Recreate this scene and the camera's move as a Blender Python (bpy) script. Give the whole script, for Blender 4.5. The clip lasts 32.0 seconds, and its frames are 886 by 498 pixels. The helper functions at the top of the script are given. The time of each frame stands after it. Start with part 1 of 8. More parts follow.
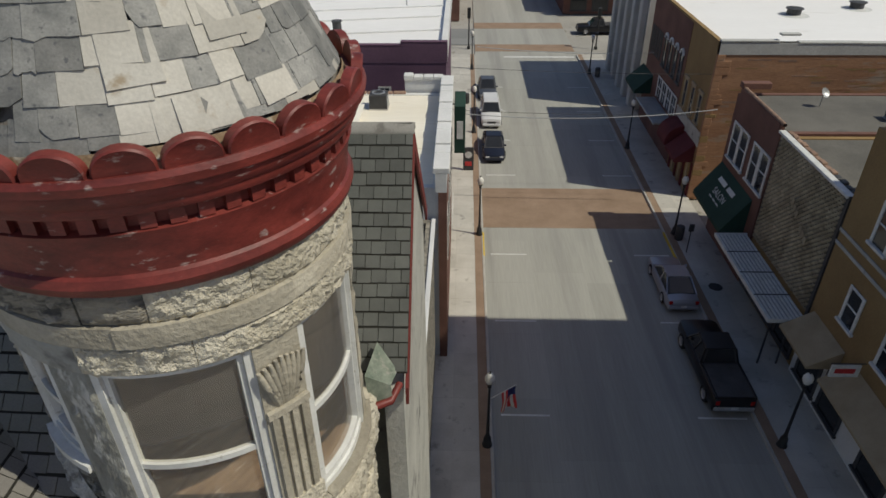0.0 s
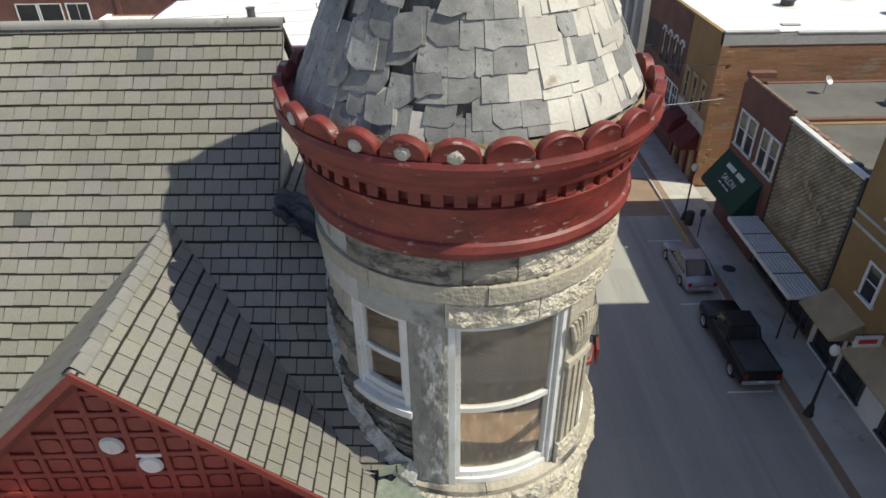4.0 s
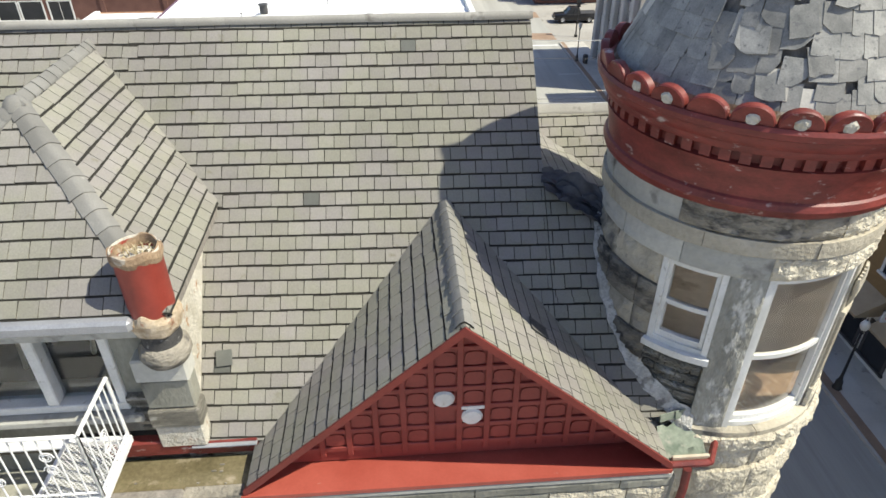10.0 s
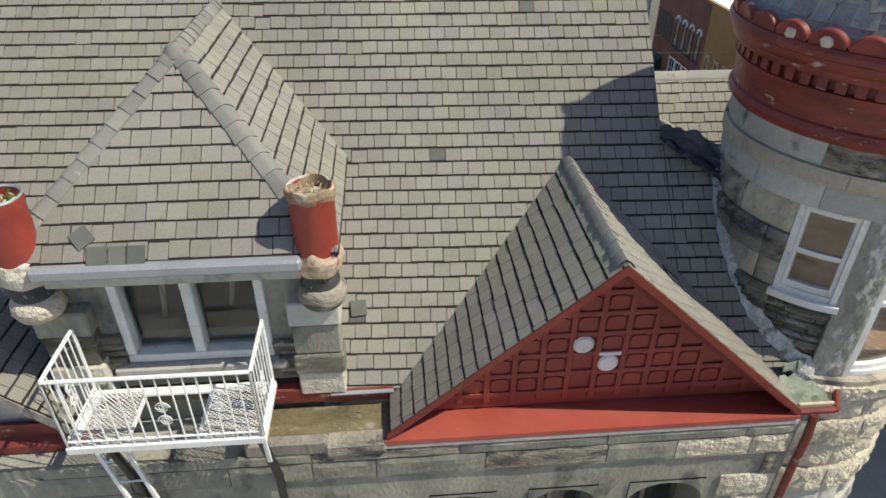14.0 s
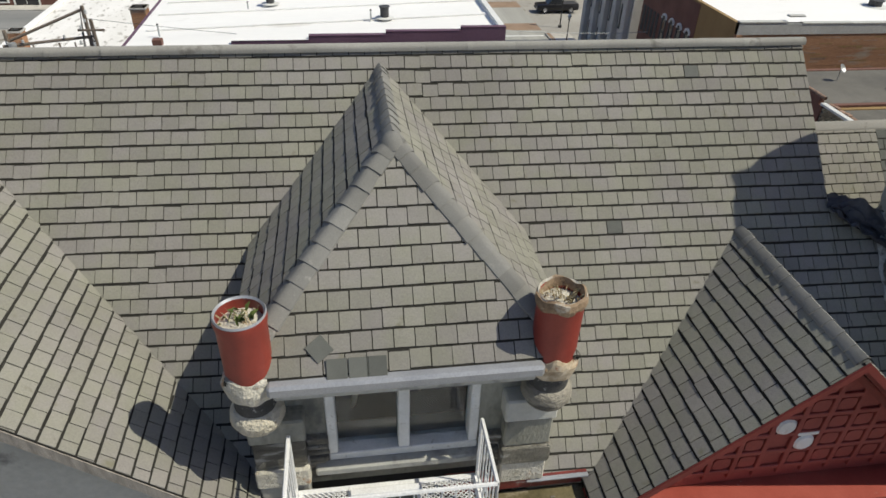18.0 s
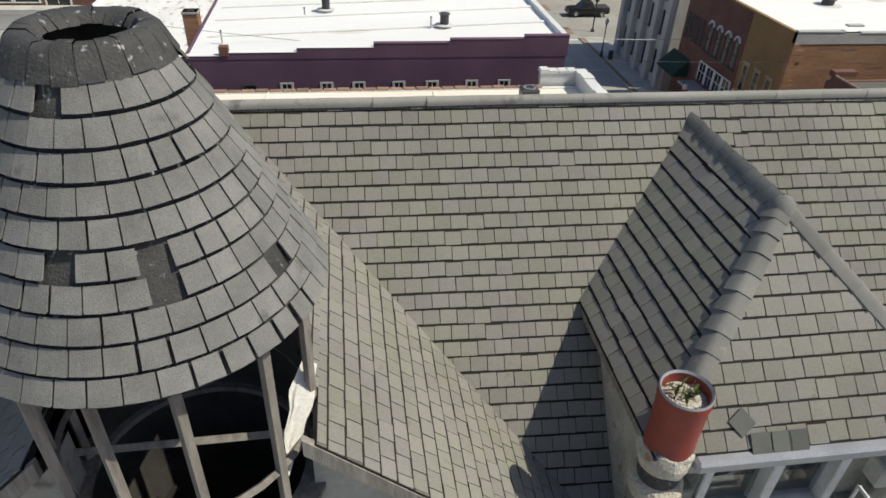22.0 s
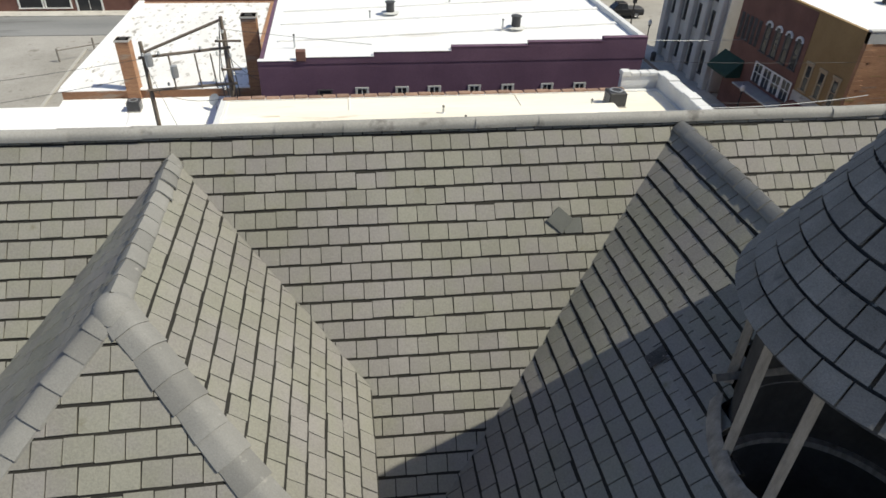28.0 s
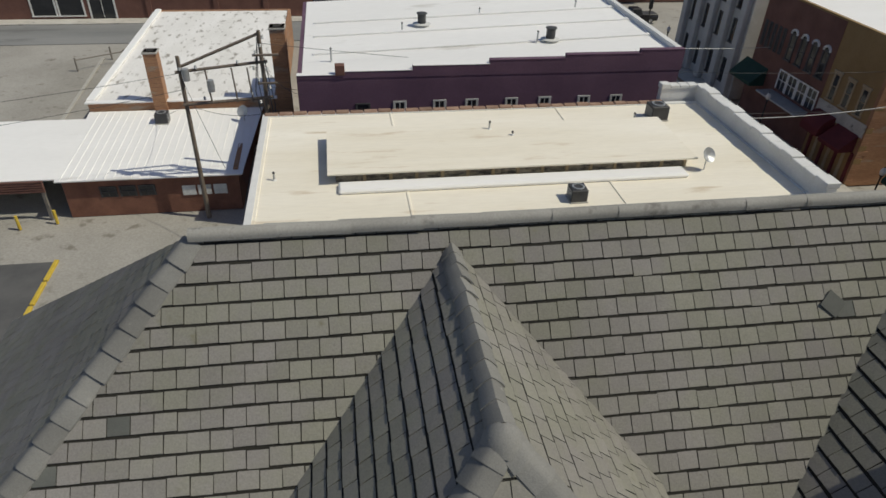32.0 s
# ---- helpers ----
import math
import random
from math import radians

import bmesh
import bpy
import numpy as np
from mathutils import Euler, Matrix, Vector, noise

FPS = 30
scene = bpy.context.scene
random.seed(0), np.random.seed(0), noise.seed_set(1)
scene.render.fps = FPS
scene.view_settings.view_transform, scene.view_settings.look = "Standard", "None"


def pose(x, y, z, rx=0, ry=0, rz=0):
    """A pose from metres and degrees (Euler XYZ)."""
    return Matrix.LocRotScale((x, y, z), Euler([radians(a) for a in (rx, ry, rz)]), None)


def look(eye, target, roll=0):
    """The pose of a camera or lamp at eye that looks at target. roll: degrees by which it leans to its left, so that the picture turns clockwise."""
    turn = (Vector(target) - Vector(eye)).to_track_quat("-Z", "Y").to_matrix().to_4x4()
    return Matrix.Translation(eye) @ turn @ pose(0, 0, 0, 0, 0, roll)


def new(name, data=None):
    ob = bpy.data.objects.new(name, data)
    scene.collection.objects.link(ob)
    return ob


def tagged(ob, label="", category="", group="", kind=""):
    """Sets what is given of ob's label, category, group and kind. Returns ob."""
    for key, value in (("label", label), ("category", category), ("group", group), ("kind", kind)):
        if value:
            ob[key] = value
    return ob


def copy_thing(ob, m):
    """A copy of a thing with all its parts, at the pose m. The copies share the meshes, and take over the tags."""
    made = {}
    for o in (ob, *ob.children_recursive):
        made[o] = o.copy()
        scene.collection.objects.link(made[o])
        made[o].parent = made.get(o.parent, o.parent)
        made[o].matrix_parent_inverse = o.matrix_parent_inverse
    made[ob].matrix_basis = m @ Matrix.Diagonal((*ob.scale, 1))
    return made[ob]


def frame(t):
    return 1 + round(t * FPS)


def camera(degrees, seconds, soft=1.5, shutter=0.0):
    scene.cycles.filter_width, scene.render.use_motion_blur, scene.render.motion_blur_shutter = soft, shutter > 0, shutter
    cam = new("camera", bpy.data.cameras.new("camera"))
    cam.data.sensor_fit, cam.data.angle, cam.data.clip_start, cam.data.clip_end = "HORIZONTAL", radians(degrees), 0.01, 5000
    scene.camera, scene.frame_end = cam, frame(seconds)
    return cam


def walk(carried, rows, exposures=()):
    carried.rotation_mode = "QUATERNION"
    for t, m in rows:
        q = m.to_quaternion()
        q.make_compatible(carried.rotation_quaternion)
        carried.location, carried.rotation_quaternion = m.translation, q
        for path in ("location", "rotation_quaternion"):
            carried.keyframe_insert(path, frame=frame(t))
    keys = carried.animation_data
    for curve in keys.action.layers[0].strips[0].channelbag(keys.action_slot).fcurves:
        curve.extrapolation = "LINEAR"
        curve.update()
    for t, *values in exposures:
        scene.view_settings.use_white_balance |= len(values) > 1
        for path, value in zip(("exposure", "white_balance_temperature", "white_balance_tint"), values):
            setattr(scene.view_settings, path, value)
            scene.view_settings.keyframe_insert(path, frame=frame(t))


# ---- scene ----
cam = camera(68.0, 32.0, soft=1.6)
PATH = [
    (0, (0.462, -0.101, 22.272), (0.409, 1.581, 21.19), -0.4),
    (0.5, (0.14, -0.26, 22.282), (0.083, 1.42, 21.198), -0.4),
    (1, (-0.242, -0.419, 22.287), (-0.302, 1.258, 21.199), -0.5),
    (1.5, (-0.648, -0.554, 22.326), (-0.708, 1.123, 21.237), -0.4),
    (2, (-1.066, -0.681, 22.363), (-1.121, 0.997, 21.276), -0.6),
    (2.5, (-1.469, -0.776, 22.432), (-1.516, 0.899, 21.34), -0.7),
    (3, (-1.839, -0.876, 22.544), (-1.863, 0.802, 21.456), -0.8),
    (3.5, (-2.156, -0.962, 22.601), (-2.161, 0.714, 21.509), -0.8),
    (5.5, (-3.257, -1.292, 22.718), (-3.154, 0.377, 21.621), -0.3),
    (6, (-3.596, -1.303, 22.763), (-3.511, 0.364, 21.661), -0.3),
    (6.5, (-3.965, -1.359, 22.81), (-3.866, 0.309, 21.711), -0.2),
    (7, (-4.289, -1.417, 22.814), (-4.184, 0.248, 21.711), -0.3),
    (7.5, (-4.607, -1.466, 22.847), (-4.49, 0.199, 21.746), -0.3),
    (8, (-4.904, -1.504, 22.851), (-4.788, 0.16, 21.749), -0.3),
    (8.5, (-5.218, -1.543, 22.841), (-5.124, 0.121, 21.734), -0.3),
    (9, (-5.528, -1.601, 22.838), (-5.414, 0.063, 21.736), -0.1),
    (9.5, (-5.803, -1.634, 22.866), (-5.68, 0.031, 21.764), -0.1),
    (10, (-6.078, -1.693, 22.817), (-5.956, -0.03, 21.714), -0.1),
    (10.5, (-6.253, -1.73, 22.824), (-6.095, -0.072, 21.717), -0.2),
    (11, (-6.424, -1.721, 22.803), (-6.285, -0.06, 21.697), -0.3),
    (11.5, (-6.486, -1.808, 22.794), (-6.346, -0.15, 21.685), -0.1),
    (12, (-6.61, -1.92, 22.721), (-6.477, -0.261, 21.612), -0.1),
    (12.5, (-6.864, -2.005, 22.638), (-6.749, -0.346, 21.527), 0.0),
    (13, (-7.185, -2.056, 22.549), (-7.049, -0.395, 21.442), 0.2),
    (13.5, (-7.482, -2.061, 22.485), (-7.322, -0.402, 21.379), 0.2),
    (14, (-7.754, -2.021, 22.408), (-7.614, -0.357, 21.308), 0.3),
    (14.5, (-7.934, -1.993, 22.36), (-7.85, -0.33, 21.251), 0.2),
    (16.5, (-9.23, -1.384, 22.818), (-8.997, 0.25, 21.688), 1.6),
    (17, (-9.571, -1.222, 22.967), (-9.324, 0.41, 21.837), 1.7),
    (17.5, (-9.966, -1.064, 23.089), (-9.708, 0.565, 21.958), 2.0),
    (18, (-10.397, -0.914, 23.175), (-10.132, 0.711, 22.039), 2.1),
    (18.5, (-10.788, -0.778, 23.246), (-10.521, 0.844, 22.108), 2.3),
    (19, (-11.199, -0.665, 23.296), (-10.923, 0.959, 22.161), 2.4),
    (19.5, (-11.643, -0.564, 23.341), (-11.369, 1.058, 22.204), 2.3),
    (20, (-12.129, -0.442, 23.398), (-11.858, 1.18, 22.259), 2.5),
    (20.5, (-12.606, -0.326, 23.434), (-12.329, 1.294, 22.294), 2.6),
    (21, (-13.106, -0.204, 23.483), (-12.834, 1.419, 22.346), 2.5),
    (21.5, (-13.628, -0.076, 23.526), (-13.36, 1.548, 22.39), 2.6),
    (22, (-14.102, 0.069, 23.516), (-13.838, 1.691, 22.376), 2.5),
    (22.5, (-14.534, 0.197, 23.47), (-14.265, 1.819, 22.331), 2.4),
    (23, (-14.968, 0.313, 23.432), (-14.694, 1.938, 22.298), 2.2),
    (23.5, (-15.423, 0.424, 23.356), (-15.15, 2.046, 22.218), 2.2),
    (24, (-15.876, 0.465, 23.291), (-15.615, 2.088, 22.153), 1.9),
    (24.5, (-16.27, 0.567, 23.187), (-16.01, 2.192, 22.051), 1.9),
    (25, (-16.65, 0.687, 23.106), (-16.391, 2.312, 21.968), 1.9),
    (25.5, (-17.022, 0.818, 23.046), (-16.761, 2.441, 21.907), 1.8),
    (27.5, (-18.385, 1.379, 23.074), (-18.115, 3.007, 21.943), 2.2),
    (28, (-18.747, 1.491, 23.132), (-18.478, 3.116, 21.999), 2.1),
    (28.5, (-19.071, 1.602, 23.181), (-18.793, 3.229, 22.052), 2.1),
    (29, (-19.352, 1.727, 23.267), (-19.068, 3.351, 22.135), 2.2),
    (29.5, (-19.645, 1.846, 23.358), (-19.394, 3.474, 22.224), 1.9),
    (30, (-19.935, 2.03, 23.447), (-19.659, 3.658, 22.319), 2.0),
    (30.5, (-20.266, 2.142, 23.498), (-19.986, 3.767, 22.367), 2.0),
    (31, (-20.602, 2.258, 23.544), (-20.329, 3.884, 22.412), 1.9),
    (31.5, (-20.909, 2.329, 23.599), (-20.626, 3.957, 22.472), 1.9),
    (32, (-21.186, 2.433, 23.62), (-20.905, 4.058, 22.488), 2.0),
]
EXPOSURES = [(0, -0.56), (2.0, -0.52), (3.0, -0.2), (3.5, 0.0), (5.5, 0.76), (7.0, 1.16), (8.0, 1.10), (9.0, 0.85), (10.0, 0.68), (12.0, 0.48), (13.0, 0.36), (14.5, 0.3), (16.5, 0.03), (19.0, -0.12), (20.0, 0.02), (21.0, 0.04), (22.0, -0.1), (23.0, -0.29), (24.0, -0.3), (25.0, 0.16), (27.5, 0.13), (28.0, 0.08), (29.0, -0.26), (30.0, -0.46), (32.0, -0.64)]
walk(cam, [(t, look(eye, target, roll)) for t, eye, target, roll in PATH], EXPOSURES)

# ---- light ----
SUN = Vector((0.735, -0.222, 1.0)).normalized()
world = bpy.data.worlds.new("sky")
scene.world = world
world.use_nodes = True
_sky = world.node_tree.nodes.new("ShaderNodeTexSky")
_sky.sky_type = "NISHITA"
_sky.sun_disc = False
_sky.sun_elevation = math.asin(SUN.z)
_sky.sun_rotation = math.atan2(SUN.x, SUN.y)
_sky.dust_density = 1.0
_sky.ozone_density = 3.0
_bg = world.node_tree.nodes["Background"]
_bg.inputs["Strength"].default_value = 0.102
_tint = world.node_tree.nodes.new("ShaderNodeMix")
_tint.data_type, _tint.blend_type = "RGBA", "MULTIPLY"
_tint.inputs[0].default_value = 1.0
_tint.inputs[7].default_value = (1.05, 0.97, 0.97, 1)
world.node_tree.links.new(_sky.outputs[0], _tint.inputs[6])
world.node_tree.links.new(_tint.outputs[2], _bg.inputs[0])
_sun = bpy.data.lights.new("sun", "SUN")
_sun.energy = 4.05
_sun.angle = radians(0.53)
_sun.color = (1.0, 0.955, 0.80)
new("sun", _sun).matrix_world = look(SUN * 60, (0, 0, 0))

# ---- materials ----
def material(name, dark, light, coarse=1.5, fine=30.0, rough=0.8, bump=0.3, depth=0.01, metal=0.0, vary=0.0, grain=0.25, stain=None, stain_at=0.6, stain_scale=0.8, stretch=(1, 1, 1), spec=0.5, drift=None):
    """A procedural surface: two scales of tone, optional stains with their own shape, relief, and tone that differs from piece to piece."""
    m = bpy.data.materials.new(name)
    m.use_nodes = True
    n, l = m.node_tree.nodes, m.node_tree.links
    b = n["Principled BSDF"]
    geo = n.new("ShaderNodeNewGeometry")
    mp = n.new("ShaderNodeMapping")
    mp.inputs["Scale"].default_value = stretch
    l.new(geo.outputs["Position"], mp.inputs["Vector"])

    def tex(scale, detail=4.0):
        t = n.new("ShaderNodeTexNoise")
        t.inputs["Scale"].default_value = scale
        t.inputs["Detail"].default_value = detail
        t.inputs["Roughness"].default_value = 0.6
        l.new(mp.outputs[0], t.inputs["Vector"])
        return t.outputs["Fac"]

    def blend(kind, fac, a, c):
        x = n.new("ShaderNodeMix")
        x.data_type, x.blend_type = "RGBA", kind
        for sock, v in ((0, fac), (6, a), (7, c)):
            if isinstance(v, (int, float)):
                x.inputs[sock].default_value = v
            elif isinstance(v, tuple):
                x.inputs[sock].default_value = (*v, 1)
            else:
                l.new(v, x.inputs[sock])
        return x.outputs[2]

    def ramp(v, lo, hi):
        r = n.new("ShaderNodeMapRange")
        r.inputs[1].default_value, r.inputs[2].default_value = lo, hi
        l.new(v, r.inputs[0])
        return r.outputs[0]

    big, small = tex(coarse), tex(fine, 3.0)
    col = blend("MIX", ramp(big, 0.3, 0.7), dark, light)
    g = n.new("ShaderNodeMapRange")
    g.inputs[3].default_value, g.inputs[4].default_value = 1 - grain, 1 + grain
    l.new(small, g.inputs[0])
    gm = n.new("ShaderNodeCombineColor")
    for k in range(3):
        l.new(g.outputs[0], gm.inputs[k])
    col = blend("MULTIPLY", 1.0, col, gm.outputs[0])
    if vary:
        oi = n.new("ShaderNodeObjectInfo")
        add = n.new("ShaderNodeMath")
        add.operation = "ADD"
        l.new(oi.outputs["Random"], add.inputs[0])
        l.new(geo.outputs["Random Per Island"], add.inputs[1])
        fr = n.new("ShaderNodeMath")
        fr.operation = "FRACT"
        l.new(add.outputs[0], fr.inputs[0])
        vr = n.new("ShaderNodeMapRange")
        vr.inputs[3].default_value, vr.inputs[4].default_value = 1 - vary, 1 + vary
        l.new(fr.outputs[0], vr.inputs[0])
        vm = n.new("ShaderNodeCombineColor")
        for k in range(3):
            l.new(vr.outputs[0], vm.inputs[k])
        col = blend("MULTIPLY", 1.0, col, vm.outputs[0])
    if drift:
        # slow change of hue over the surface between two tints
        col = blend("MULTIPLY", 1.0, col, blend("MIX", ramp(tex(1.7, 3.0), 0.38, 0.62), drift[0], drift[1]))
    if stain:
        st = tex(stain_scale, 6.0)
        col = blend("MIX", ramp(st, stain_at - 0.04, stain_at + 0.06), col, stain)
    l.new(col, b.inputs["Base Color"])
    b.inputs["Roughness"].default_value = rough
    b.inputs["Metallic"].default_value = metal
    b.inputs["Specular IOR Level"].default_value = spec
    if bump:
        bp = n.new("ShaderNodeBump")
        bp.inputs["Strength"].default_value = bump
        bp.inputs["Distance"].default_value = depth
        l.new(small, bp.inputs["Height"])
        l.new(bp.outputs[0], b.inputs["Normal"])
    return m


def glass(name, tint=(0.9, 0.95, 0.95), rough=0.02):
    m = bpy.data.materials.new(name)
    m.use_nodes = True
    b = m.node_tree.nodes["Principled BSDF"]
    b.inputs["Base Color"].default_value = (*tint, 1)
    b.inputs["Roughness"].default_value = rough
    b.inputs["Transmission Weight"].default_value = 1.0
    b.inputs["IOR"].default_value = 1.45
    return m


SHINGLE = material("weathered_shingle", (0.208, 0.203, 0.174), (0.281, 0.275, 0.238), 0.42, 65, 0.93, 0.6, 0.004, vary=0.075, grain=0.30, stain=(0.200, 0.190, 0.140), stain_at=0.68, stain_scale=5, spec=0.25, drift=((1.02, 0.985, 1.05), (1.0, 1.0, 0.95)))
SHINGLE_DARK = material("dark_shingle", (0.096, 0.100, 0.090), (0.134, 0.138, 0.124), 2, 140, 0.93, 0.5, 0.003, vary=0.15, grain=0.25)
UNDERLAY = material("roof_underlay", (0.016, 0.015, 0.012), (0.028, 0.026, 0.020), 3, 120, 0.95, 0.3, 0.003)
CAP = material("ridge_cap_shingle", (0.19, 0.187, 0.172), (0.265, 0.26, 0.24), 1.2, 90, 0.92, 0.5, 0.004, vary=0.12, spec=0.25, stain=(0.34, 0.33, 0.30), stain_at=0.68, stain_scale=9)
RIDGE_PALE = material("pale_ridge_roll", (0.27, 0.262, 0.235), (0.37, 0.358, 0.325), 1.0, 50, 0.85, 0.4, 0.004, vary=0.08, grain=0.22, stain=(0.20, 0.19, 0.17), stain_at=0.62, stain_scale=4, spec=0.3)
ASPHALT_SHINGLE = material("mineral_shingle", (0.168, 0.166, 0.155), (0.24, 0.236, 0.222), 4, 110, 0.93, 0.8, 0.005, vary=0.11, grain=0.45, stain=(0.12, 0.12, 0.118), stain_at=0.66, stain_scale=5)
TAR = material("tarred_felt", (0.035, 0.035, 0.035), (0.08, 0.078, 0.075), 6, 60, 0.75, 0.8, 0.01, grain=0.4, stain=(0.45, 0.45, 0.43), stain_at=0.665, stain_scale=17)
SLATE = material("old_slate", (0.155, 0.158, 0.148), (0.35, 0.342, 0.315), 3.2, 60, 0.6, 0.4, 0.004, vary=0.26, grain=0.34, stain=(0.12, 0.122, 0.125), stain_at=0.635, stain_scale=20)
# serves pale patches and, by its tone, the sunlit side of the cone
SLATE_PALE = material("pale_patch_sunlit_slate", (0.43, 0.405, 0.35), (0.58, 0.555, 0.49), 1.8, 40, 0.65, 0.5, 0.004, vary=0.14, grain=0.2, stain=(0.36, 0.29, 0.20), stain_at=0.66, stain_scale=4)
RED = material("oxide_red_paint", (0.115, 0.020, 0.016), (0.245, 0.044, 0.034), 2.6, 25, 0.5, 0.5, 0.005, grain=0.35, stain=(0.46, 0.38, 0.35), stain_at=0.66, stain_scale=6, stretch=(1, 1, 2.2))
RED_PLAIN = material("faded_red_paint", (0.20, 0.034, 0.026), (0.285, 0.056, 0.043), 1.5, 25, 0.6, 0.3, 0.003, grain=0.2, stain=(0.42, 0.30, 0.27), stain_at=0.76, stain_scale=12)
# darker copy of the red; puts shade into the pediment's rakes and soffits
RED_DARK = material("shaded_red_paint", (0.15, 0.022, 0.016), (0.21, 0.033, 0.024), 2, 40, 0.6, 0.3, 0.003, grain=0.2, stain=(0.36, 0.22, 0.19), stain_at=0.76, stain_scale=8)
POT_RED = material("pot_red_paint", (0.21, 0.032, 0.022), (0.31, 0.052, 0.034), 3, 30, 0.5, 0.25, 0.003, grain=0.12, stain=(0.12, 0.03, 0.02), stain_at=0.75, stain_scale=11)
STONE = material("sandstone", (0.34, 0.305, 0.235), (0.53, 0.49, 0.395), 1.1, 18, 0.9, 0.7, 0.03, vary=0.2, grain=0.25, stain=(0.12, 0.115, 0.105), stain_at=0.62, stain_scale=1.3)
STONE_ROUGH = material("rusticated_sandstone", (0.48, 0.435, 0.335), (0.68, 0.63, 0.51), 1.6, 16, 0.92, 1.0, 0.07, vary=0.10, grain=0.3, stain=(0.17, 0.165, 0.15), stain_at=0.66, stain_scale=1.1)
STONE_GREY = material("grey_rendered_stone", (0.36, 0.355, 0.32), (0.50, 0.495, 0.445), 0.9, 14, 0.9, 0.5, 0.02, vary=0.18, grain=0.2, stain=(0.17, 0.165, 0.15), stain_at=0.63, stain_scale=1.6)
STONE_DARK = material("soot_stained_sandstone", (0.17, 0.155, 0.125), (0.36, 0.33, 0.27), 2.2, 16, 0.92, 0.9, 0.04, vary=0.2, grain=0.3, stain=(0.09, 0.085, 0.075), stain_at=0.55, stain_scale=2.4, stretch=(1, 1, 2.5))
FACADE = material("grey_green_weathered_sandstone", (0.175, 0.175, 0.145), (0.33, 0.322, 0.27), 1.3, 20, 0.92, 0.6, 0.02, vary=0.14, grain=0.25, stain=(0.13, 0.13, 0.115), stain_at=0.6, stain_scale=2.0, stretch=(1, 1, 0.6))
RENDER = material("crumbling_render", (0.45, 0.42, 0.34), (0.66, 0.63, 0.55), 3.5, 24, 0.95, 1.0, 0.03, grain=0.35, stain=(0.40, 0.24, 0.13), stain_at=0.64, stain_scale=5)
WHITE = material("worn_white_paint", (0.62, 0.62, 0.58), (0.80, 0.80, 0.77), 3, 40, 0.5, 0.25, 0.003, grain=0.12, stain=(0.46, 0.44, 0.39), stain_at=0.65, stain_scale=14)
GREY_TRIM = material("grey_sheet_metal", (0.30, 0.31, 0.33), (0.42, 0.43, 0.45), 2, 50, 0.45, 0.15, 0.002, metal=0.3)
TIMBER = material("grey_weathered_timber", (0.17, 0.155, 0.135), (0.34, 0.31, 0.27), 5, 60, 0.9, 0.6, 0.006, stretch=(3, 3, 0.5), vary=0.2)
RAW_WOOD = material("pale_lath", (0.45, 0.38, 0.27), (0.60, 0.52, 0.40), 6, 60, 0.85, 0.4, 0.004)
GLASS = glass("window_glass")
# pale diffuse share imitates reflected sky as well as dust
SKY_DUST_GLASS = glass("dust_and_sky_glass", (0.80, 0.76, 0.68), 0.08)
SKY_DUST_GLASS.node_tree.nodes["Principled BSDF"].inputs["Transmission Weight"].default_value = 0.87
# near-black colour that puts the shade into rooms, shafts and openings
DARK_IN = material("interior_shade", (0.03, 0.028, 0.025), (0.06, 0.055, 0.05), 3, 20, 0.95, 0.0)
MORTAR = material("ragged_lime_mortar", (0.42, 0.41, 0.37), (0.66, 0.65, 0.60), 5, 30, 0.95, 1.0, 0.03, grain=0.4, stain=(0.22, 0.21, 0.19), stain_at=0.60, stain_scale=6)
STONE_LAYER = material("delaminating_sandstone", (0.13, 0.12, 0.10), (0.30, 0.285, 0.235), 3.0, 26, 0.93, 1.0, 0.05, vary=0.2, grain=0.4, stain=(0.50, 0.49, 0.45), stain_at=0.62, stain_scale=3.0, stretch=(1, 1, 3.5))
RUST_BOARD = material("rust_stained_board", (0.20, 0.13, 0.075), (0.38, 0.28, 0.18), 5, 40, 0.92, 0.8, 0.01, grain=0.4, stain=(0.50, 0.46, 0.38), stain_at=0.6, stain_scale=7)
STONE_FLAKE = material("flaking_painted_stone", (0.24, 0.235, 0.20), (0.44, 0.435, 0.385), 3.5, 22, 0.92, 0.9, 0.03, vary=0.08, grain=0.35, stain=(0.64, 0.63, 0.58), stain_at=0.58, stain_scale=5.5, stretch=(1, 1, 0.45))


import itertools


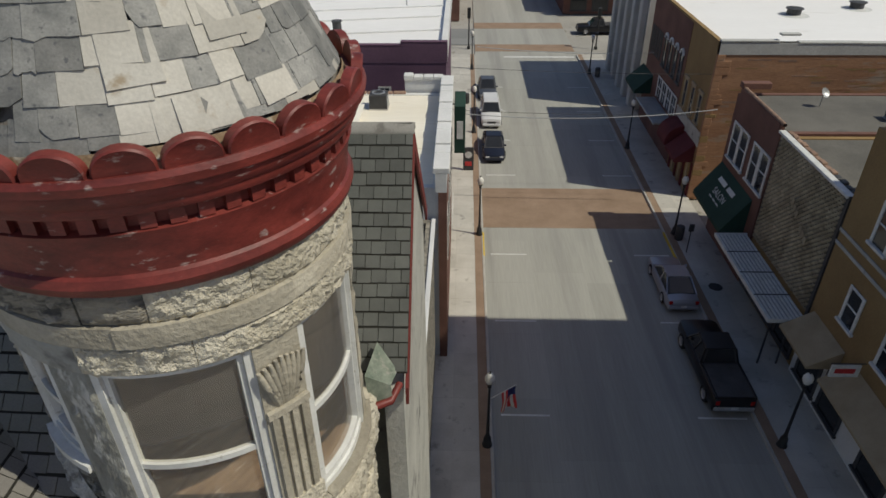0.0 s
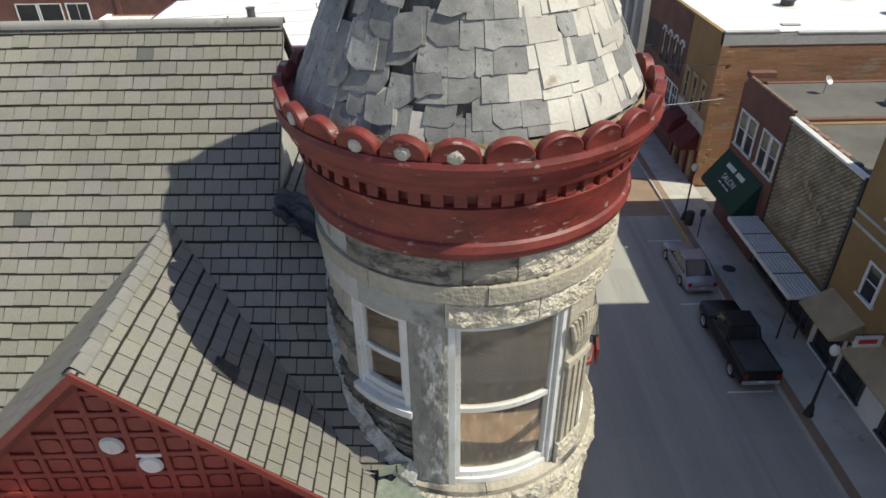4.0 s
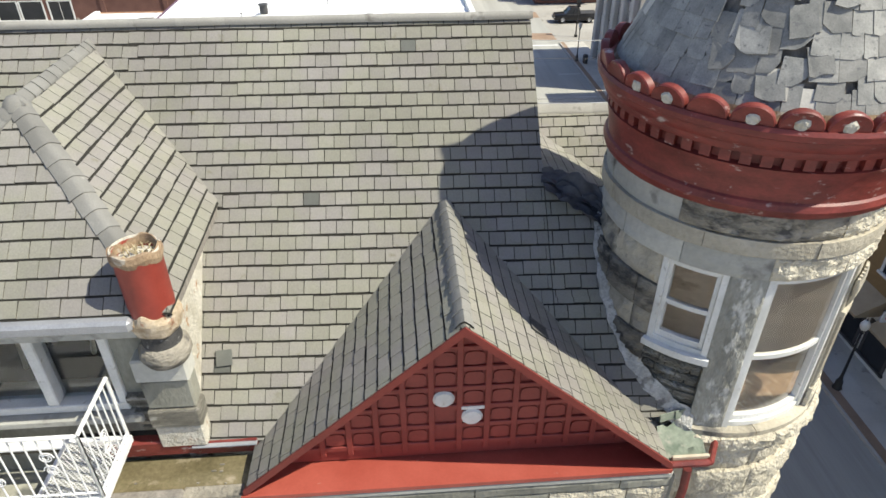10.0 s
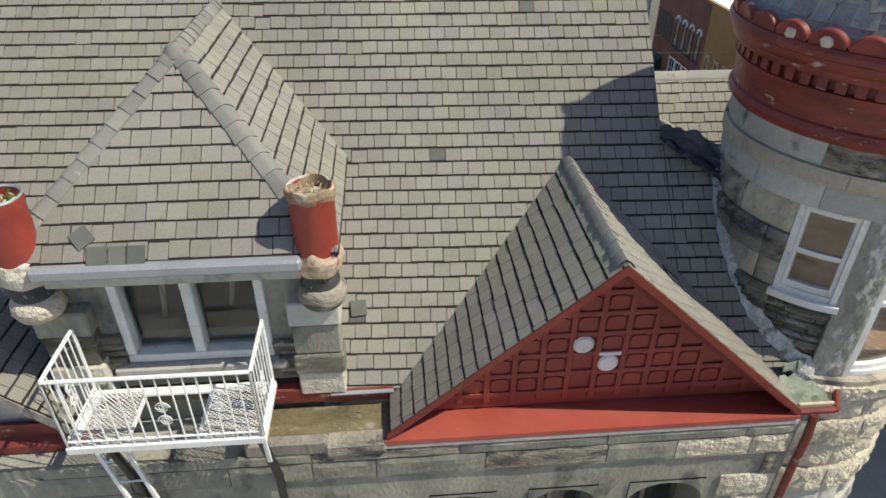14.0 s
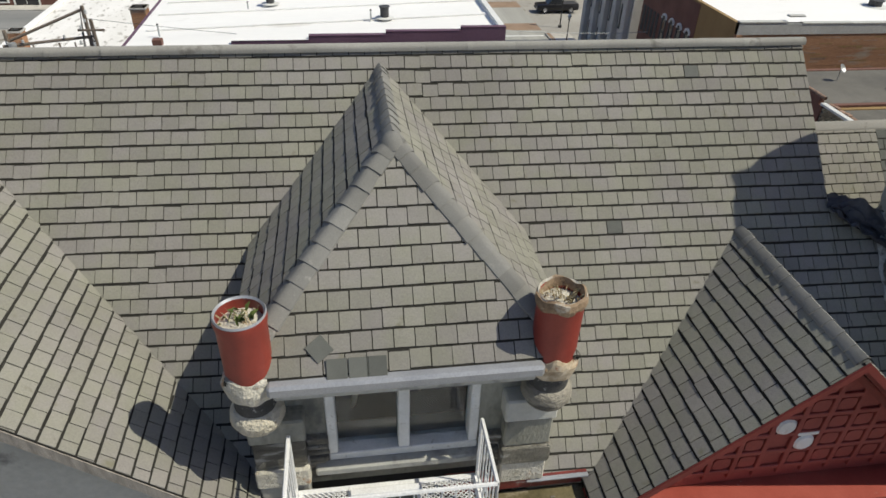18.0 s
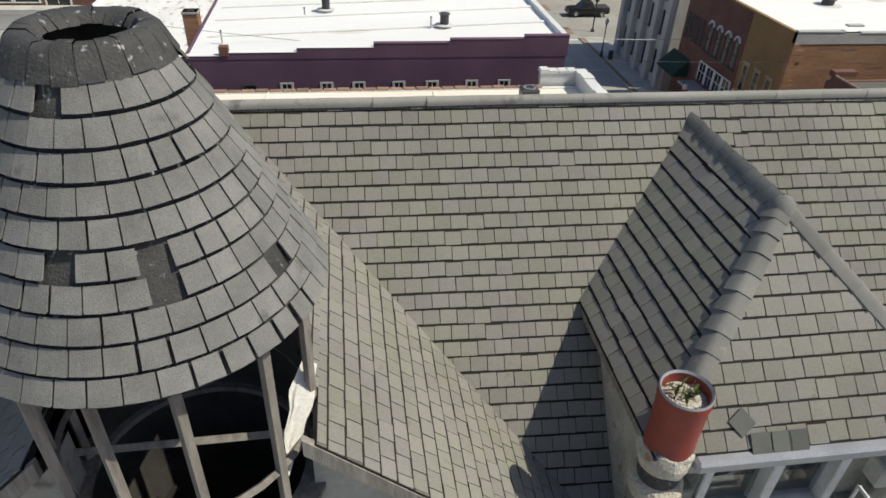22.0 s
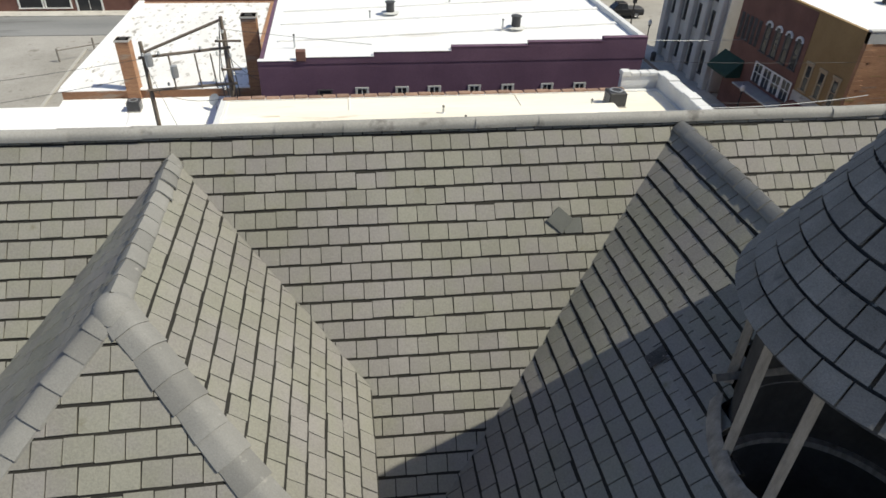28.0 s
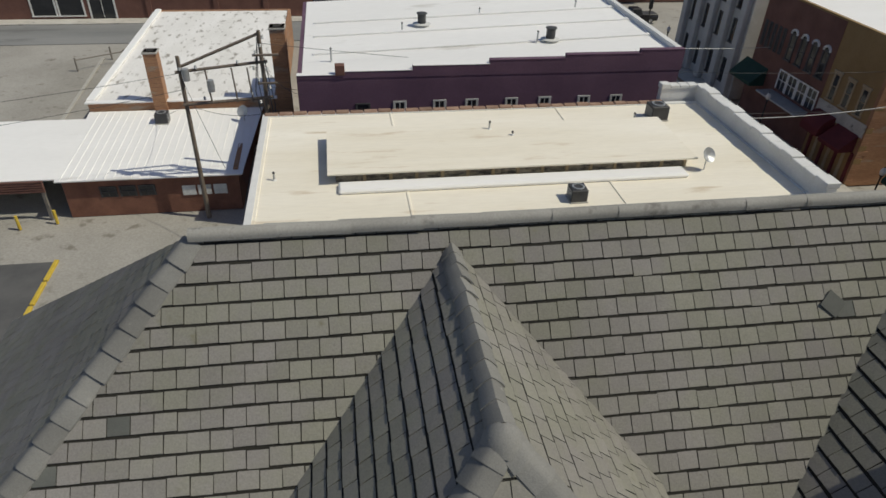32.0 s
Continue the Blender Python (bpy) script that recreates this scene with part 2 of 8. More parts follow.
# ---- mesh tools ----
class Build:
    """Collects points and faces, then makes them one mesh."""

    def __init__(self):
        self.v, self.f = [], []

    def add(self, pts, faces):
        k = len(self.v)
        self.v += [tuple(p) for p in pts]
        self.f += [[i + k for i in f] for f in faces]
        return self

    def box(self, a, b, m=None):
        x0, y0, z0 = a
        x1, y1, z1 = b
        p = [Vector(q) for q in ((x0, y0, z0), (x1, y0, z0), (x1, y1, z0), (x0, y1, z0), (x0, y0, z1), (x1, y0, z1), (x1, y1, z1), (x0, y1, z1))]
        if m is not None:
            p = [m @ q for q in p]
        return self.add(p, [[0, 3, 2, 1], [4, 5, 6, 7], [0, 1, 5, 4], [1, 2, 6, 5], [2, 3, 7, 6], [3, 0, 4, 7]])

    def soft(self, a, b, r=0.01, m=None):
        """A box with chamfered edges."""
        x0, y0, z0 = a
        x1, y1, z1 = b
        r = min(r, (x1 - x0) * 0.45, (y1 - y0) * 0.45, (z1 - z0) * 0.45)
        pts, idx = [], {}
        for sx in (0, 1):
            for sy in (0, 1):
                for sz in (0, 1):
                    c = Vector((x1 if sx else x0, y1 if sy else y0, z1 if sz else z0))
                    d = Vector((-r if sx else r, -r if sy else r, -r if sz else r))
                    for k in range(3):
                        q = c.copy()
                        for j in range(3):
                            if j != k:
                                q[j] += d[j]
                        idx[sx, sy, sz, k] = len(pts)
                        pts.append(m @ q if m is not None else q)
        f = []
        for k in range(3):
            i, j = (k + 1) % 3, (k + 2) % 3
            for s in (0, 1):
                def key(a_, b_):
                    t = [0, 0, 0]
                    t[k], t[i], t[j] = s, a_, b_
                    return idx[t[0], t[1], t[2], k]
                q = [key(0, 0), key(1, 0), key(1, 1), key(0, 1)]
                f.append(q if s else q[::-1])
            for si in (0, 1):
                for sj in (0, 1):
                    def key2(a_, which):
                        t = [0, 0, 0]
                        t[k], t[i], t[j] = a_, si, sj
                        return idx[t[0], t[1], t[2], which]
                    q = [key2(0, i), key2(1, i), key2(1, j), key2(0, j)]
                    f.append(q if si == sj else q[::-1])
        for sx in (0, 1):
            for sy in (0, 1):
                for sz in (0, 1):
                    q = [idx[sx, sy, sz, k] for k in range(3)]
                    f.append(q if (sx + sy + sz) % 2 else q[::-1])
        return self.add(pts, f)

    def prism(self, poly, d):
        """A flat polygon (3D points) pushed along the vector d."""
        n = len(poly)
        p = [Vector(q) for q in poly]
        d = Vector(d)
        self.add(p + [q + d for q in p], [list(range(n))[::-1], list(range(n, 2 * n))] + [[i, (i + 1) % n, n + (i + 1) % n, n + i] for i in range(n)])
        return self

    def lathe(self, prof, c, seg=48, a0=0.0, a1=360.0, cap=False):
        """prof: (radius, z) pairs round the upright axis through c."""
        full = abs(a1 - a0 - 360) < 1e-6
        m = seg if full else seg + 1
        pts = []
        for i in range(m):
            a = radians(a0 + (a1 - a0) * i / seg)
            for r, z in prof:
                pts.append((c[0] + r * math.cos(a), c[1] + r * math.sin(a), c[2] + z))
        k = len(prof)
        f = []
        for i in range(seg):
            j = (i + 1) % m
            for q in range(k - 1):
                f.append([i * k + q, j * k + q, j * k + q + 1, i * k + q + 1])
        if cap:
            f.append([i * k for i in range(m)][::-1])
            f.append([i * k + k - 1 for i in range(m)])
        return self.add(pts, f)

    def tube(self, path, r, seg=8):
        """A round bar along points; r may be one radius or one for each point."""
        path = [Vector(p) for p in path]
        rs = r if isinstance(r, (list, tuple)) else [r] * len(path)
        pts = []
        for i, p in enumerate(path):
            t = (path[min(i + 1, len(path) - 1)] - path[max(i - 1, 0)]).normalized()
            s = t.cross(Vector((0, 0, 1)) if abs(t.z) < 0.95 else Vector((1, 0, 0))).normalized()
            u = s.cross(t)
            for k in range(seg):
                a = 2 * math.pi * k / seg
                pts.append(p + rs[i] * (math.cos(a) * s + math.sin(a) * u))
        f = [[i * seg + k, i * seg + (k + 1) % seg, (i + 1) * seg + (k + 1) % seg, (i + 1) * seg + k] for i in range(len(path) - 1) for k in range(seg)]
        f += [list(range(seg))[::-1], [(len(path) - 1) * seg + k for k in range(seg)]]
        return self.add(pts, f)

    def mesh(self, name, mat, smooth=0.0):
        me = bpy.data.meshes.new(name)
        me.from_pydata(self.v, [], self.f)
        me.materials.append(mat)
        if smooth:
            for p in me.polygons:
                p.use_smooth = True
            me.set_sharp_from_angle(angle=radians(smooth))
        me.update()
        return me


def part(name, b, mat, parent=None, label="", smooth=0.0):
    """Links what was built as one mesh object under a thing or a part."""
    ob = new(name, b.mesh(name, mat, smooth) if isinstance(b, Build) else b)
    ob.parent = parent
    if label:
        ob["label"] = label
    return ob


def thing(name, label, category, at=(0, 0, 0), group="", kind=""):
    ob = new(name)
    ob.location = at
    ob.empty_display_size = 0.1
    return tagged(ob, label, category, group, kind)


def clip_poly(poly, region):
    """Cuts a 2D polygon to a convex region given anticlockwise."""
    out = poly
    for (ax, ay), (bx, by) in zip(region, region[1:] + region[:1]):
        if not out:
            return []
        src, out = out, []
        for i, p in enumerate(src):
            q = src[(i + 1) % len(src)]
            dp = (bx - ax) * (p[1] - ay) - (by - ay) * (p[0] - ax)
            dq = (bx - ax) * (q[1] - ay) - (by - ay) * (q[0] - ax)
            if dp >= 0:
                out.append(p)
            if dp * dq < 0:
                t = dp / (dp - dq)
                out.append((p[0] + t * (q[0] - p[0]), p[1] + t * (q[1] - p[1])))
    return out


def area2(p):
    return 0.5 * sum(p[i][0] * p[(i + 1) % len(p)][1] - p[(i + 1) % len(p)][0] * p[i][1] for i in range(len(p)))


TAB, ROW = 0.198, 0.186


def course(x):
    """Height of one course and width of one tab, which grow a little towards the street."""
    return 0.1705 + (x + 19) * 0.00115, 0.199 + (x + 6.5) * 0.0014


def tab_mesh(e):
    """One shingle tab of unit size lying in its own plane: x along the course, y up the slope, z out; its lower edge is worn."""
    g, lo, hi = 0.026, 0.014, 0.004
    return Build().add([(g, e, 0), (1 - g, e, 0), (1 - g, 1, 0), (g, 1, 0), (g, e + 0.025, lo), (g + 0.03, e, lo * 0.8), (1 - g - 0.03, e, lo * 0.8), (1 - g, e + 0.025, lo), (1 - g, 1, hi), (g, 1, hi)],
                       [[4, 5, 6, 7, 8, 9], [0, 1, 6, 5], [1, 2, 8, 7], [3, 0, 4, 9], [0, 5, 4], [1, 7, 6]])


def shingled(name, parent, o, u, v, region, mat, near=None, skip=None, patches=(), row=ROW, tab=TAB, seed=1, singles=300, label="", shift=0.0, lay=None, gap=0.115):
    """A roof plane: a dark deck, with courses of shingle tabs on it. region: 2D polygon (along the course, up the slope), convex, anticlockwise; lay: gives the place of a tab's corner from its number in the course and the course's number."""
    rnd = random.Random(seed)
    o, u, v = Vector(o), Vector(u).normalized(), Vector(v).normalized()
    n = u.cross(v).normalized()
    roof = part(name, Build().prism([o + u * a + v * c for a, c in region], -0.05 * n), UNDERLAY, parent, label)
    us, vs = [p[0] for p in region], [p[1] for p in region]
    v0 = min(vs) + shift
    if lay is None:
        def lay(i, j):
            return i * tab, v0 + j * row
        i0, i1, j1 = int(min(us) / tab) - 2, int(max(us) / tab) + 2, int((max(vs) - v0) / row) + 1
    else:
        i0, i1, j1 = -110, 18, 31
    g, e = 0.026, gap
    rest, whole = Build(), []
    for j in range(0, j1):
        off = (0.5 if j % 2 else 0.0) + rnd.uniform(-0.10, 0.10)
        for i in range(i0, i1):
            a0, c0 = lay(i + off, j)
            a1, c1 = lay(i + off + 1, j)
            a2, c2 = lay(i + off, j + 1)
            w, h = a1 - a0, c2 - c0
            cx, cv = a0 + w / 2, c0 + h / 2
            if cx < min(us) - w or cx > max(us) + w or cv > max(vs) + h or (skip and skip(cx, cv)):
                continue
            if any(abs(cx - p) < w / 2 and abs(cv - q) < h / 2 for p, q in patches):
                whole.append((-1, a0, c0, w, h, (c1 - c0) / w, True))
                continue
            dv = rnd.uniform(-0.004, 0.004) + (rnd.uniform(-0.012, 0.0) if rnd.random() < 0.04 else 0.0)
            quad = [(a0 + g * w, c0 + e * h + dv), (a1 - g * w, c1 + e * h + dv), (a1 - g * w, c1 + h), (a0 + g * w, c0 + h)]
            cut = clip_poly(quad, region)
            if len(cut) < 3 or area2(cut) < 2e-4:
                continue
            if area2(cut) > 0.999 * area2(quad):
                whole.append((near(o + u * cx + v * cv) if near else 0.0, a0, c0 + dv, w, h, (c1 - c0) / w, False))
            else:
                m = len(cut)
                low = [o + u * a + v * c for a, c in cut]
                top = [p + n * (0.014 - 0.010 * max(0.0, min(1.0, (c - c0) / h))) for p, (a, c) in zip(low, cut)]
                rest.add(low + top, [list(range(m, 2 * m))] + [[q, (q + 1) % m, m + (q + 1) % m, m + q] for q in range(m)])
    whole.sort(key=lambda q: q[0])
    unit = tab_mesh(e)
    one, dark = unit.mesh("shingle", mat), unit.mesh("shingle", SHINGLE_DARK)
    turn = Matrix((u, v, n)).transposed().to_4x4()
    for k, (key, a, c, w, h, tip, is_dark) in enumerate(whole):
        m4 = Matrix.Translation(o + u * a + v * c) @ turn @ pose(0, 0, 0, rnd.gauss(0, 0.22), rnd.gauss(0, 0.22), math.degrees(tip) + rnd.gauss(0, 0.5)) @ Matrix.Diagonal((w, h, rnd.uniform(0.8, 1.25), 1))
        if is_dark or k < singles:
            ob = part("shingle", dark if is_dark else one, None, roof, "darker replacement shingle" if is_dark else "")
            ob.matrix_local = m4
        else:
            rest.add([m4 @ Vector(p) for p in unit.v], unit.f)
    if rest.v:
        tagged(part("shingle_field", rest, mat, roof), kind="stuff")
    return roof


def caps(name, parent, p0, p1, left, right, step=0.19, wing=0.13, mat=None, seed=3, label="", lift=0.02, rise=0.02, roll=0.0, flare=1.07):
    """Overlapping rounded cap pieces along a hip or a ridge, from p0 (low or near) to p1; left and right: the ways down its two slopes; roll: radius of a barrel-shaped cap."""
    rnd = random.Random(seed)
    p0, p1 = Vector(p0), Vector(p1)
    d = (p1 - p0)
    length = d.length
    d.normalize()
    left, right = ((w - d * w.dot(d)).normalized() for w in (Vector(left), Vector(right)))
    up = (-(left + right)).normalized()
    side = (right - left).normalized()
    base = part(name, Build().tube([p0 - up * 0.02, p1 - up * 0.02], 0.02, 6), UNDERLAY, parent, label)
    half = roll * 1.05 if roll else wing * right.dot(side)
    drop = roll * 0.9 if roll else -wing * right.dot(up)
    top = radians(100 if roll else 62)
    n = 9
    k = int(length / step)
    for i in range(k + 1):
        a = p0 + d * min(i * step, length - step * 1.12)
        f = rnd.uniform(0.95, 1.05)
        yaw = rnd.gauss(0, 0.006)
        q = []
        for s, big, h in ((0.0, flare, lift + rise), (step * 1.16, 2.04 - flare, lift)):
            c = a + d * (s + rnd.uniform(-0.006, 0.006)) + side * (yaw * (1 if s else -1)) + up * h
            for t in range(n):
                th = top * (2 * t / (n - 1) - 1)
                x = half * f * big * math.sin(th) / (1.0 if roll else math.sin(top))
                z = (roll * math.cos(th) if roll else -drop * abs(math.sin(th) / math.sin(top)) ** 1.35) * big
                q.append(c + side * x + up * (z - (roll * 0.15 if roll else 0.0)))
        qs = q + [p - up * 0.02 for p in q]
        m = 2 * n
        fc = [[j, j + 1, n + j + 1, n + j] for j in range(n - 1)] + [[m + j + 1, m + j, m + n + j, m + n + j + 1] for j in range(n - 1)]
        fc += [[j + 1, j, m + j, m + j + 1] for j in range(n - 1)] + [[0, n, m + n, m], [2 * n - 1, n - 1, m + n - 1, m + 2 * n - 1]]
        if i == 0:
            fc.append(list(range(n)))
        part("ridge_cap", Build().add(qs, fc), mat or CAP, base, "", 50)
    return base


# ---- the stone building ----
house = thing("stone_building", "old sandstone building with shingled roofs, red trim and two round towers", "building")
RIDGE_Y, RIDGE_Z, EAVE_Y, EAVE_Z, S = 7.22, 20.555, 3.61, 16.735, 1.0583
SL = math.hypot(1, S)
UP = (0, 1 / SL, S / SL)


def main_z(y):
    return RIDGE_Z - (RIDGE_Y - y) * S


def over_main(x, y):
    """How far a dormer or a gable stands above the main slope."""
    tops = [18.78 - 0.9 * abs(x + 5.52) if y > 3.05 else 0.0, 20.53 - 0.92 * abs(x + 15.45)]
    for cx in (-9.97, -20.31):
        tops.append(20.41 - 0.967 * abs(x - cx) if abs(x - cx) < 1.3 or main_z(y) > 18.85 else 0.0)
    return max(tops) - main_z(y)


LEN = (RIDGE_Y - EAVE_Y) * SL


def main_lay(i, j):
    """The courses of the main slope, counted up from the eaves."""
    x = (math.exp(0.0014 * i) - 1) * 0.199 / 0.0014 - 6.5
    return x, 5.02 - 0.003 * (x + 19) - 0.010 - (28 - j) * course(x)[0]


shingled("main_roof", house, (0, EAVE_Y, EAVE_Z), (1, 0, 0), UP, [(-26.4, 0), (-4.25, 0), (-4.25, LEN), (-22.52, LEN)], SHINGLE, lay=main_lay, gap=0.14,
         near=lambda p: (p - Vector((-7.3, 5.2, 18.5))).length, skip=lambda a, c: over_main(a, EAVE_Y + c / SL) > 0.16,
         patches=((-5.98, 4.93), (-7.12, 2.83), (-8.24, 0.85), (-16.72, 4.24), (-23.1, 3.75), (-23.6, 3.4)), seed=11, label="main roof slope of weathered grey shingles")
for reg, sd in (([(-4.24, 0), (-2.95, 0), (-3.45, 1.5), (-4.24, 1.5)], 11), ([(-4.24, 1.5), (-3.45, 1.5), (-3.45, 2.9), (-4.24, 2.9)], 14)):
    shingled("main_roof_end", house, (0, EAVE_Y, EAVE_Z), (1, 0, 0), UP, reg, SHINGLE, skip=lambda a, c: over_main(a, EAVE_Y + c / SL) > 0.16, seed=sd, lay=main_lay, gap=0.14, label="roof slope beside the slate turret", singles=40)
shingled("valley_roof", house, (0, EAVE_Y, EAVE_Z), (1, 0, 0), UP, [(-2.96, 0), (-2.45, 0), (-3.1, 0.75)], SHINGLE, seed=13, lay=main_lay, label="last shingles beside the turret foot")
# hipped end and back slope
shingled("hip_end_roof", house, (-26.42, 0, EAVE_Z), (0, -1, 0), (3.9, 0, 3.82), [(-11.1, 0), (-3.61, 0), (-7.22, 5.46)], SHINGLE, seed=12, row=0.165, tab=0.176, label="hipped roof end of grey shingles", singles=150,
         near=lambda p: (p - Vector((-23.0, 6.0, 19.5))).length)
shingled("back_roof", house, (0, 11.1, EAVE_Z), (-1, 0, 0), (0, RIDGE_Y - 11.1, RIDGE_Z - EAVE_Z), [(4.25, 0), (26.4, 0), (22.52, 5.44), (4.25, 5.44)], SHINGLE, seed=15, singles=0, label="back slope of the main roof")
caps("main_ridge", house, (-22.5, RIDGE_Y, RIDGE_Z + 0.01), (-4.25, RIDGE_Y, RIDGE_Z + 0.01), (0, -0.687, -0.727), (0, 0.687, -0.727), step=0.62, roll=0.058, seed=5, lift=0.026, rise=0.001, flare=1.025, mat=RIDGE_PALE, label="rolled grey ridge capping")
caps("hip_ridge", house, (-26.4, EAVE_Y, EAVE_Z), (-22.5, RIDGE_Y, RIDGE_Z), (-0.6, 0.5, -0.62), (0.5, -0.5, -0.6), step=0.21, seed=6, wing=0.15)
# gable end of the main roof, facing the street
part("gable_end_wall", Build().prism([(-4.32, EAVE_Y + 0.15, EAVE_Z - 0.2), (-4.32, RIDGE_Y, RIDGE_Z - 0.1), (-4.32, 10.7, EAVE_Z - 0.2)], (-0.2, 0, 0)), STONE_GREY, house)
part("gable_verge", Build().prism([(-4.25, EAVE_Y + 1.2, main_z(EAVE_Y + 1.2) - 0.06), (-4.25, RIDGE_Y, RIDGE_Z - 0.06), (-4.25, RIDGE_Y, RIDGE_Z - 0.16), (-4.25, EAVE_Y + 1.2, main_z(EAVE_Y + 1.2) - 0.16)], (-0.05, 0, 0)), TIMBER, house)


def gable(name, cx, top, slope, half, y0, label, mat=SHINGLE, seed=20, singles=200, row=ROW, tab=TAB, split=None):
    """A gabled cross roof whose ridge runs back into the main slope."""
    k = math.hypot(1, slope)
    low, ln = top - slope * half, half * k
    back = [RIDGE_Y - (RIDGE_Z - z) / S + 0.12 for z in (low, top)]
    cut = half * k if not split else (half - split[0]) * k
    mid_b = back[0] + (back[1] - back[0]) * cut / ln
    regs = [[(y0, 0), (max(back[0], y0 + 0.3), 0), (back[1], ln), (y0, ln)]] if not split else [[(y0, 0), (max(back[0], y0 + 0.3), 0), (mid_b, cut), (y0, cut)]]
    if split:
        # short strips that follow the round tower
        edge = [split[0], 0.94, 0.86, 0.76, 0.62, 0.45, 0.0]
        for d0, d1 in zip(edge, edge[1:]):
            ys = 3.80 + math.sqrt(max(0.0, 0.98 - d0 * d0)) if d1 else split[1]
            c0, c1 = (half - d0) * k, (half - d1) * k
            regs.append([(ys, c0), (back[0] + (back[1] - back[0]) * c0 / ln, c0), (back[0] + (back[1] - back[0]) * c1 / ln, c1), (ys, c1)])
    for side, reg in itertools.product((1, -1), regs):
        if side < 0:
            reg = [(-a, c) for a, c in reg][::-1]
        shingled(name, house, (cx + side * half, 0, low), (0, side, 0), (-side, 0, slope), reg, mat, seed=seed + side, singles=singles, row=row, tab=tab, gap=0.15, shift=-(min(c for a, c in reg) % row),
                 near=lambda p: (p - Vector((cx, 3.5, top - 1))).length, label=label)
    return k


gable("pediment_roof", -5.52, 18.78, 0.9, 2.40, 3.05, "gable roof above a red pediment, grey shingles", seed=31, row=0.186, tab=0.199)
caps("pediment_ridge", house, (-5.52, 3.09, 18.785), (-5.52, 5.5, 18.785), (-1, 0, -0.9), (1, 0, -0.9), seed=7, wing=0.125, rise=0.015)
gable("tower_gable_roof", -15.45, 20.53, 0.92, 4.05, 3.25, "cross gable roof behind the open round tower", seed=41, singles=125, split=(1.0, 4.62), row=0.1755, tab=0.186)
caps("tower_gable_ridge", house, (-15.45, 4.62, 20.55), (-15.45, 7.15, 20.55), (-1, 0, -0.92), (1, 0, -0.92), seed=8, wing=0.12, rise=0.015)


def dormer(cx, seed):
    """A stone wall dormer with a hipped shingled roof and a two-light window."""
    top, low, half, y0, ya = 20.41, 18.82, 1.65, 3.40, 5.05
    ln = math.hypot(half, top - low)
    back = [RIDGE_Y - (RIDGE_Z - z) / S + 0.12 for z in (low, top)]
    for side in (1, -1):
        reg = [(y0, 0), (back[0], 0), (back[1], ln), (ya, ln)]
        if side < 0:
            reg = [(-a, c) for a, c in reg][::-1]
        shingled("dormer_side_roof", house, (cx + side * half, 0, low), (0, side, 0), (-side, 0, (top - low) / half), reg, SHINGLE, seed=seed + side, singles=110, gap=0.15, row=course(cx)[0], tab=course(cx)[1],
                 near=lambda p: p.y, label="side slope of a hipped dormer, grey shingles")
    shingled("dormer_hip_roof", house, (cx, y0, low), (1, 0, 0), (0, ya - y0, top - low), [(-half, 0), (half, 0), (0, math.hypot(ya - y0, top - low))], SHINGLE, seed=seed + 5, row=course(cx)[0] * 1.07, tab=course(cx)[1] * 1.02, singles=120,
             label="front hip of a dormer roof, grey shingles")
    for side in (1, -1):
        caps("dormer_hip_ridge", house, (cx + side * half * 0.93, y0 + 0.07 * (ya - y0), low + 0.07 * (top - low) + 0.01), (cx, ya, top + 0.01), (0, -0.7, -0.7), (side * 0.7, 0, -0.7), seed=seed + side, step=0.22, wing=0.14, lift=0.014, rise=0.016)
    caps("dormer_ridge", house, (cx, ya + 0.03, top + 0.005), (cx, back[1] - 0.05, top + 0.005), (-1, 0, -0.967), (1, 0, -0.967), seed=seed + 9, wing=0.13, lift=0.02, rise=0.015)
    part("hip_apex_cap", Build().lathe([(0.0, 0.036), (0.06, 0.026), (0.115, -0.03), (0.15, -0.10)], (cx, ya - 0.01, top), 8), CAP, house, "rounded cap where the hips meet", 60)
    wx = cx - 0.02
    # walls: cheeks, piers, sill and lintel round the window
    for a, c in (((cx - 1.42, 3.74, 16.2), (wx - 0.80, 4.05, 18.72)), ((wx + 0.80, 3.74, 16.2), (cx + 1.42, 4.05, 18.72)), ((wx - 0.80, 3.74, 16.2), (wx + 0.80, 4.05, 17.28)), ((wx - 0.80, 3.74, 18.34), (wx + 0.80, 4.05, 18.72))):
        part("dormer_wall", Build().box(a, c), FACADE, house, "grey weathered stone dormer front")
    for side in (1, -1):
        part("dormer_cheek", Build().prism([(cx + side * 1.46, 3.7, 16.4), (cx + side * 1.46, 5.6, 18.5), (cx + side * 1.46, 5.65, 18.8), (cx + side * 1.46, 3.7, 18.8)], (-side * 0.2, 0, 0)), RENDER, house, "dormer side wall with flaking render")
        part("dormer_eave_board", Build().prism([(cx + side * 1.63, 3.42, 18.70), (cx + side * 1.63, 5.6, 18.70), (cx + side * 1.63, 5.6, 18.79), (cx + side * 1.63, 3.42, 18.79)], (-side * 0.2, 0, 0)), TIMBER, house)
    lay = random.Random(seed + 40)
    for x0, x1 in ((cx - 1.08, wx - 0.83), (wx + 0.84, cx + 1.06)):
        z = 16.95
        while z < (17.62 if x0 < cx else 17.45):
            h = lay.uniform(0.05, 0.11)
            out = lay.uniform(0.01, 0.09)
            part("layer_stone", Build().soft((x0 + lay.uniform(-0.02, 0.03), 3.73 - out, z), (x1 + lay.uniform(-0.03, 0.02), 3.76, z + h - 0.008), 0.012, pose(0, 0, 0, 0, lay.uniform(-0.15, 0.15), 0)), STONE_LAYER if lay.random() < 0.7 else STONE_DARK, house)
            z += h
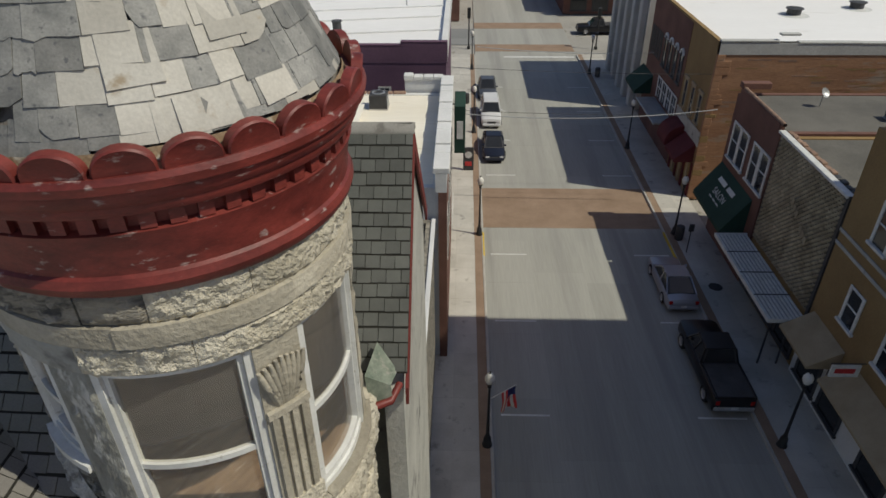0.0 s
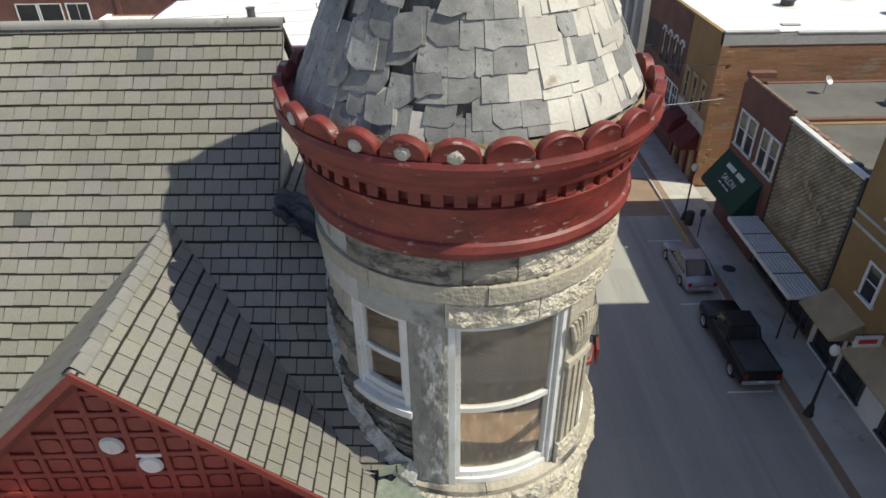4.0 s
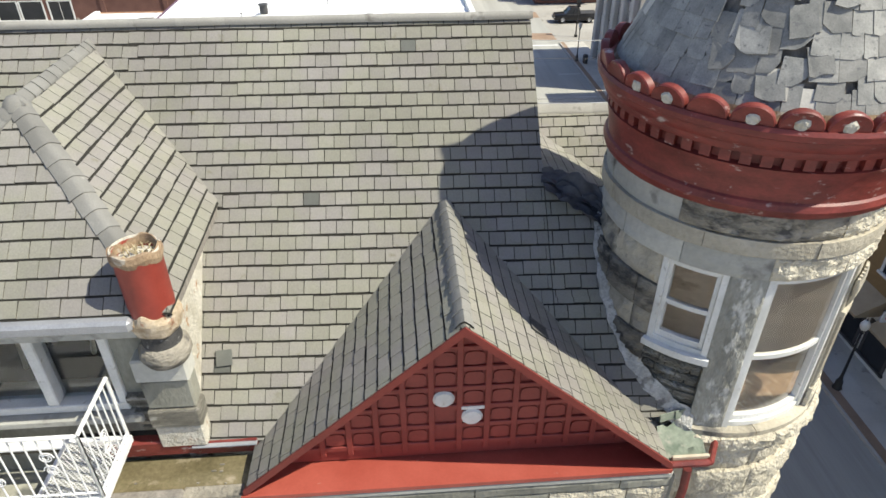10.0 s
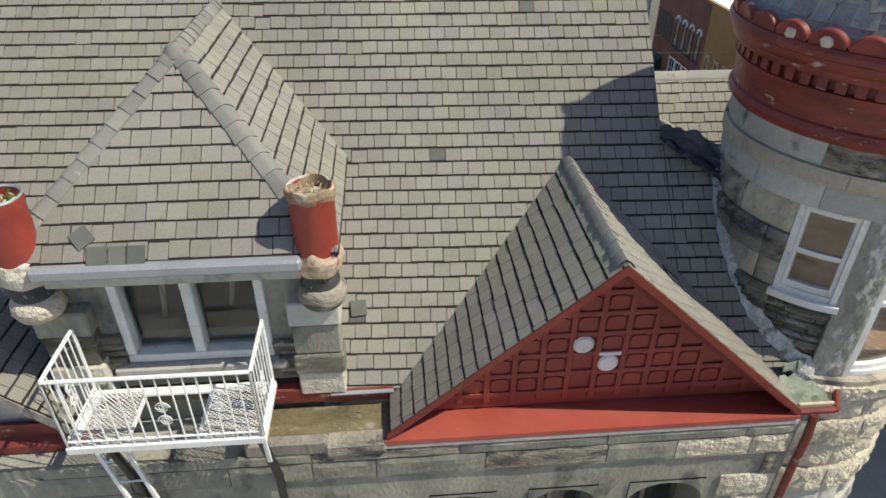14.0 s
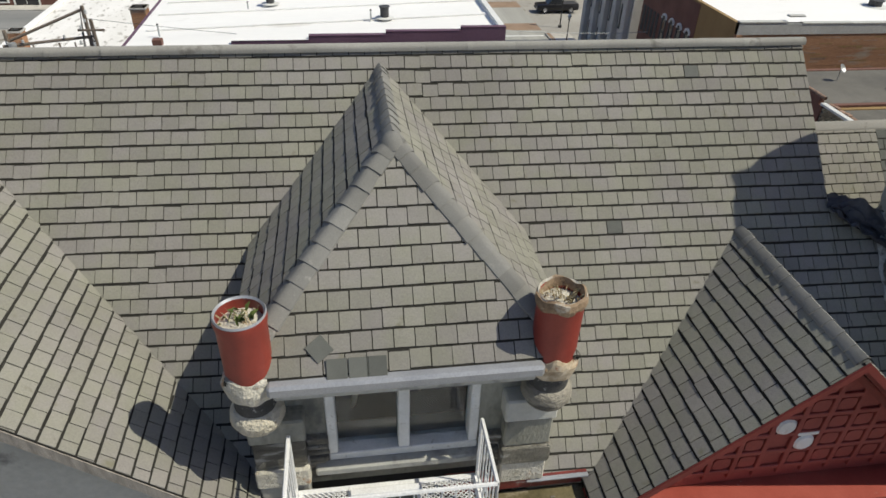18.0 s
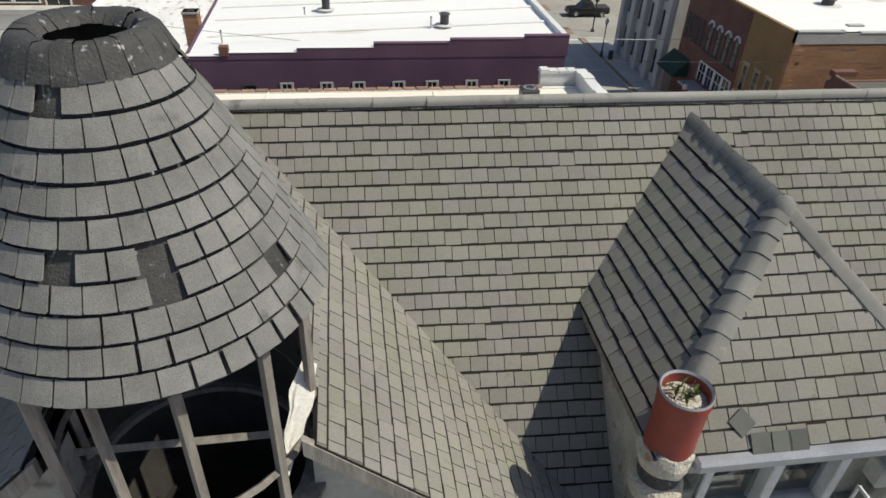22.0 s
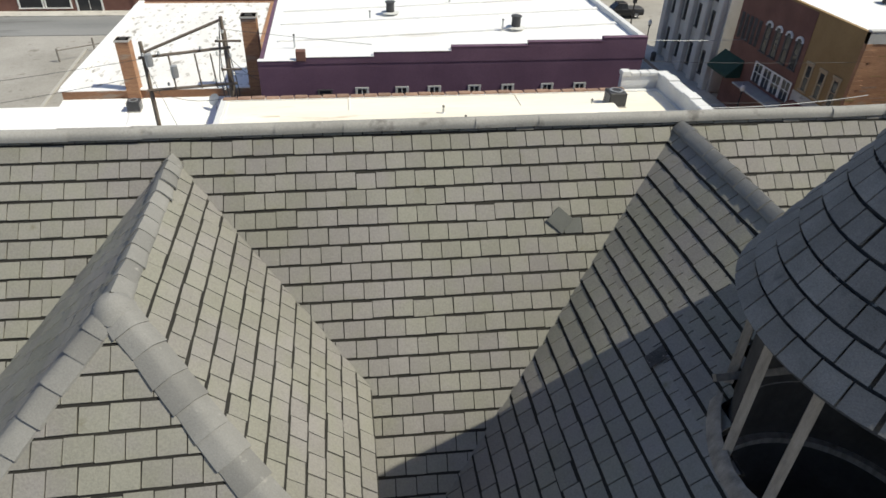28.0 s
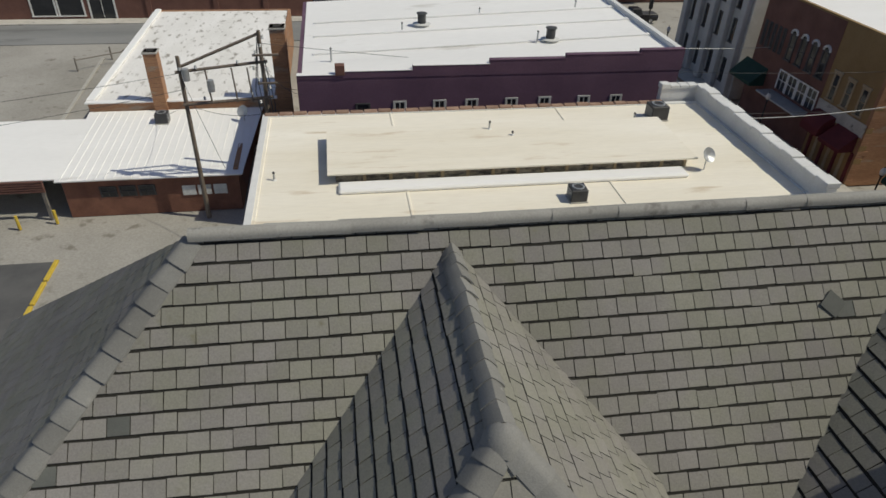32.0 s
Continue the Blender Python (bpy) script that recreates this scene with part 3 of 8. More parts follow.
    part("dormer_gutter", Build().soft((cx - 1.28, 3.30, 18.68), (cx + 1.28, 3.48, 18.82), 0.03), GREY_TRIM, house, "grey sheet metal eaves trim")
    part("dormer_fascia", Build().soft((cx - 1.25, 3.44, 18.50), (cx + 1.25, 3.76, 18.69), 0.02), STONE_GREY, house)
    win = part("dormer_window", Build().box((wx - 0.79, 3.84, 17.30), (wx + 0.79, 3.90, 17.36)).box((wx - 0.79, 3.84, 18.28), (wx + 0.79, 3.90, 18.34)), WHITE, house, "white-painted two-light casement window")
    for a, c in ((-0.80, -0.70), (-0.06, 0.06), (0.70, 0.80)):
        part("window_frame", Build().soft((wx + a, 3.70, 17.375), (wx + c, 3.92, 18.36), 0.012), WHITE, win)
    part("window_frame", Build().soft((wx - 0.80, 3.70, 17.26), (wx + 0.80, 3.92, 17.37), 0.012), WHITE, win)
    part("window_sill", Build().soft((wx - 0.95, 3.60, 17.14), (wx + 0.95, 3.80, 17.25), 0.02), STONE_GREY, win)
    for a, c in ((-0.70, -0.06), (0.06, 0.70)):
        ob = part("pane", Build().box((wx + a, 3.85, 17.36), (wx + c, 3.858, 18.30)), GLASS, win)
        ob.visible_shadow = False
    # floor and back sheet in near-black, painting the unlit room
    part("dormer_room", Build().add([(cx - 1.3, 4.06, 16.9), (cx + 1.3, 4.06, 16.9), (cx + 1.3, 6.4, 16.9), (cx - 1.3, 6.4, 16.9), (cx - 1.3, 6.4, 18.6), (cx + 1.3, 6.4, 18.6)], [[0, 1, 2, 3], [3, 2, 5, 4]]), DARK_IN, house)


dormer(-9.97, 51)
dormer(-20.31, 61)

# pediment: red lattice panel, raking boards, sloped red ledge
# brighter copy of the red: sunlight put into the ledge colour
RED_LEDGE = material("sunlit_red_ledge", (0.30, 0.058, 0.040), (0.40, 0.095, 0.068), 1.2, 30, 0.45, 0.3, 0.003, grain=0.15, stain=(0.46, 0.30, 0.25), stain_at=0.72, stain_scale=9)
ped = part("pediment", Build().prism([(-7.90, 3.45, 16.50), (-3.14, 3.45, 16.50), (-5.52, 3.45, 18.66)], (0, 0.1, 0)), RED_PLAIN, house, "dark red pediment with raised lattice and oval panels")
for side in (1, -1):
    e = [(-5.52, 3.02, 18.785), (-5.52 + side * 2.43, 3.02, 18.785 - 0.9 * 2.43)]
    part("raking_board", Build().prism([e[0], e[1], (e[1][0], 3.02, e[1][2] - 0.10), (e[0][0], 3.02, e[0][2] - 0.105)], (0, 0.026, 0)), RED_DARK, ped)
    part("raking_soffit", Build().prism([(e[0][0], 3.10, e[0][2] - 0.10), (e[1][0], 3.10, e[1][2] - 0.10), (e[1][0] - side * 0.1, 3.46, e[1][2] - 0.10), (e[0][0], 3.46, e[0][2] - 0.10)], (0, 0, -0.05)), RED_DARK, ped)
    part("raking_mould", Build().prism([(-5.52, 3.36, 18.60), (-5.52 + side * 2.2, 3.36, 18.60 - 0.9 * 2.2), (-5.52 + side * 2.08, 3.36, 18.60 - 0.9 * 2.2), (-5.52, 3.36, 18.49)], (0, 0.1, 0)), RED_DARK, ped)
for i in range(-6, 7):
    x = -5.52 + i * 0.315
    h = 18.55 - 0.9 * abs(i * 0.315) - 16.60
    if h > 0.1:
        part("lattice_bar", Build().soft((x - 0.035, 3.415, 16.60), (x + 0.035, 3.455, 16.60 + h), 0.008), RED_PLAIN, ped)
for j in range(7):
    z = 16.715 + j * 0.29
    w = (18.45 - z) / 0.9
    if w > 0.15:
        part("lattice_bar", Build().soft((-5.52 - w, 3.418, z - 0.035), (-5.52 + w, 3.452, z + 0.035), 0.008), RED_PLAIN, ped)
for j in range(6):
    for i in range(-6, 6):
        if (i, j) in ((-1, 1), (-1, 0)):
            continue
        x, z = -5.52 + (i + 0.5) * 0.315, 16.86 + j * 0.29
        if z + 0.13 < 18.45 - 0.9 * (abs(x + 5.52) + 0.14):
            ring = []
            for q in range(13):
                a = 2 * math.pi * q / 12
                c, s = math.cos(a), math.sin(a)
                ring.append((x + 0.108 * math.copysign(abs(c) ** 0.62, c), 3.447, z + 0.094 * math.copysign(abs(s) ** 0.62, s)))
            part("oval_panel", Build().prism([(u, 3.428, v) for u, _, v in ring[:12]], (0, 0.03, 0)), RED_PLAIN, ped)
for x, z in ((-5.70, 17.44), (-5.38, 17.14)):
    d = Build()
    d.lathe([(0.0, 0.03), (0.10, 0.025), (0.125, 0.0)], (0, 0, 0), 20)
    ob = part("tin_patch", d, WHITE, ped, "round tin patch nailed over a panel", 30)
    ob.matrix_local = Matrix.Translation((x, 3.42, z)) @ pose(0, 0, 0, 90, 0, 0)
part("tin_strap", Build().soft((-5.50, 3.41, 17.26), (-5.24, 3.43, 17.31), 0.005), WHITE, ped)
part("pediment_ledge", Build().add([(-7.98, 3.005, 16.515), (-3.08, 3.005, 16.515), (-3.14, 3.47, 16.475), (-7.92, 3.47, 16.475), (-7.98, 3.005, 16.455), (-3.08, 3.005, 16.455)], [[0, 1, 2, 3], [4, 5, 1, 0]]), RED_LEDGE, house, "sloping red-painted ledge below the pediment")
part("ledge_mould", Build().soft((-8.0, 3.012, 16.36), (-3.05, 3.2, 16.45), 0.02), STONE_GREY, house)

# lower street wing behind the turret
# the two parts towards the verge take the darker shingle tone
for reg, sd, cnt, mt in (([(-4.3, 0), (-3.05, 0), (-3.05, 3 * ROW), (-4.3, 3 * ROW)], 71, 15, SHINGLE), ([(-1.15, 0), (-0.18, 0), (-0.18, 3 * ROW), (-1.15, 3 * ROW)], 72, 10, SHINGLE_DARK), ([(-4.3, 3 * ROW), (-1.80, 3 * ROW), (-1.80, 3.25), (-4.3, 3.25)], 75, 160, SHINGLE), ([(-1.80, 3 * ROW), (-0.18, 3 * ROW), (-0.18, 3.25), (-1.80, 3.25)], 77, 160, SHINGLE_DARK)):
    shingled("street_wing_roof", house, (0, 5.87, 16.6), (1, 0, 0), UP, reg, mt, seed=sd, singles=cnt, row=0.168 if mt == SHINGLE else 0.183, tab=0.190, shift=-0.028 if mt == SHINGLE else 0.0, near=lambda p: -p.x, label="lower roof slope next to the street, darker shingles towards the verge" if mt == SHINGLE_DARK else "lower roof slope next to the street, grey shingles")
shingled("street_wing_back", house, (0, 10.6, 16.4), (-1, 0, 0), (0, -2.5, 2.56), [(0.18, 0), (4.3, 0), (4.3, 3.55), (0.18, 3.55)], SHINGLE, seed=76, singles=0, label="back slope of the street wing")
caps("street_wing_ridge", house, (-4.2, 8.10, 18.98), (-0.2, 8.10, 18.98), (0, -0.687, -0.727), (0, 0.687, -0.727), step=1.05, seed=73, wing=0.15, lift=0.006, rise=0.004, flare=1.01, mat=RIDGE_PALE)
# small cross slope that fills the corner between the main gable, the wing and the turret
FILL_K, FILL_Z = 0.571, 18.86


def fill_z(x):
    return FILL_Z - FILL_K * (x + 4.25)


shingled("corner_roof", house, (-4.25, 0, FILL_Z), (0, 1, 0), (-1, 0, FILL_K), [(y, -(x + 4.25) * math.hypot(1, FILL_K)) for x, y in ((-4.25, 8.05), (-4.25, 5.62), (-3.50, 5.24), (-2.80, 6.30), (-2.50, 7.10))], SHINGLE, seed=79, row=0.19, tab=0.19, gap=0.13, singles=90, label="small corner roof slope of grey shingles")
part("street_gable", Build().prism([(-0.24, 5.9, 16.3), (-0.24, 8.1, 18.86), (-0.24, 10.5, 16.3), (-0.24, 10.5, 0), (-0.24, 5.9, 0)], (-0.25, 0, 0)), STONE_GREY, house)
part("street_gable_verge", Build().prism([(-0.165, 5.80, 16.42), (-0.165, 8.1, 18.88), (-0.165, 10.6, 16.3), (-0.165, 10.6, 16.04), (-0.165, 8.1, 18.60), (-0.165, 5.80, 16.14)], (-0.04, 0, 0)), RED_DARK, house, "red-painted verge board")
# walls down to the ground
part("end_wall", Build().box((-25.6, 3.9, 0), (-25.2, 10.6, 16.5)), STONE_GREY, house)
part("back_wall", Build().box((-25.4, 10.3, 0), (-0.3, 10.6, 16.4)), STONE_GREY, house)
for x0, x1, x2 in ((-19.3, -16.38, -16.38), (-11.6, -14.52, -14.52)):
    part("gable_wall", Build().prism([(x0, 3.5, 16.3), (x1, 3.5, 16.3), (x2, 3.5, 19.35)], (0, 0.3, 0)), STONE_GREY, house, "stone gable wall beside the open tower")

# ---- slate turret ----
TC = Vector((-2.10, 4.95, 0))


def arc_block(b, c, r0, r1, a0, a1, z0, z1, rough=0.0, seg=None, rows=3, seed=0.0):
    """A curved stone between two radii, angles and heights; rough: relief of its outer face."""
    seg = seg or max(2, int(abs(a1 - a0) / (1.5 if rough > 0.03 else 3)))
    pts, idx = [], {}
    for j in range(rows + 1):
        for i in range(seg + 1):
            a, z = radians(a0 + (a1 - a0) * i / seg), z0 + (z1 - z0) * j / rows
            edge = 0 < i < seg and 0 < j < rows
            d = rough * (0.45 + 0.7 * noise.noise((a * 10 + seed, z * 8, seed)) + 0.8 * noise.noise((a * 34 + seed, z * 26, seed))) if edge and rough else 0.0
            idx[i, j] = len(pts)
            pts.append((c.x + (r1 + d) * math.cos(a), c.y + (r1 + d) * math.sin(a), z))
    f = [[idx[i, j], idx[i + 1, j], idx[i + 1, j + 1], idx[i, j + 1]] for i in range(seg) for j in range(rows)]
    inner = len(pts)
    for z in (z0, z1):
        for i in range(seg + 1):
            a = radians(a0 + (a1 - a0) * i / seg)
            pts.append((c.x + r0 * math.cos(a), c.y + r0 * math.sin(a), z))
    for i in range(seg):
        f.append([inner + i, inner + i + 1, idx[i + 1, 0], idx[i, 0]])
        f.append([idx[i, rows], idx[i + 1, rows], inner + seg + 1 + i + 1, inner + seg + 1 + i])
    for i in (0, seg):
        q = [idx[i, j] for j in range(rows + 1)] + [inner + seg + 1 + i, inner + i]
        f.append(q if i else q[::-1])
    return b.add(pts, f)


def courses(name, parent, c, r0, r1, z0, z1, a0, a1, width, mat, rough, seed, gap=0.35, rows=3, label=""):
    """One course of curved stones, each a part."""
    rnd = random.Random(seed)
    a = a0
    while a < a1 - 0.5:
        w = min(width * rnd.uniform(0.7, 1.3), a1 - a)
        if a1 - a - w < width * 0.35:
            w = a1 - a
        b = arc_block(Build(), c, r0, r1 + rnd.uniform(-0.008, 0.008), a + gap / 2, a + w - gap / 2, z0 + 0.004, z1 - 0.004, rough, None, rows, rnd.uniform(0, 90))
        part(name, b, mat, parent, label, 50)
        a += w


turret = part("turret_wall", Build().lathe([(1.36, 0), (1.36, 16.4), (1.30, 16.4), (1.30, 0)], TC, 64), STONE, house, "round sandstone turret wall")
# openings: from angle, to angle, sill, head
OPEN = ((-141, -114, 17.68, 18.83), (-99, -52, 16.64, 18.83), (-36, 6, 16.64, 18.83))
for i in range(8):
    courses("stone", turret, TC, 1.36, 1.50 if i % 2 else 1.56, 12.6 + i * 0.47, 12.6 + (i + 1) * 0.47, -185, 40, 22, STONE_ROUGH if i > 3 else STONE_GREY, 0.05, 100 + i, rows=6)
courses("stone", turret, TC, 1.30, 1.62, 16.36, 16.56, -185, 40, 30, STONE_ROUGH, 0.05, 120, rows=5)
courses("stone", turret, TC, 1.30, 1.58, 16.56, 16.64, -114, 40, 40, STONE, 0.0, 121, rows=2)
for z0, z1, sd in ((16.56, 16.96, 1), (16.96, 17.32, 2), (17.32, 17.68, 3), (17.68, 18.02, 4), (18.02, 18.42, 5), (18.42, 18.84, 6)):
    low = z1 < 17.7
    courses("stone", turret, TC, 1.34, 1.47 + (0.03 if sd % 2 else 0.0), z0, z1, -222, -141, 24, STONE_DARK if sd % 2 else STONE, 0.05, 130 + sd, rows=6)
    if low:
        for e in range(4):
            q0, q1 = z0 + (z1 - z0) * e / 4, z0 + (z1 - z0) * (e + 1) / 4
            courses("stone", turret, TC, 1.30, 1.41 + 0.05 * ((sd * 7 + e * 3) % 5) / 4, q0 + 0.005, q1 + 0.004, -146, -114, 13, STONE_LAYER, 0.05, 150 + sd * 8 + e, gap=0.5, rows=3)
    courses("stone", turret, TC, 1.34, 1.50, z0, z1, 6, 60, 26, STONE, 0.03, 170 + sd, rows=4)
for a0, a1, m, rg, sd in ((-225, -100, STONE_GREY, 0.02, 141), (-100, 60, STONE_ROUGH, 0.045, 144)):
    courses("stone", turret, TC, 1.30, 1.52, 18.84, 19.13, a0, a1, 34, m, rg, sd, gap=0.2, rows=9)
courses("stone", turret, TC, 1.30, 1.56, 19.13, 19.32, -225, 60, 48, STONE, 0.008, 142, gap=0.18, rows=3)
for a0, a1, m, rg, sd in ((-225, -138, STONE_GREY, 0.02, 143), (-138, -76, STONE_DARK, 0.05, 145), (-76, 60, STONE_ROUGH, 0.045, 146)):
    courses("stone", turret, TC, 1.30, 1.52, 19.32, 19.64, a0, a1, 36, m, rg, sd, gap=0.2, rows=9)
part("pier", arc_block(Build(), TC, 1.34, 1.495, -114, -99, 16.56, 18.84, 0.026, 12, 44, 7.0), STONE_FLAKE, turret, "stone pier with flaking pale paint", 50)
part("turret_back", Build().lathe([(1.45, 16.4), (1.45, 19.7)], TC, 24, 60, 135), STONE, house)
# pilaster with leaf capital between the large windows
pil = part("turret_pilaster", arc_block(Build(), TC, 1.30, 1.515, -52, -36, 16.64, 18.84, 0, 6, 2), STONE, house, "fluted stone pilaster with a carved leaf capital")
for i in range(4):
    arc = -50.6 + i * 3.6
    part("flute_rib", arc_block(Build(), TC, 1.51, 1.548, arc, arc + 2.0, 16.95, 18.04, 0, 2, 1), STONE, pil)
part("capital_base", arc_block(Build(), TC, 1.30, 1.56, -51.6, -36.4, 18.05, 18.12, 0, 6, 1), STONE, pil)
part("pilaster_foot", arc_block(Build(), TC, 1.30, 1.56, -52, -36, 16.64, 16.93, 0.02, 6, 3), STONE_ROUGH, pil)
for i in range(9):
    t = (i - 4) / 4.0
    a_top, a_low = radians(-44 + t * 8.0), radians(-44 + t * 2.6)
    pts = []
    for q in range(6):
        s = q / 5
        a = a_low + (a_top - a_low) * s
        r = 1.505 + 0.045 * s + 0.02 * math.sin(s * 3.1)
        pts.append((TC.x + r * math.cos(a), TC.y + r * math.sin(a), 18.13 + 0.54 * s * (1 - 0.12 * abs(t))))
    part("carved_leaf", Build().tube(pts, [0.02, 0.03, 0.034, 0.034, 0.03, 0.018], 6), STONE, pil, "", 60)


def turret_window(a0, a1, z0, z1, zm):
    """A curved sash window in the turret wall."""
    w = part("turret_window", arc_block(Build(), TC, 1.36, 1.47, a0, a1, z0, z0 + 0.07, 0, 8, 1), WHITE, house, "curved white sash window with worn paint")
    part("window_head", arc_block(Build(), TC, 1.36, 1.46, a0, a1, z1 - 0.07, z1, 0, 8, 1), WHITE, w)
    for s0, s1, r0, r1 in ((a0, a0 + 2.6, 1.36, 1.49), (a0 + 2.7, a0 + 4.4, 1.36, 1.45), (a1 - 2.6, a1, 1.36, 1.49), (a1 - 4.4, a1 - 2.7, 1.36, 1.45)):
        part("window_jamb", arc_block(Build(), TC, r0, r1, s0, s1, z0, z1, 0, 2, 1), WHITE, w)
    part("meeting_rail", arc_block(Build(), TC, 1.36, 1.44, a0 + 4, a1 - 4, zm - 0.03, zm + 0.03, 0, 8, 1), WHITE, w)
    part("bottom_rail", arc_block(Build(), TC, 1.36, 1.44, a0 + 4, a1 - 4, z0 + 0.07, z0 + 0.15, 0, 8, 1), WHITE, w)
    for lo, hi, r in ((z0 + 0.13, zm, 1.385), (zm, z1 - 0.06, 1.41)):
        ob = part("pane", arc_block(Build(), TC, r - 0.006, r, a0 + 3.5, a1 - 3.5, lo, hi, 0, 10, 1), SKY_DUST_GLASS if a1 - a0 > 30 else GLASS, w, "dusty curved pane with sky reflection in its colour" if a1 - a0 > 30 else "", 40)
        ob.visible_shadow = False


for (a0, a1, z0, z1), zm in zip(OPEN, (18.25, 17.72, 17.72)):
    turret_window(a0, a1, z0, z1, zm)
part("small_window_sill", arc_block(Build(), TC, 1.36, 1.55, -142, -113, 17.60, 17.685, 0.012, 8, 2), WHITE, house, "thick worn white sill under the small window", 40)
BARE_FLOOR = material("dusty_floorboards", (0.17, 0.105, 0.06), (0.32, 0.22, 0.14), 4, 30, 0.8, 0.3, 0.004, grain=0.3, stain=(0.50, 0.45, 0.38), stain_at=0.62, stain_scale=6, stretch=(4, 0.6, 1))
INNER = material("bare_plaster_room", (0.60, 0.55, 0.47), (0.80, 0.75, 0.66), 2, 15, 0.9, 0.2, grain=0.2, stain=(0.30, 0.24, 0.17), stain_at=0.6, stain_scale=2)
part("turret_floor", Build().lathe([(0.0, 16.58), (1.36, 16.58)], TC, 40), BARE_FLOOR, house, "bare dusty turret floor")
part("turret_inner_wall", Build().lathe([(1.29, 18.9), (1.29, 16.5)], TC, 40, 10, 214), INNER, house, "bare plaster inside the turret")
part("turret_ceiling", Build().lathe([(1.40, 18.90), (0.0, 18.90)], TC, 40), INNER, house)

# cornice
cor = part("turret_cornice", Build().lathe([(1.36, 19.60), (1.56, 19.60), (1.60, 19.64), (1.62, 19.70), (1.60, 19.76), (1.575, 19.78), (1.575, 19.83), (1.585, 19.92), (1.61, 20.04), (1.635, 20.12), (1.60, 20.13), (1.57, 20.14), (1.57, 20.26), (1.68, 20.27), (1.70, 20.31), (1.70, 20.34), (1.72, 20.36), (1.745, 20.42), (1.745, 20.45), (1.78, 20.47), (1.79, 20.53), (1.77, 20.57), (1.66, 20.58), (1.40, 20.58)], TC, 96), RED, house, "red-painted round cornice with scallops and dentils", 32)
for i in range(56):
    a = 360 / 56 * i
    part("dentil", arc_block(Build(), TC, 1.565, 1.625, a, a + 3.6, 20.135, 20.255, 0, 1, 1), RED, cor)
for i in range(28):
    a = radians(-95.6 + 360 / 28 * i)
    b = Build()
    w, h, th = 0.186, 0.205, 0.075
    ring = [(-w, 0.0)] + [(-w * math.cos(math.pi * q / 12), 0.06 + (h - 0.06) * math.sin(math.pi * q / 12)) for q in range(13)] + [(w, 0.0)]
    m = len(ring)
    front = [Vector((x, 0.0, z)) for x, z in ring]
    inset = [Vector((x * 0.93, -0.014, 0.004 + z * 0.93)) for x, z in ring]
    deep = [Vector((x * 0.88, -0.010, 0.008 + z * 0.88)) for x, z in ring]
    back = [Vector((x * 0.96, th, z * 0.97)) for x, z in ring]
    allp = front + inset + deep + back
    f = []
    for q in range(m - 1):
        f.append([q + 1, q, m + q, m + q + 1])
        f.append([m + q + 1, m + q, 2 * m + q, 2 * m + q + 1])
        f.append([q, q + 1, 3 * m + q + 1, 3 * m + q])
    f.append([2 * m + q for q in range(m)][::-1])
    f.append([3 * m + q for q in range(m)])
    b.add(allp, f)
    ob = part("scallop", b, RED, cor, "", 40)
    ob.matrix_local = Matrix.Translation((TC.x + 1.735 * math.cos(a), TC.y + 1.735 * math.sin(a), 20.54)) @ Matrix.Rotation(a + math.pi / 2, 4, "Z") @ pose(0, 0, 0, 8, 0, 0)

# slate cone
part("turret_roof_core", Build().lathe([(1.63, 20.46), (1.20, 21.33), (0.34, 23.1), (0.015, 23.95)], TC, 72), TIMBER, house, "bare boards under the turret slates")
SR0, SZ0, SRD = 1.645, 20.50, -0.455
slates = part("turret_roof", Build().lathe([(1.66, 20.44), (1.665, 20.50), (1.60, 20.66)], TC, 72), RUST_BOARD, house, "cone roof of broken and patched old slates")
rnd = random.Random(78)


def slate_piece(aa, z, w, ht, mat, lift, turn=0.0, chip=0.25, tip=0.0):
    """One slate on the cone: aa its angle in degrees, z its lower edge, w its width; corners may be broken off."""
    r = SR0 + SRD * (z - SZ0)
    rw, tw = w / 2, w / 2 * (1 + SRD * ht * 0.9 / r)
    low = [(-rw, 0.0), (rw, rnd.uniform(-0.008, 0.008))]
    if rnd.random() < chip:
        c, e = rnd.uniform(0.2, 0.55) * w, rnd.uniform(0.03, 0.11)
        low = [low[0], (rw - c, rnd.uniform(-0.01, 0.006)), (rw - c * 0.45, e * 0.45 + rnd.uniform(-0.012, 0.012)), (rw, e)]
    elif rnd.random() < chip:
        c, e = rnd.uniform(0.2, 0.55) * w, rnd.uniform(0.03, 0.11)
        low = [(-rw, e), (-rw + c * 0.5, e * 0.4 + rnd.uniform(-0.012, 0.012)), (-rw + c, rnd.uniform(-0.01, 0.006)), low[1]]
    elif rnd.random() < chip:
        low = [(-rw + w * q / 5, rnd.uniform(-0.016, 0.016)) for q in range(6)]
    pts = [(x * 0.988, y, lift) for x, y in low] + [(tw, ht, 0.004), (-tw, ht, 0.004)]
    k = len(pts)
    pts += [(x, y, zz - 0.016) for x, y, zz in pts]
    ob = part("slate", Build().add(pts, [list(range(k))] + [[q, k + q, k + (q + 1) % k, (q + 1) % k] for q in range(k)]), mat, slates)
    a = radians(aa)
    lean = math.degrees(math.atan2(-SRD, 1.0))
    ob.matrix_local = Matrix.Translation((TC.x + r * math.cos(a), TC.y + r * math.sin(a), z)) @ Matrix.Rotation(a + math.pi / 2, 4, "Z") @ pose(0, 0, 0, 90 - lean + tip, 0, 0) @ pose(0, 0, 0, 0, rnd.gauss(0, 0.5), turn)


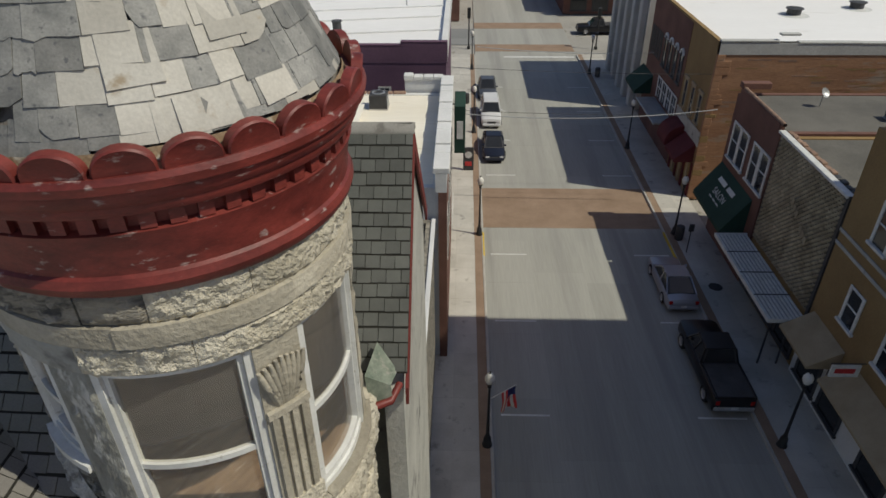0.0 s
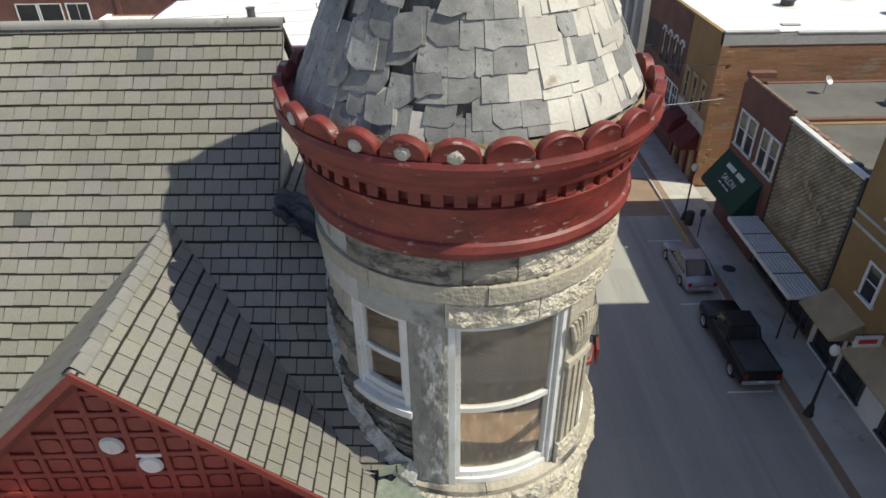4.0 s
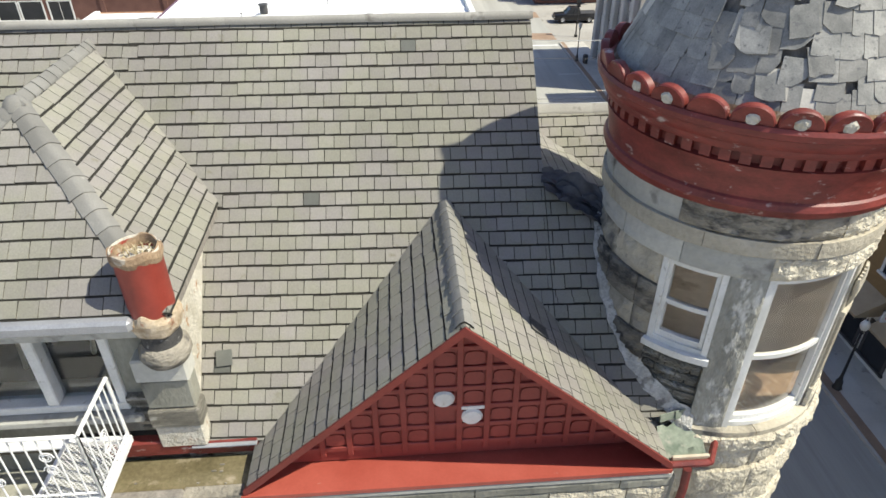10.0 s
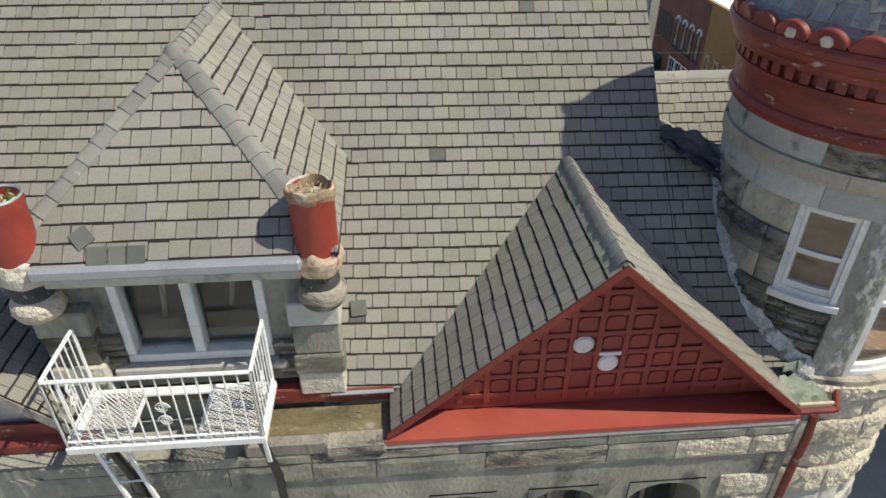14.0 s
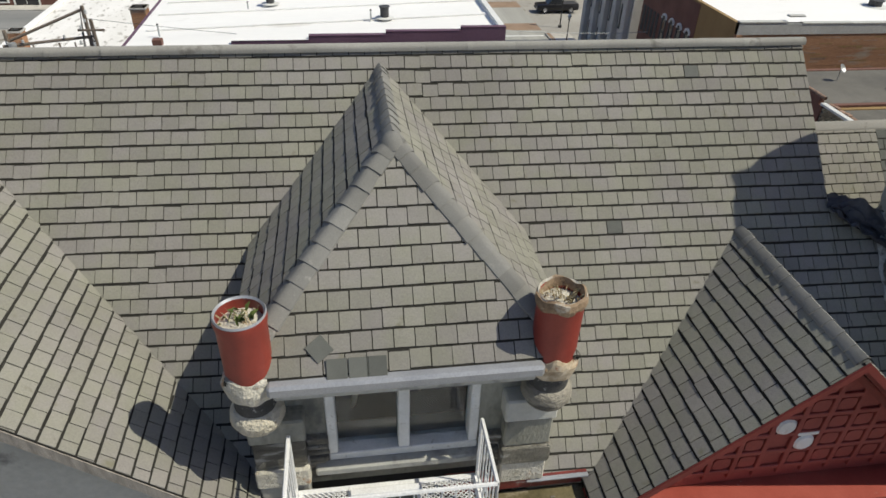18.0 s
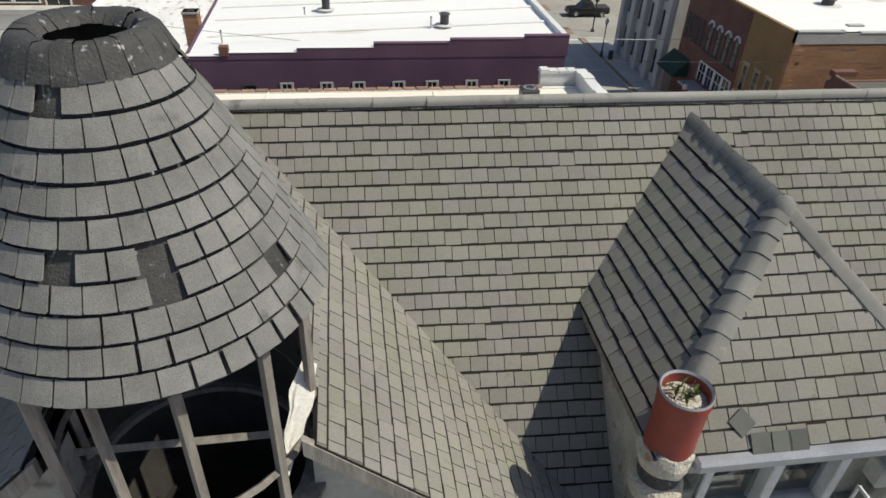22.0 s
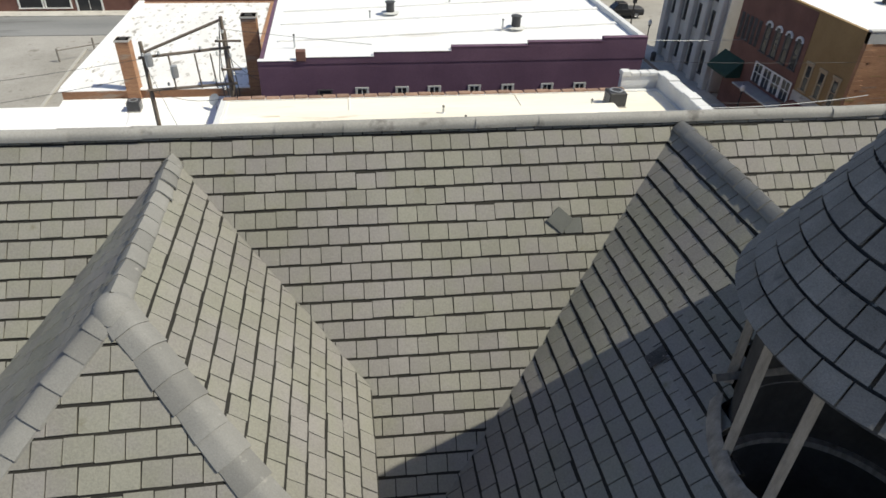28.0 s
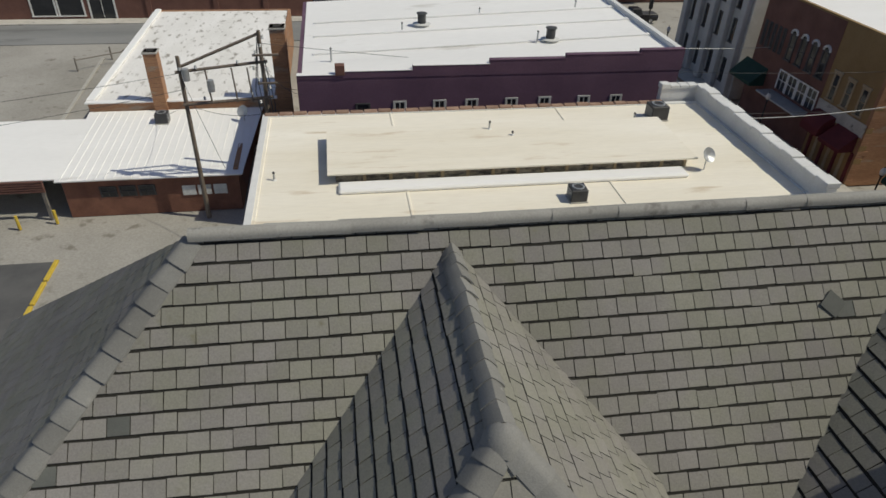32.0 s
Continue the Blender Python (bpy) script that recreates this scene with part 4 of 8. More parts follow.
row, z = 0, 20.56
while z < 23.0:
    h = 0.205
    r = SR0 + SRD * (z - SZ0)
    a = rnd.uniform(0, 8)
    end = a + 360
    while a < end - 2:
        wid = rnd.choice((0.13, 0.15, 0.18, 0.20, 0.24) if not -84 < (a + 184) % 360 - 180 < -30 else (0.18, 0.22, 0.26, 0.32))
        w = min(wid / r * 57.3, end - a)
        mid = (a + w / 2 + 180) % 360 - 180
        ruin = -148 < mid < -92
        seen = -205 < mid < 45
        gone = 0.13 if ruin and 0 < row < 11 else 0.01
        if seen and rnd.random() < gone:
            a += w
            continue
        # more pale slates towards the sun: sunlight partly put into their colour
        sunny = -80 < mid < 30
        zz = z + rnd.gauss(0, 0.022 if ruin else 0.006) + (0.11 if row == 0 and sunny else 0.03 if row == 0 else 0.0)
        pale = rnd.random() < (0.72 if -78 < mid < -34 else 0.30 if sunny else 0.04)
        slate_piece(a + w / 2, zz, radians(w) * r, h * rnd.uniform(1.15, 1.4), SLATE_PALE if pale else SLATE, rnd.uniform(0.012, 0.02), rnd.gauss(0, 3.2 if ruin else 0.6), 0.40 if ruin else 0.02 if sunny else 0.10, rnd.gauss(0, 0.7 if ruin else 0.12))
        a += w
    z += h * 0.86
    row += 1
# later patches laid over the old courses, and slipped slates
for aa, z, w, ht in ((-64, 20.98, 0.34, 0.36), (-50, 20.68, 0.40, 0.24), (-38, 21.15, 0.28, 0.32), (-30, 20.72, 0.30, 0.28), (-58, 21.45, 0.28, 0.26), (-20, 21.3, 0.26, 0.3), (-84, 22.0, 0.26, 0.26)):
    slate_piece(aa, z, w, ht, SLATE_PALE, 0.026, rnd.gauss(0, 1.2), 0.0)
for aa, z in ((-118, 20.72), (-128, 21.05), (-112, 21.22), (-136, 20.9), (-104, 20.95), (-122, 21.5), (-99, 21.45)):
    slate_piece(aa, z, rnd.uniform(0.2, 0.3), rnd.uniform(0.24, 0.32), SLATE, 0.036, rnd.uniform(-16, 16), 0.6)

# ---- open conical tower ----
OC = Vector((-15.46, 3.80, 0))
CZ0, CZ1, CR0, CR1 = 20.765, 22.43, 1.155, 0.362
core = part("tower_cone", Build().lathe([(1.10, CZ0 + 0.02), (CR0 - 0.02, CZ0 + 0.0), (CR1 - 0.02, CZ1)], OC, 72), TAR, house, "open-topped cone of big mineral shingles, some missing")
ROWS_C = 11
for i in range(ROWS_C):
    f0, f1 = i / ROWS_C, (i + 1) / ROWS_C
    r0, r1 = CR0 + (CR1 - CR0) * f0, CR0 + (CR1 - CR0) * f1
    z0, z1 = CZ0 + (CZ1 - CZ0) * f0, CZ0 + (CZ1 - CZ0) * f1
    cnt = int(2 * math.pi * r0 / (0.128 + 0.05 * (r0 - 0.4) / 0.75))
    rr = random.Random(300 + i)
    slope = math.hypot(r0 - r1, z1 - z0)
    off = rr.uniform(0, 360 / cnt)
    b = None
    for q in range(cnt):
        a0, a1 = off + 360 / cnt * q, off + 360 / cnt * (q + 1)
        mid = ((a0 + a1) / 2 + 180) % 360 - 180
        if (i == 4 and (-105 < mid < -97 or -74 < mid < -66)) or (i == 3 and -68 < mid < -60) or (i == 9 and rr.random() < 0.2) or i == 10 or (i == 2 and -30 < mid < -18):
            continue
        g = 0.20 + 0.09 / rr.uniform(0.4, 1.2) * (0.9 / r0) + (rr.uniform(0.1, 0.8) if rr.random() < 0.3 else 0)
        pts = []
        for rad, zz, out in ((r0, z0 + 0.042, 0.014), (r1, z1 + 0.012, 0.006)):
            for t in (0, 0.5, 1):
                a = radians(a0 + g + (a1 - a0 - 2 * g) * t)
                pts.append((OC.x + (rad + out) * math.cos(a), OC.y + (rad + out) * math.sin(a), zz + (rr.uniform(-0.003, 0.003) if out > 0.01 else 0)))
            for t in (0, 0.5, 1):
                a = radians(a0 + g + (a1 - a0 - 2 * g) * t)
                pts.append((OC.x + (rad - 0.004) * math.cos(a), OC.y + (rad - 0.004) * math.sin(a), zz))
        bb = Build().add(pts, [[0, 1, 7, 6], [1, 2, 8, 7], [3, 4, 1, 0], [4, 5, 2, 1], [5, 11, 8, 2], [9, 3, 0, 6]])
        part("shingle", bb, ASPHALT_SHINGLE, core)
# tarred top course, each strip bent over the rim, and the ragged lip inside it
rr = random.Random(318)
cnt = 22
for q in range(cnt):
    a0, a1 = 360 / cnt * q, 360 / cnt * (q + 1)
    g = rr.uniform(0.1, 0.35)
    low, tip = rr.uniform(-0.02, 0.02), rr.uniform(-0.006, 0.008)
    pts = []
    for r, z in ((0.452, CZ1 - 0.15 - low), (0.418, CZ1 - 0.07), (0.385, CZ1 - 0.005), (0.345, CZ1 + 0.026 + tip), (0.268, CZ1 + 0.018 + tip), (0.225 + rr.uniform(-0.025, 0.02), CZ1 - 0.04)):
        for t in (0, 0.5, 1):
            a = radians(a0 + g + (a1 - a0 - 2 * g) * t)
            pts.append((OC.x + r * math.cos(a), OC.y + r * math.sin(a), z))
    part("collar_strip", Build().add(pts, [[e * 3 + t, e * 3 + t + 1, e * 3 + t + 4, e * 3 + t + 3] for e in range(5) for t in range(2)]), TAR, core, "tarred black strip folded over the open top", 50)
# the shade under the cone is painted as a near-black lining
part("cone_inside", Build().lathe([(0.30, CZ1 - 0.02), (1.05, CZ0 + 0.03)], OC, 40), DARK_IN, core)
POST_A = [-190, -165, -134, -101, -73, -39, -4, 40, 90, 140]
for a in POST_A:
    a = radians(a)
    part("timber_post", Build().tube([(OC.x + 0.96 * math.cos(a), OC.y + 0.96 * math.sin(a), 18.7), (OC.x + 0.97 * math.cos(a), OC.y + 0.97 * math.sin(a), CZ0 + 0.05)], 0.042, 4), TIMBER, house)
for y, z, r in ((3.77, 19.12, 0.042), (4.35, 19.95, 0.035)):
    part("tie_beam", Build().tube([(OC.x - 0.92, y, z), (OC.x + 0.92, y, z + 0.03)], r, 4), TIMBER, house, "grey tie beam across the open tower")
b = Build()
pts = []
for i in range(25):
    a = 148 + 58 * i / 24
    ca, sa = math.cos(radians(a)), math.sin(radians(a))
    j1 = noise.noise((a * 0.13, 3.0, 0.0))
    zs = 20.53 - 0.92 * abs(ca)
    for r, dz in ((0.985, 0.08 + 0.04 * j1), (1.01, 0.06 + 0.04 * j1), (1.03 + 0.02 * j1, 0.025), (1.05, -0.04)):
        pts.append((OC.x + r * ca, OC.y + r * sa, zs + dz))
b.add(pts, [[i * 4 + q, i * 4 + q + 1, i * 4 + q + 5, i * 4 + q + 4] for i in range(24) for q in range(3)])
part("tower_flashing", b, TIMBER, house, "weathered curved edging along the tower foot", 40)
part("timber_hoop", Build().tube([(OC.x + 0.95 * math.cos(radians(q * 10)), OC.y + 0.95 * math.sin(radians(q * 10)), 19.42) for q in range(37)], 0.035, 4), TIMBER, house, "bent timber hoop")
part("sill_ring", Build().lathe([(0.86, 18.76), (1.07, 18.76), (1.07, 18.82), (0.86, 18.82), (0.86, 18.76)], OC, 40), TIMBER, house, "weathered sill boards on the tower wall")
part("tower_plate", Build().lathe([(0.92, CZ0 - 0.06), (1.06, CZ0 - 0.06), (1.06, CZ0 + 0.02), (0.92, CZ0 + 0.02)], OC, 40), TIMBER, house)
part("tower_wall", Build().lathe([(1.0, 0), (1.02, 18.76), (0.9, 18.76)], OC, 40), STONE_GREY, house)
# near-black shaft and back lining stand in for the tower's inner shade
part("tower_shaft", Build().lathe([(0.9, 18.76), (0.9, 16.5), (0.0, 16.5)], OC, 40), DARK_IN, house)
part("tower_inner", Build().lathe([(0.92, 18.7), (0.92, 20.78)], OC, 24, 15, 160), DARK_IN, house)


# ---- facade, gutters, pots and balcony ----
ARCHES = ((-12.95, 0.42), (-9.77, 0.40), (-7.06, 0.42), (-5.79, 0.45), (-4.45, 0.50))
TOP_A = 15.42
wall = part("facade_wall", Build().box((-25.4, 3.06, TOP_A), (-3.0, 3.75, 16.33)), FACADE, house, "coursed sandstone facade with arched windows")
x = -25.4
for cx, r in (*ARCHES, (-3.0, 0.0)):
    part("wall_pier", Build().box((x, 3.06, 0), (cx - r, 3.75, TOP_A)), FACADE, wall)
    if r:
        arch = [(cx + r * math.cos(math.pi * q / 14), 3.04, TOP_A - 0.04 - 0.75 * r + 0.75 * r * math.sin(math.pi * q / 14)) for q in range(15)]
        b = Build()
        ring = arch + [(x_, 3.75, z_) for x_, _, z_ in arch]
        top = [(x_, 3.04, TOP_A) for x_, _, z_ in arch]
        b.add(ring + top, [[q, q + 1, 31 + q, 30 + q] for q in range(14)] + [[q + 1, q, 15 + q, 16 + q] for q in range(14)])
        part("arch_head", b, FACADE, wall)
        ob = part("arched_pane", Build().box((cx - r, 3.60, 13.0), (cx + r, 3.61, TOP_A)), GLASS, wall)
        ob.visible_shadow = False
        # flat near-black sheet gives the shade behind the arched pane
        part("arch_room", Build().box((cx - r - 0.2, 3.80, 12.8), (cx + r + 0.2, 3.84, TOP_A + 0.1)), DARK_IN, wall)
        part("arch_sash", Build().soft((cx - 0.03, 3.56, 13.0), (cx + 0.03, 3.62, TOP_A - 0.05), 0.006), TIMBER, wall)
    x = cx + r
rnd = random.Random(501)
z = 16.36
for r, h in enumerate((0.17, 0.34, 0.40, 0.42, 0.45, 0.45)):
    x = -12.2 if r % 2 else -11.8
    while x < -3.1:
        w = rnd.uniform(0.7, 1.5) * (1.4 if r == 0 else 1)
        x1 = min(x + w, -3.05)
        mid = 0.5 * (x + x1)
        hit = any(x < cx + rr + 0.06 and x1 > cx - rr - 0.06 for cx, rr in ARCHES) and z - h < TOP_A + 0.05
        if not hit and x1 - x > 0.12:
            roughs = x > -4.6 and rnd.random() < 0.7
            b = Build()
            n, m = 7, 5
            pts = []
            for j in range(m + 1):
                for i in range(n + 1):
                    px, pz = x + 0.007 + (x1 - x - 0.014) * i / n, z - h + 0.006 + (h - 0.012) * j / m
                    inner = 0 < i < n and 0 < j < m
                    d = (0.035 if roughs else 0.014) * (0.5 + noise.noise((px * 6, pz * 6, r))) if inner else -0.008
                    pts.append((px, 3.025 - d - rnd.uniform(0, 0.003), pz))
            k = len(pts)
            pts += [(x + 0.010, 3.08, z - h + 0.009), (x1 - 0.010, 3.08, z - h + 0.009), (x1 - 0.010, 3.08, z - 0.009), (x + 0.010, 3.08, z - 0.009)]
            f = [[j * (n + 1) + i, j * (n + 1) + i + 1, (j + 1) * (n + 1) + i + 1, (j + 1) * (n + 1) + i] for j in range(m) for i in range(n)]
            f += [[k, k + 1] + [i for i in range(n, -1, -1)], [k + 3] + [m * (n + 1) + i for i in range(n + 1)] + [k + 2]]
            f += [[k + 3, k] + [j * (n + 1) for j in range(m + 1)], [k + 1, k + 2] + [j * (n + 1) + n for j in range(m, -1, -1)]]
            b.add(pts, f)
            part("stone", b, STONE_ROUGH if roughs else (FACADE if rnd.random() < 0.9 else STONE_DARK), wall)
        x = x1
    z -= h

# eaves gutter with red fascia between dormer and pediment, and left of the dormer
WATER = material("stagnant_gutter", (0.10, 0.085, 0.045), (0.20, 0.17, 0.10), 2.5, 20, 0.25, 0.05, grain=0.3, stain=(0.33, 0.28, 0.20), stain_at=0.6, stain_scale=3)
COPPER = material("verdigris_copper", (0.13, 0.165, 0.125), (0.28, 0.31, 0.25), 7, 25, 0.8, 0.3, 0.004, metal=0.2, grain=0.3, stain=(0.34, 0.33, 0.28), stain_at=0.60, stain_scale=9)
for x0, x1 in ((-8.60, -7.86), (-11.9, -11.35)):
    part("eaves_fascia", Build().soft((x0, 3.60, 16.56), (x1, 3.66, 16.76), 0.012), RED, house, "red-painted eaves board")
    part("drip_edge", Build().soft((x0, 3.55, 16.715), (x1, 3.66, 16.745), 0.008), GREY_TRIM, house)
part("red_base_board", Build().soft((-9.55, 3.575, 16.60), (-8.52, 3.72, 16.83), 0.02), RED, house)
part("gutter_bed", Build().box((-9.55, 3.10, 16.36), (-7.90, 3.62, 16.50)), WATER, house, "silted box gutter holding brown water")
part("gutter_lip", Build().soft((-9.55, 3.02, 16.34), (-8.62, 3.16, 16.56), 0.03), TIMBER, house)
part("gutter_lip", Build().soft((-8.66, 2.99, 16.30), (-7.95, 3.22, 16.52), 0.04), STONE_DARK, house)
for i in range(6):
    x, y = rnd.uniform(-9.4, -8.0), rnd.uniform(3.2, 3.55)
    part("gutter_debris", Build().soft((x, y, 16.49), (x + rnd.uniform(0.02, 0.07), y + 0.02, 16.515), 0.008), STONE_DARK, house)
# copper valley tray and hopper beside the turret
b = Build()
pts = []
for j in range(7):
    for i in range(9):
        u, w = i / 8, j / 6
        pts.append((-3.17 + 0.56 * u + 0.07 * w, 3.15 + 0.40 * w + 0.06 * u * w, 16.505 + 0.13 * w * w + 0.06 * noise.noise((u * 6, w * 6, 2.0))))
b.add(pts, [[j * 9 + i, j * 9 + i + 1, j * 9 + i + 10, j * 9 + i + 9] for j in range(6) for i in range(8)])
part("copper_tray", b, COPPER, house, "weathered green copper valley tray", 40)
part("tray_board", Build().soft((-3.05, 3.125, 16.47), (-2.60, 3.165, 16.575), 0.008), RAW_WOOD, house, "pale bare gutter board")
rr = random.Random(66)
for i in range(3):
    a = -2.98 + i * 0.2
    part("copper_upstand", Build().soft((-0.11, -0.008, 0), (0.11, 0.008, rr.uniform(0.10, 0.2)), 0.004, Matrix.Translation((a, 3.56 + 0.03 * i, 16.72)) @ pose(0, 0, 0, -12, rr.uniform(-8, 8), 14)), COPPER, house)
part("tray_gutter", Build().soft((-3.20, 3.04, 16.46), (-2.60, 3.12, 16.56), 0.03), RED, house, "short red gutter")
part("tray_gutter", Build().soft((-0.04, -0.04, -0.05), (0.34, 0.04, 0.05), 0.03, Matrix.Translation((-2.60, 3.09, 16.51)) @ pose(0, 0, 0, 0, 0, 58)), RED, house)
part("downpipe", Build().tube([(-2.90, 3.02, 16.50), (-2.90, 2.99, 16.2), (-2.92, 2.99, 15.6), (-2.93, 2.99, 12.0)], 0.05, 10), RED, house, "red-painted downpipe", 50)
# copper hopper on the street corner of the wing
part("corner_copper", Build().add([(-0.66, 5.60, 16.80), (-0.36, 5.64, 16.62), (-0.30, 5.90, 16.62), (-0.55, 6.05, 16.95), (-0.62, 5.55, 16.42), (-0.34, 5.60, 16.42)], [[0, 1, 2, 3], [4, 5, 1, 0]]), COPPER, house)
part("corner_gutter", Build().tube([(-0.70, 5.46, 16.36), (-0.36, 5.58, 16.42), (-0.28, 5.85, 16.44)], 0.05, 8), RED, house, "", 50)
part("corner_downpipe", Build().tube([(-0.66, 5.38, 16.36), (-0.70, 5.50, 15.6), (-0.72, 5.6, 12.0)], 0.05, 8), RED, house, "", 50)
# torn sheet caught in the roof corner
TARP = material("black_rubber_sheet", (0.045, 0.045, 0.052), (0.095, 0.095, 0.105), 4, 30, 0.55, 0.4, 0.01)
b = Build()
n = 22
for top, drop in ((0.0, 0.0), (0.45, 0.05)):
    pts = []
    for j in range(n + 1):
        for i in range(n + 1):
            u, v = i / n, top + (1 - top) * j / n
            x = -4.27 + 0.74 * u + 0.03 * noise.noise((v * 5, 1.0, 2.0))
            lo, hi = 5.43 - 0.32 * u + 0.05 * noise.noise((u * 6, 4.0, 0.0)), 5.74 + 0.05 * u - 0.30 * u * u + 0.04 * noise.noise((u * 5, 8.0, 0.0))
            y = lo + (hi - lo) * v
            crease = abs(noise.noise((u * 3.2 + v * 1.5, v * 5.5 - u * 2.5, 4.2)))
            pts.append((x, y, max(main_z(y), fill_z(x)) + 0.022 + drop * (1.3 - v) + 0.15 * crease + 0.03 * abs(noise.noise((u * 9, v * 11, 1.0)))))
    b.add(pts, [[j * (n + 1) + i, j * (n + 1) + i + 1, (j + 1) * (n + 1) + i + 1, (j + 1) * (n + 1) + i] for j in range(n) for i in range(n)])
tagged(part("rubber_sheet", b, TARP, None, "", 60), "crumpled black rubber sheet lying in a roof corner", "sheet")
# ragged mortar fillet where the turret meets the slopes
b = Build()
pts = []
N = 60
for i in range(N + 1):
    a = -204 + (204 - 112) * i / N
    ca, sa = math.cos(radians(a)), math.sin(radians(a))
    base = lambda r: max(main_z(TC.y + r * sa), 18.78 - 0.9 * abs(TC.x + r * ca + 5.52))
    up = 0.03 + 0.10 * abs(noise.noise((a * 0.16, 1.3, 0.0)))
    out = 1.575 + 0.05 * noise.noise((a * 0.21, 5.1, 0.0))
    for r, dz in ((1.47, up + 0.05), (1.525, up), (1.56 + 0.02 * noise.noise((a * 0.4, 2.0, 0)), up * 0.55), (out, 0.022), (out + 0.01, -0.05)):
        pts.append((TC.x + r * ca, TC.y + r * sa, base(r) + dz))
b.add(pts, [[i * 5 + q, i * 5 + q + 1, i * 5 + q + 6, i * 5 + q + 5][::-1] for i in range(N) for q in range(4)])
part("mortar_fillet", b, MORTAR, house, "ragged pale mortar along the turret foot")
# white dabs on the scallops
for k in (0, -1, -2, -4, -5):
    a = radians(-95.6 + 360 / 28 * k)
    b = Build().lathe([(0.0, 0.016), (0.045, 0.018), (0.066, 0.0)], (0, 0, 0), 9)
    b.v = [(x * (1 + 0.5 * noise.noise((x * 30, y * 30, k))), y * (1 + 0.5 * noise.noise((y * 30, x * 30, k))), z) for x, y, z in b.v]
    ob = part("plaster_rosette", b, RENDER, house, "worn white rosette", 40)
    ob.matrix_local = Matrix.Translation((TC.x + 1.757 * math.cos(a), TC.y + 1.757 * math.sin(a), 20.615)) @ Matrix.Rotation(a + math.pi / 2, 4, "Z") @ pose(0, 0, 0, 98, 0, 0)

# loose and odd shingles lying on the slopes
def loose(x, y, up, turn, mat=SHINGLE_DARK, z=None, w=0.19):
    zz = main_z(y) if z is None else z
    ob = tagged(part("loose_shingle", Build().soft((-w / 2, -w / 2, 0.012), (w / 2, w / 2, 0.022), 0.004), mat, None), "loose dark shingle lying askew on the roof", "shingle", "loose shingles")
    ob.matrix_local = Matrix.Translation((x, y, zz + up)) @ pose(0, 0, 0, 46.6, 0, 0) @ pose(0, 0, 0, 0, 0, turn)


loose(-16.80, 6.55, 0.012, 45)
loose(-8.24, 4.26, 0.03, 4)
loose(-10.77, 3.58, 0.012, 38, SHINGLE_DARK, 18.99)
for x in (-10.62, -10.42, -10.26):
    loose(x, 3.44, 0.01, 0, SHINGLE_DARK, 18.86)
for x, y, big in ((-4.60, 3.915, 1.0), (-16.46, 4.91, 0.6)):
    k_, top, cx = (0.9, 18.78, -5.52) if x > -8 else (0.92, 20.53, -15.45)
    ob = tagged(part("loose_shingle", Build().soft((-0.14 * big, -0.105 * big, 0.026), (0.14 * big, 0.105 * big, 0.034), 0.003), TAR), "loose dark shingle lying askew on the roof", "shingle", "loose shingles")
    ob.matrix_local = Matrix.Translation((x, y, top - k_ * abs(x - cx))) @ pose(0, 0, 0, 0, math.degrees(math.atan(k_)) * (1 if x > cx else -1), 0)


FLAKED_PLASTER = material("flaked_ochre_plaster", (0.34, 0.25, 0.15), (0.58, 0.50, 0.38), 9, 30, 0.9, 0.6, 0.01, grain=0.3, stain=(0.24, 0.10, 0.05), stain_at=0.60, stain_scale=7)


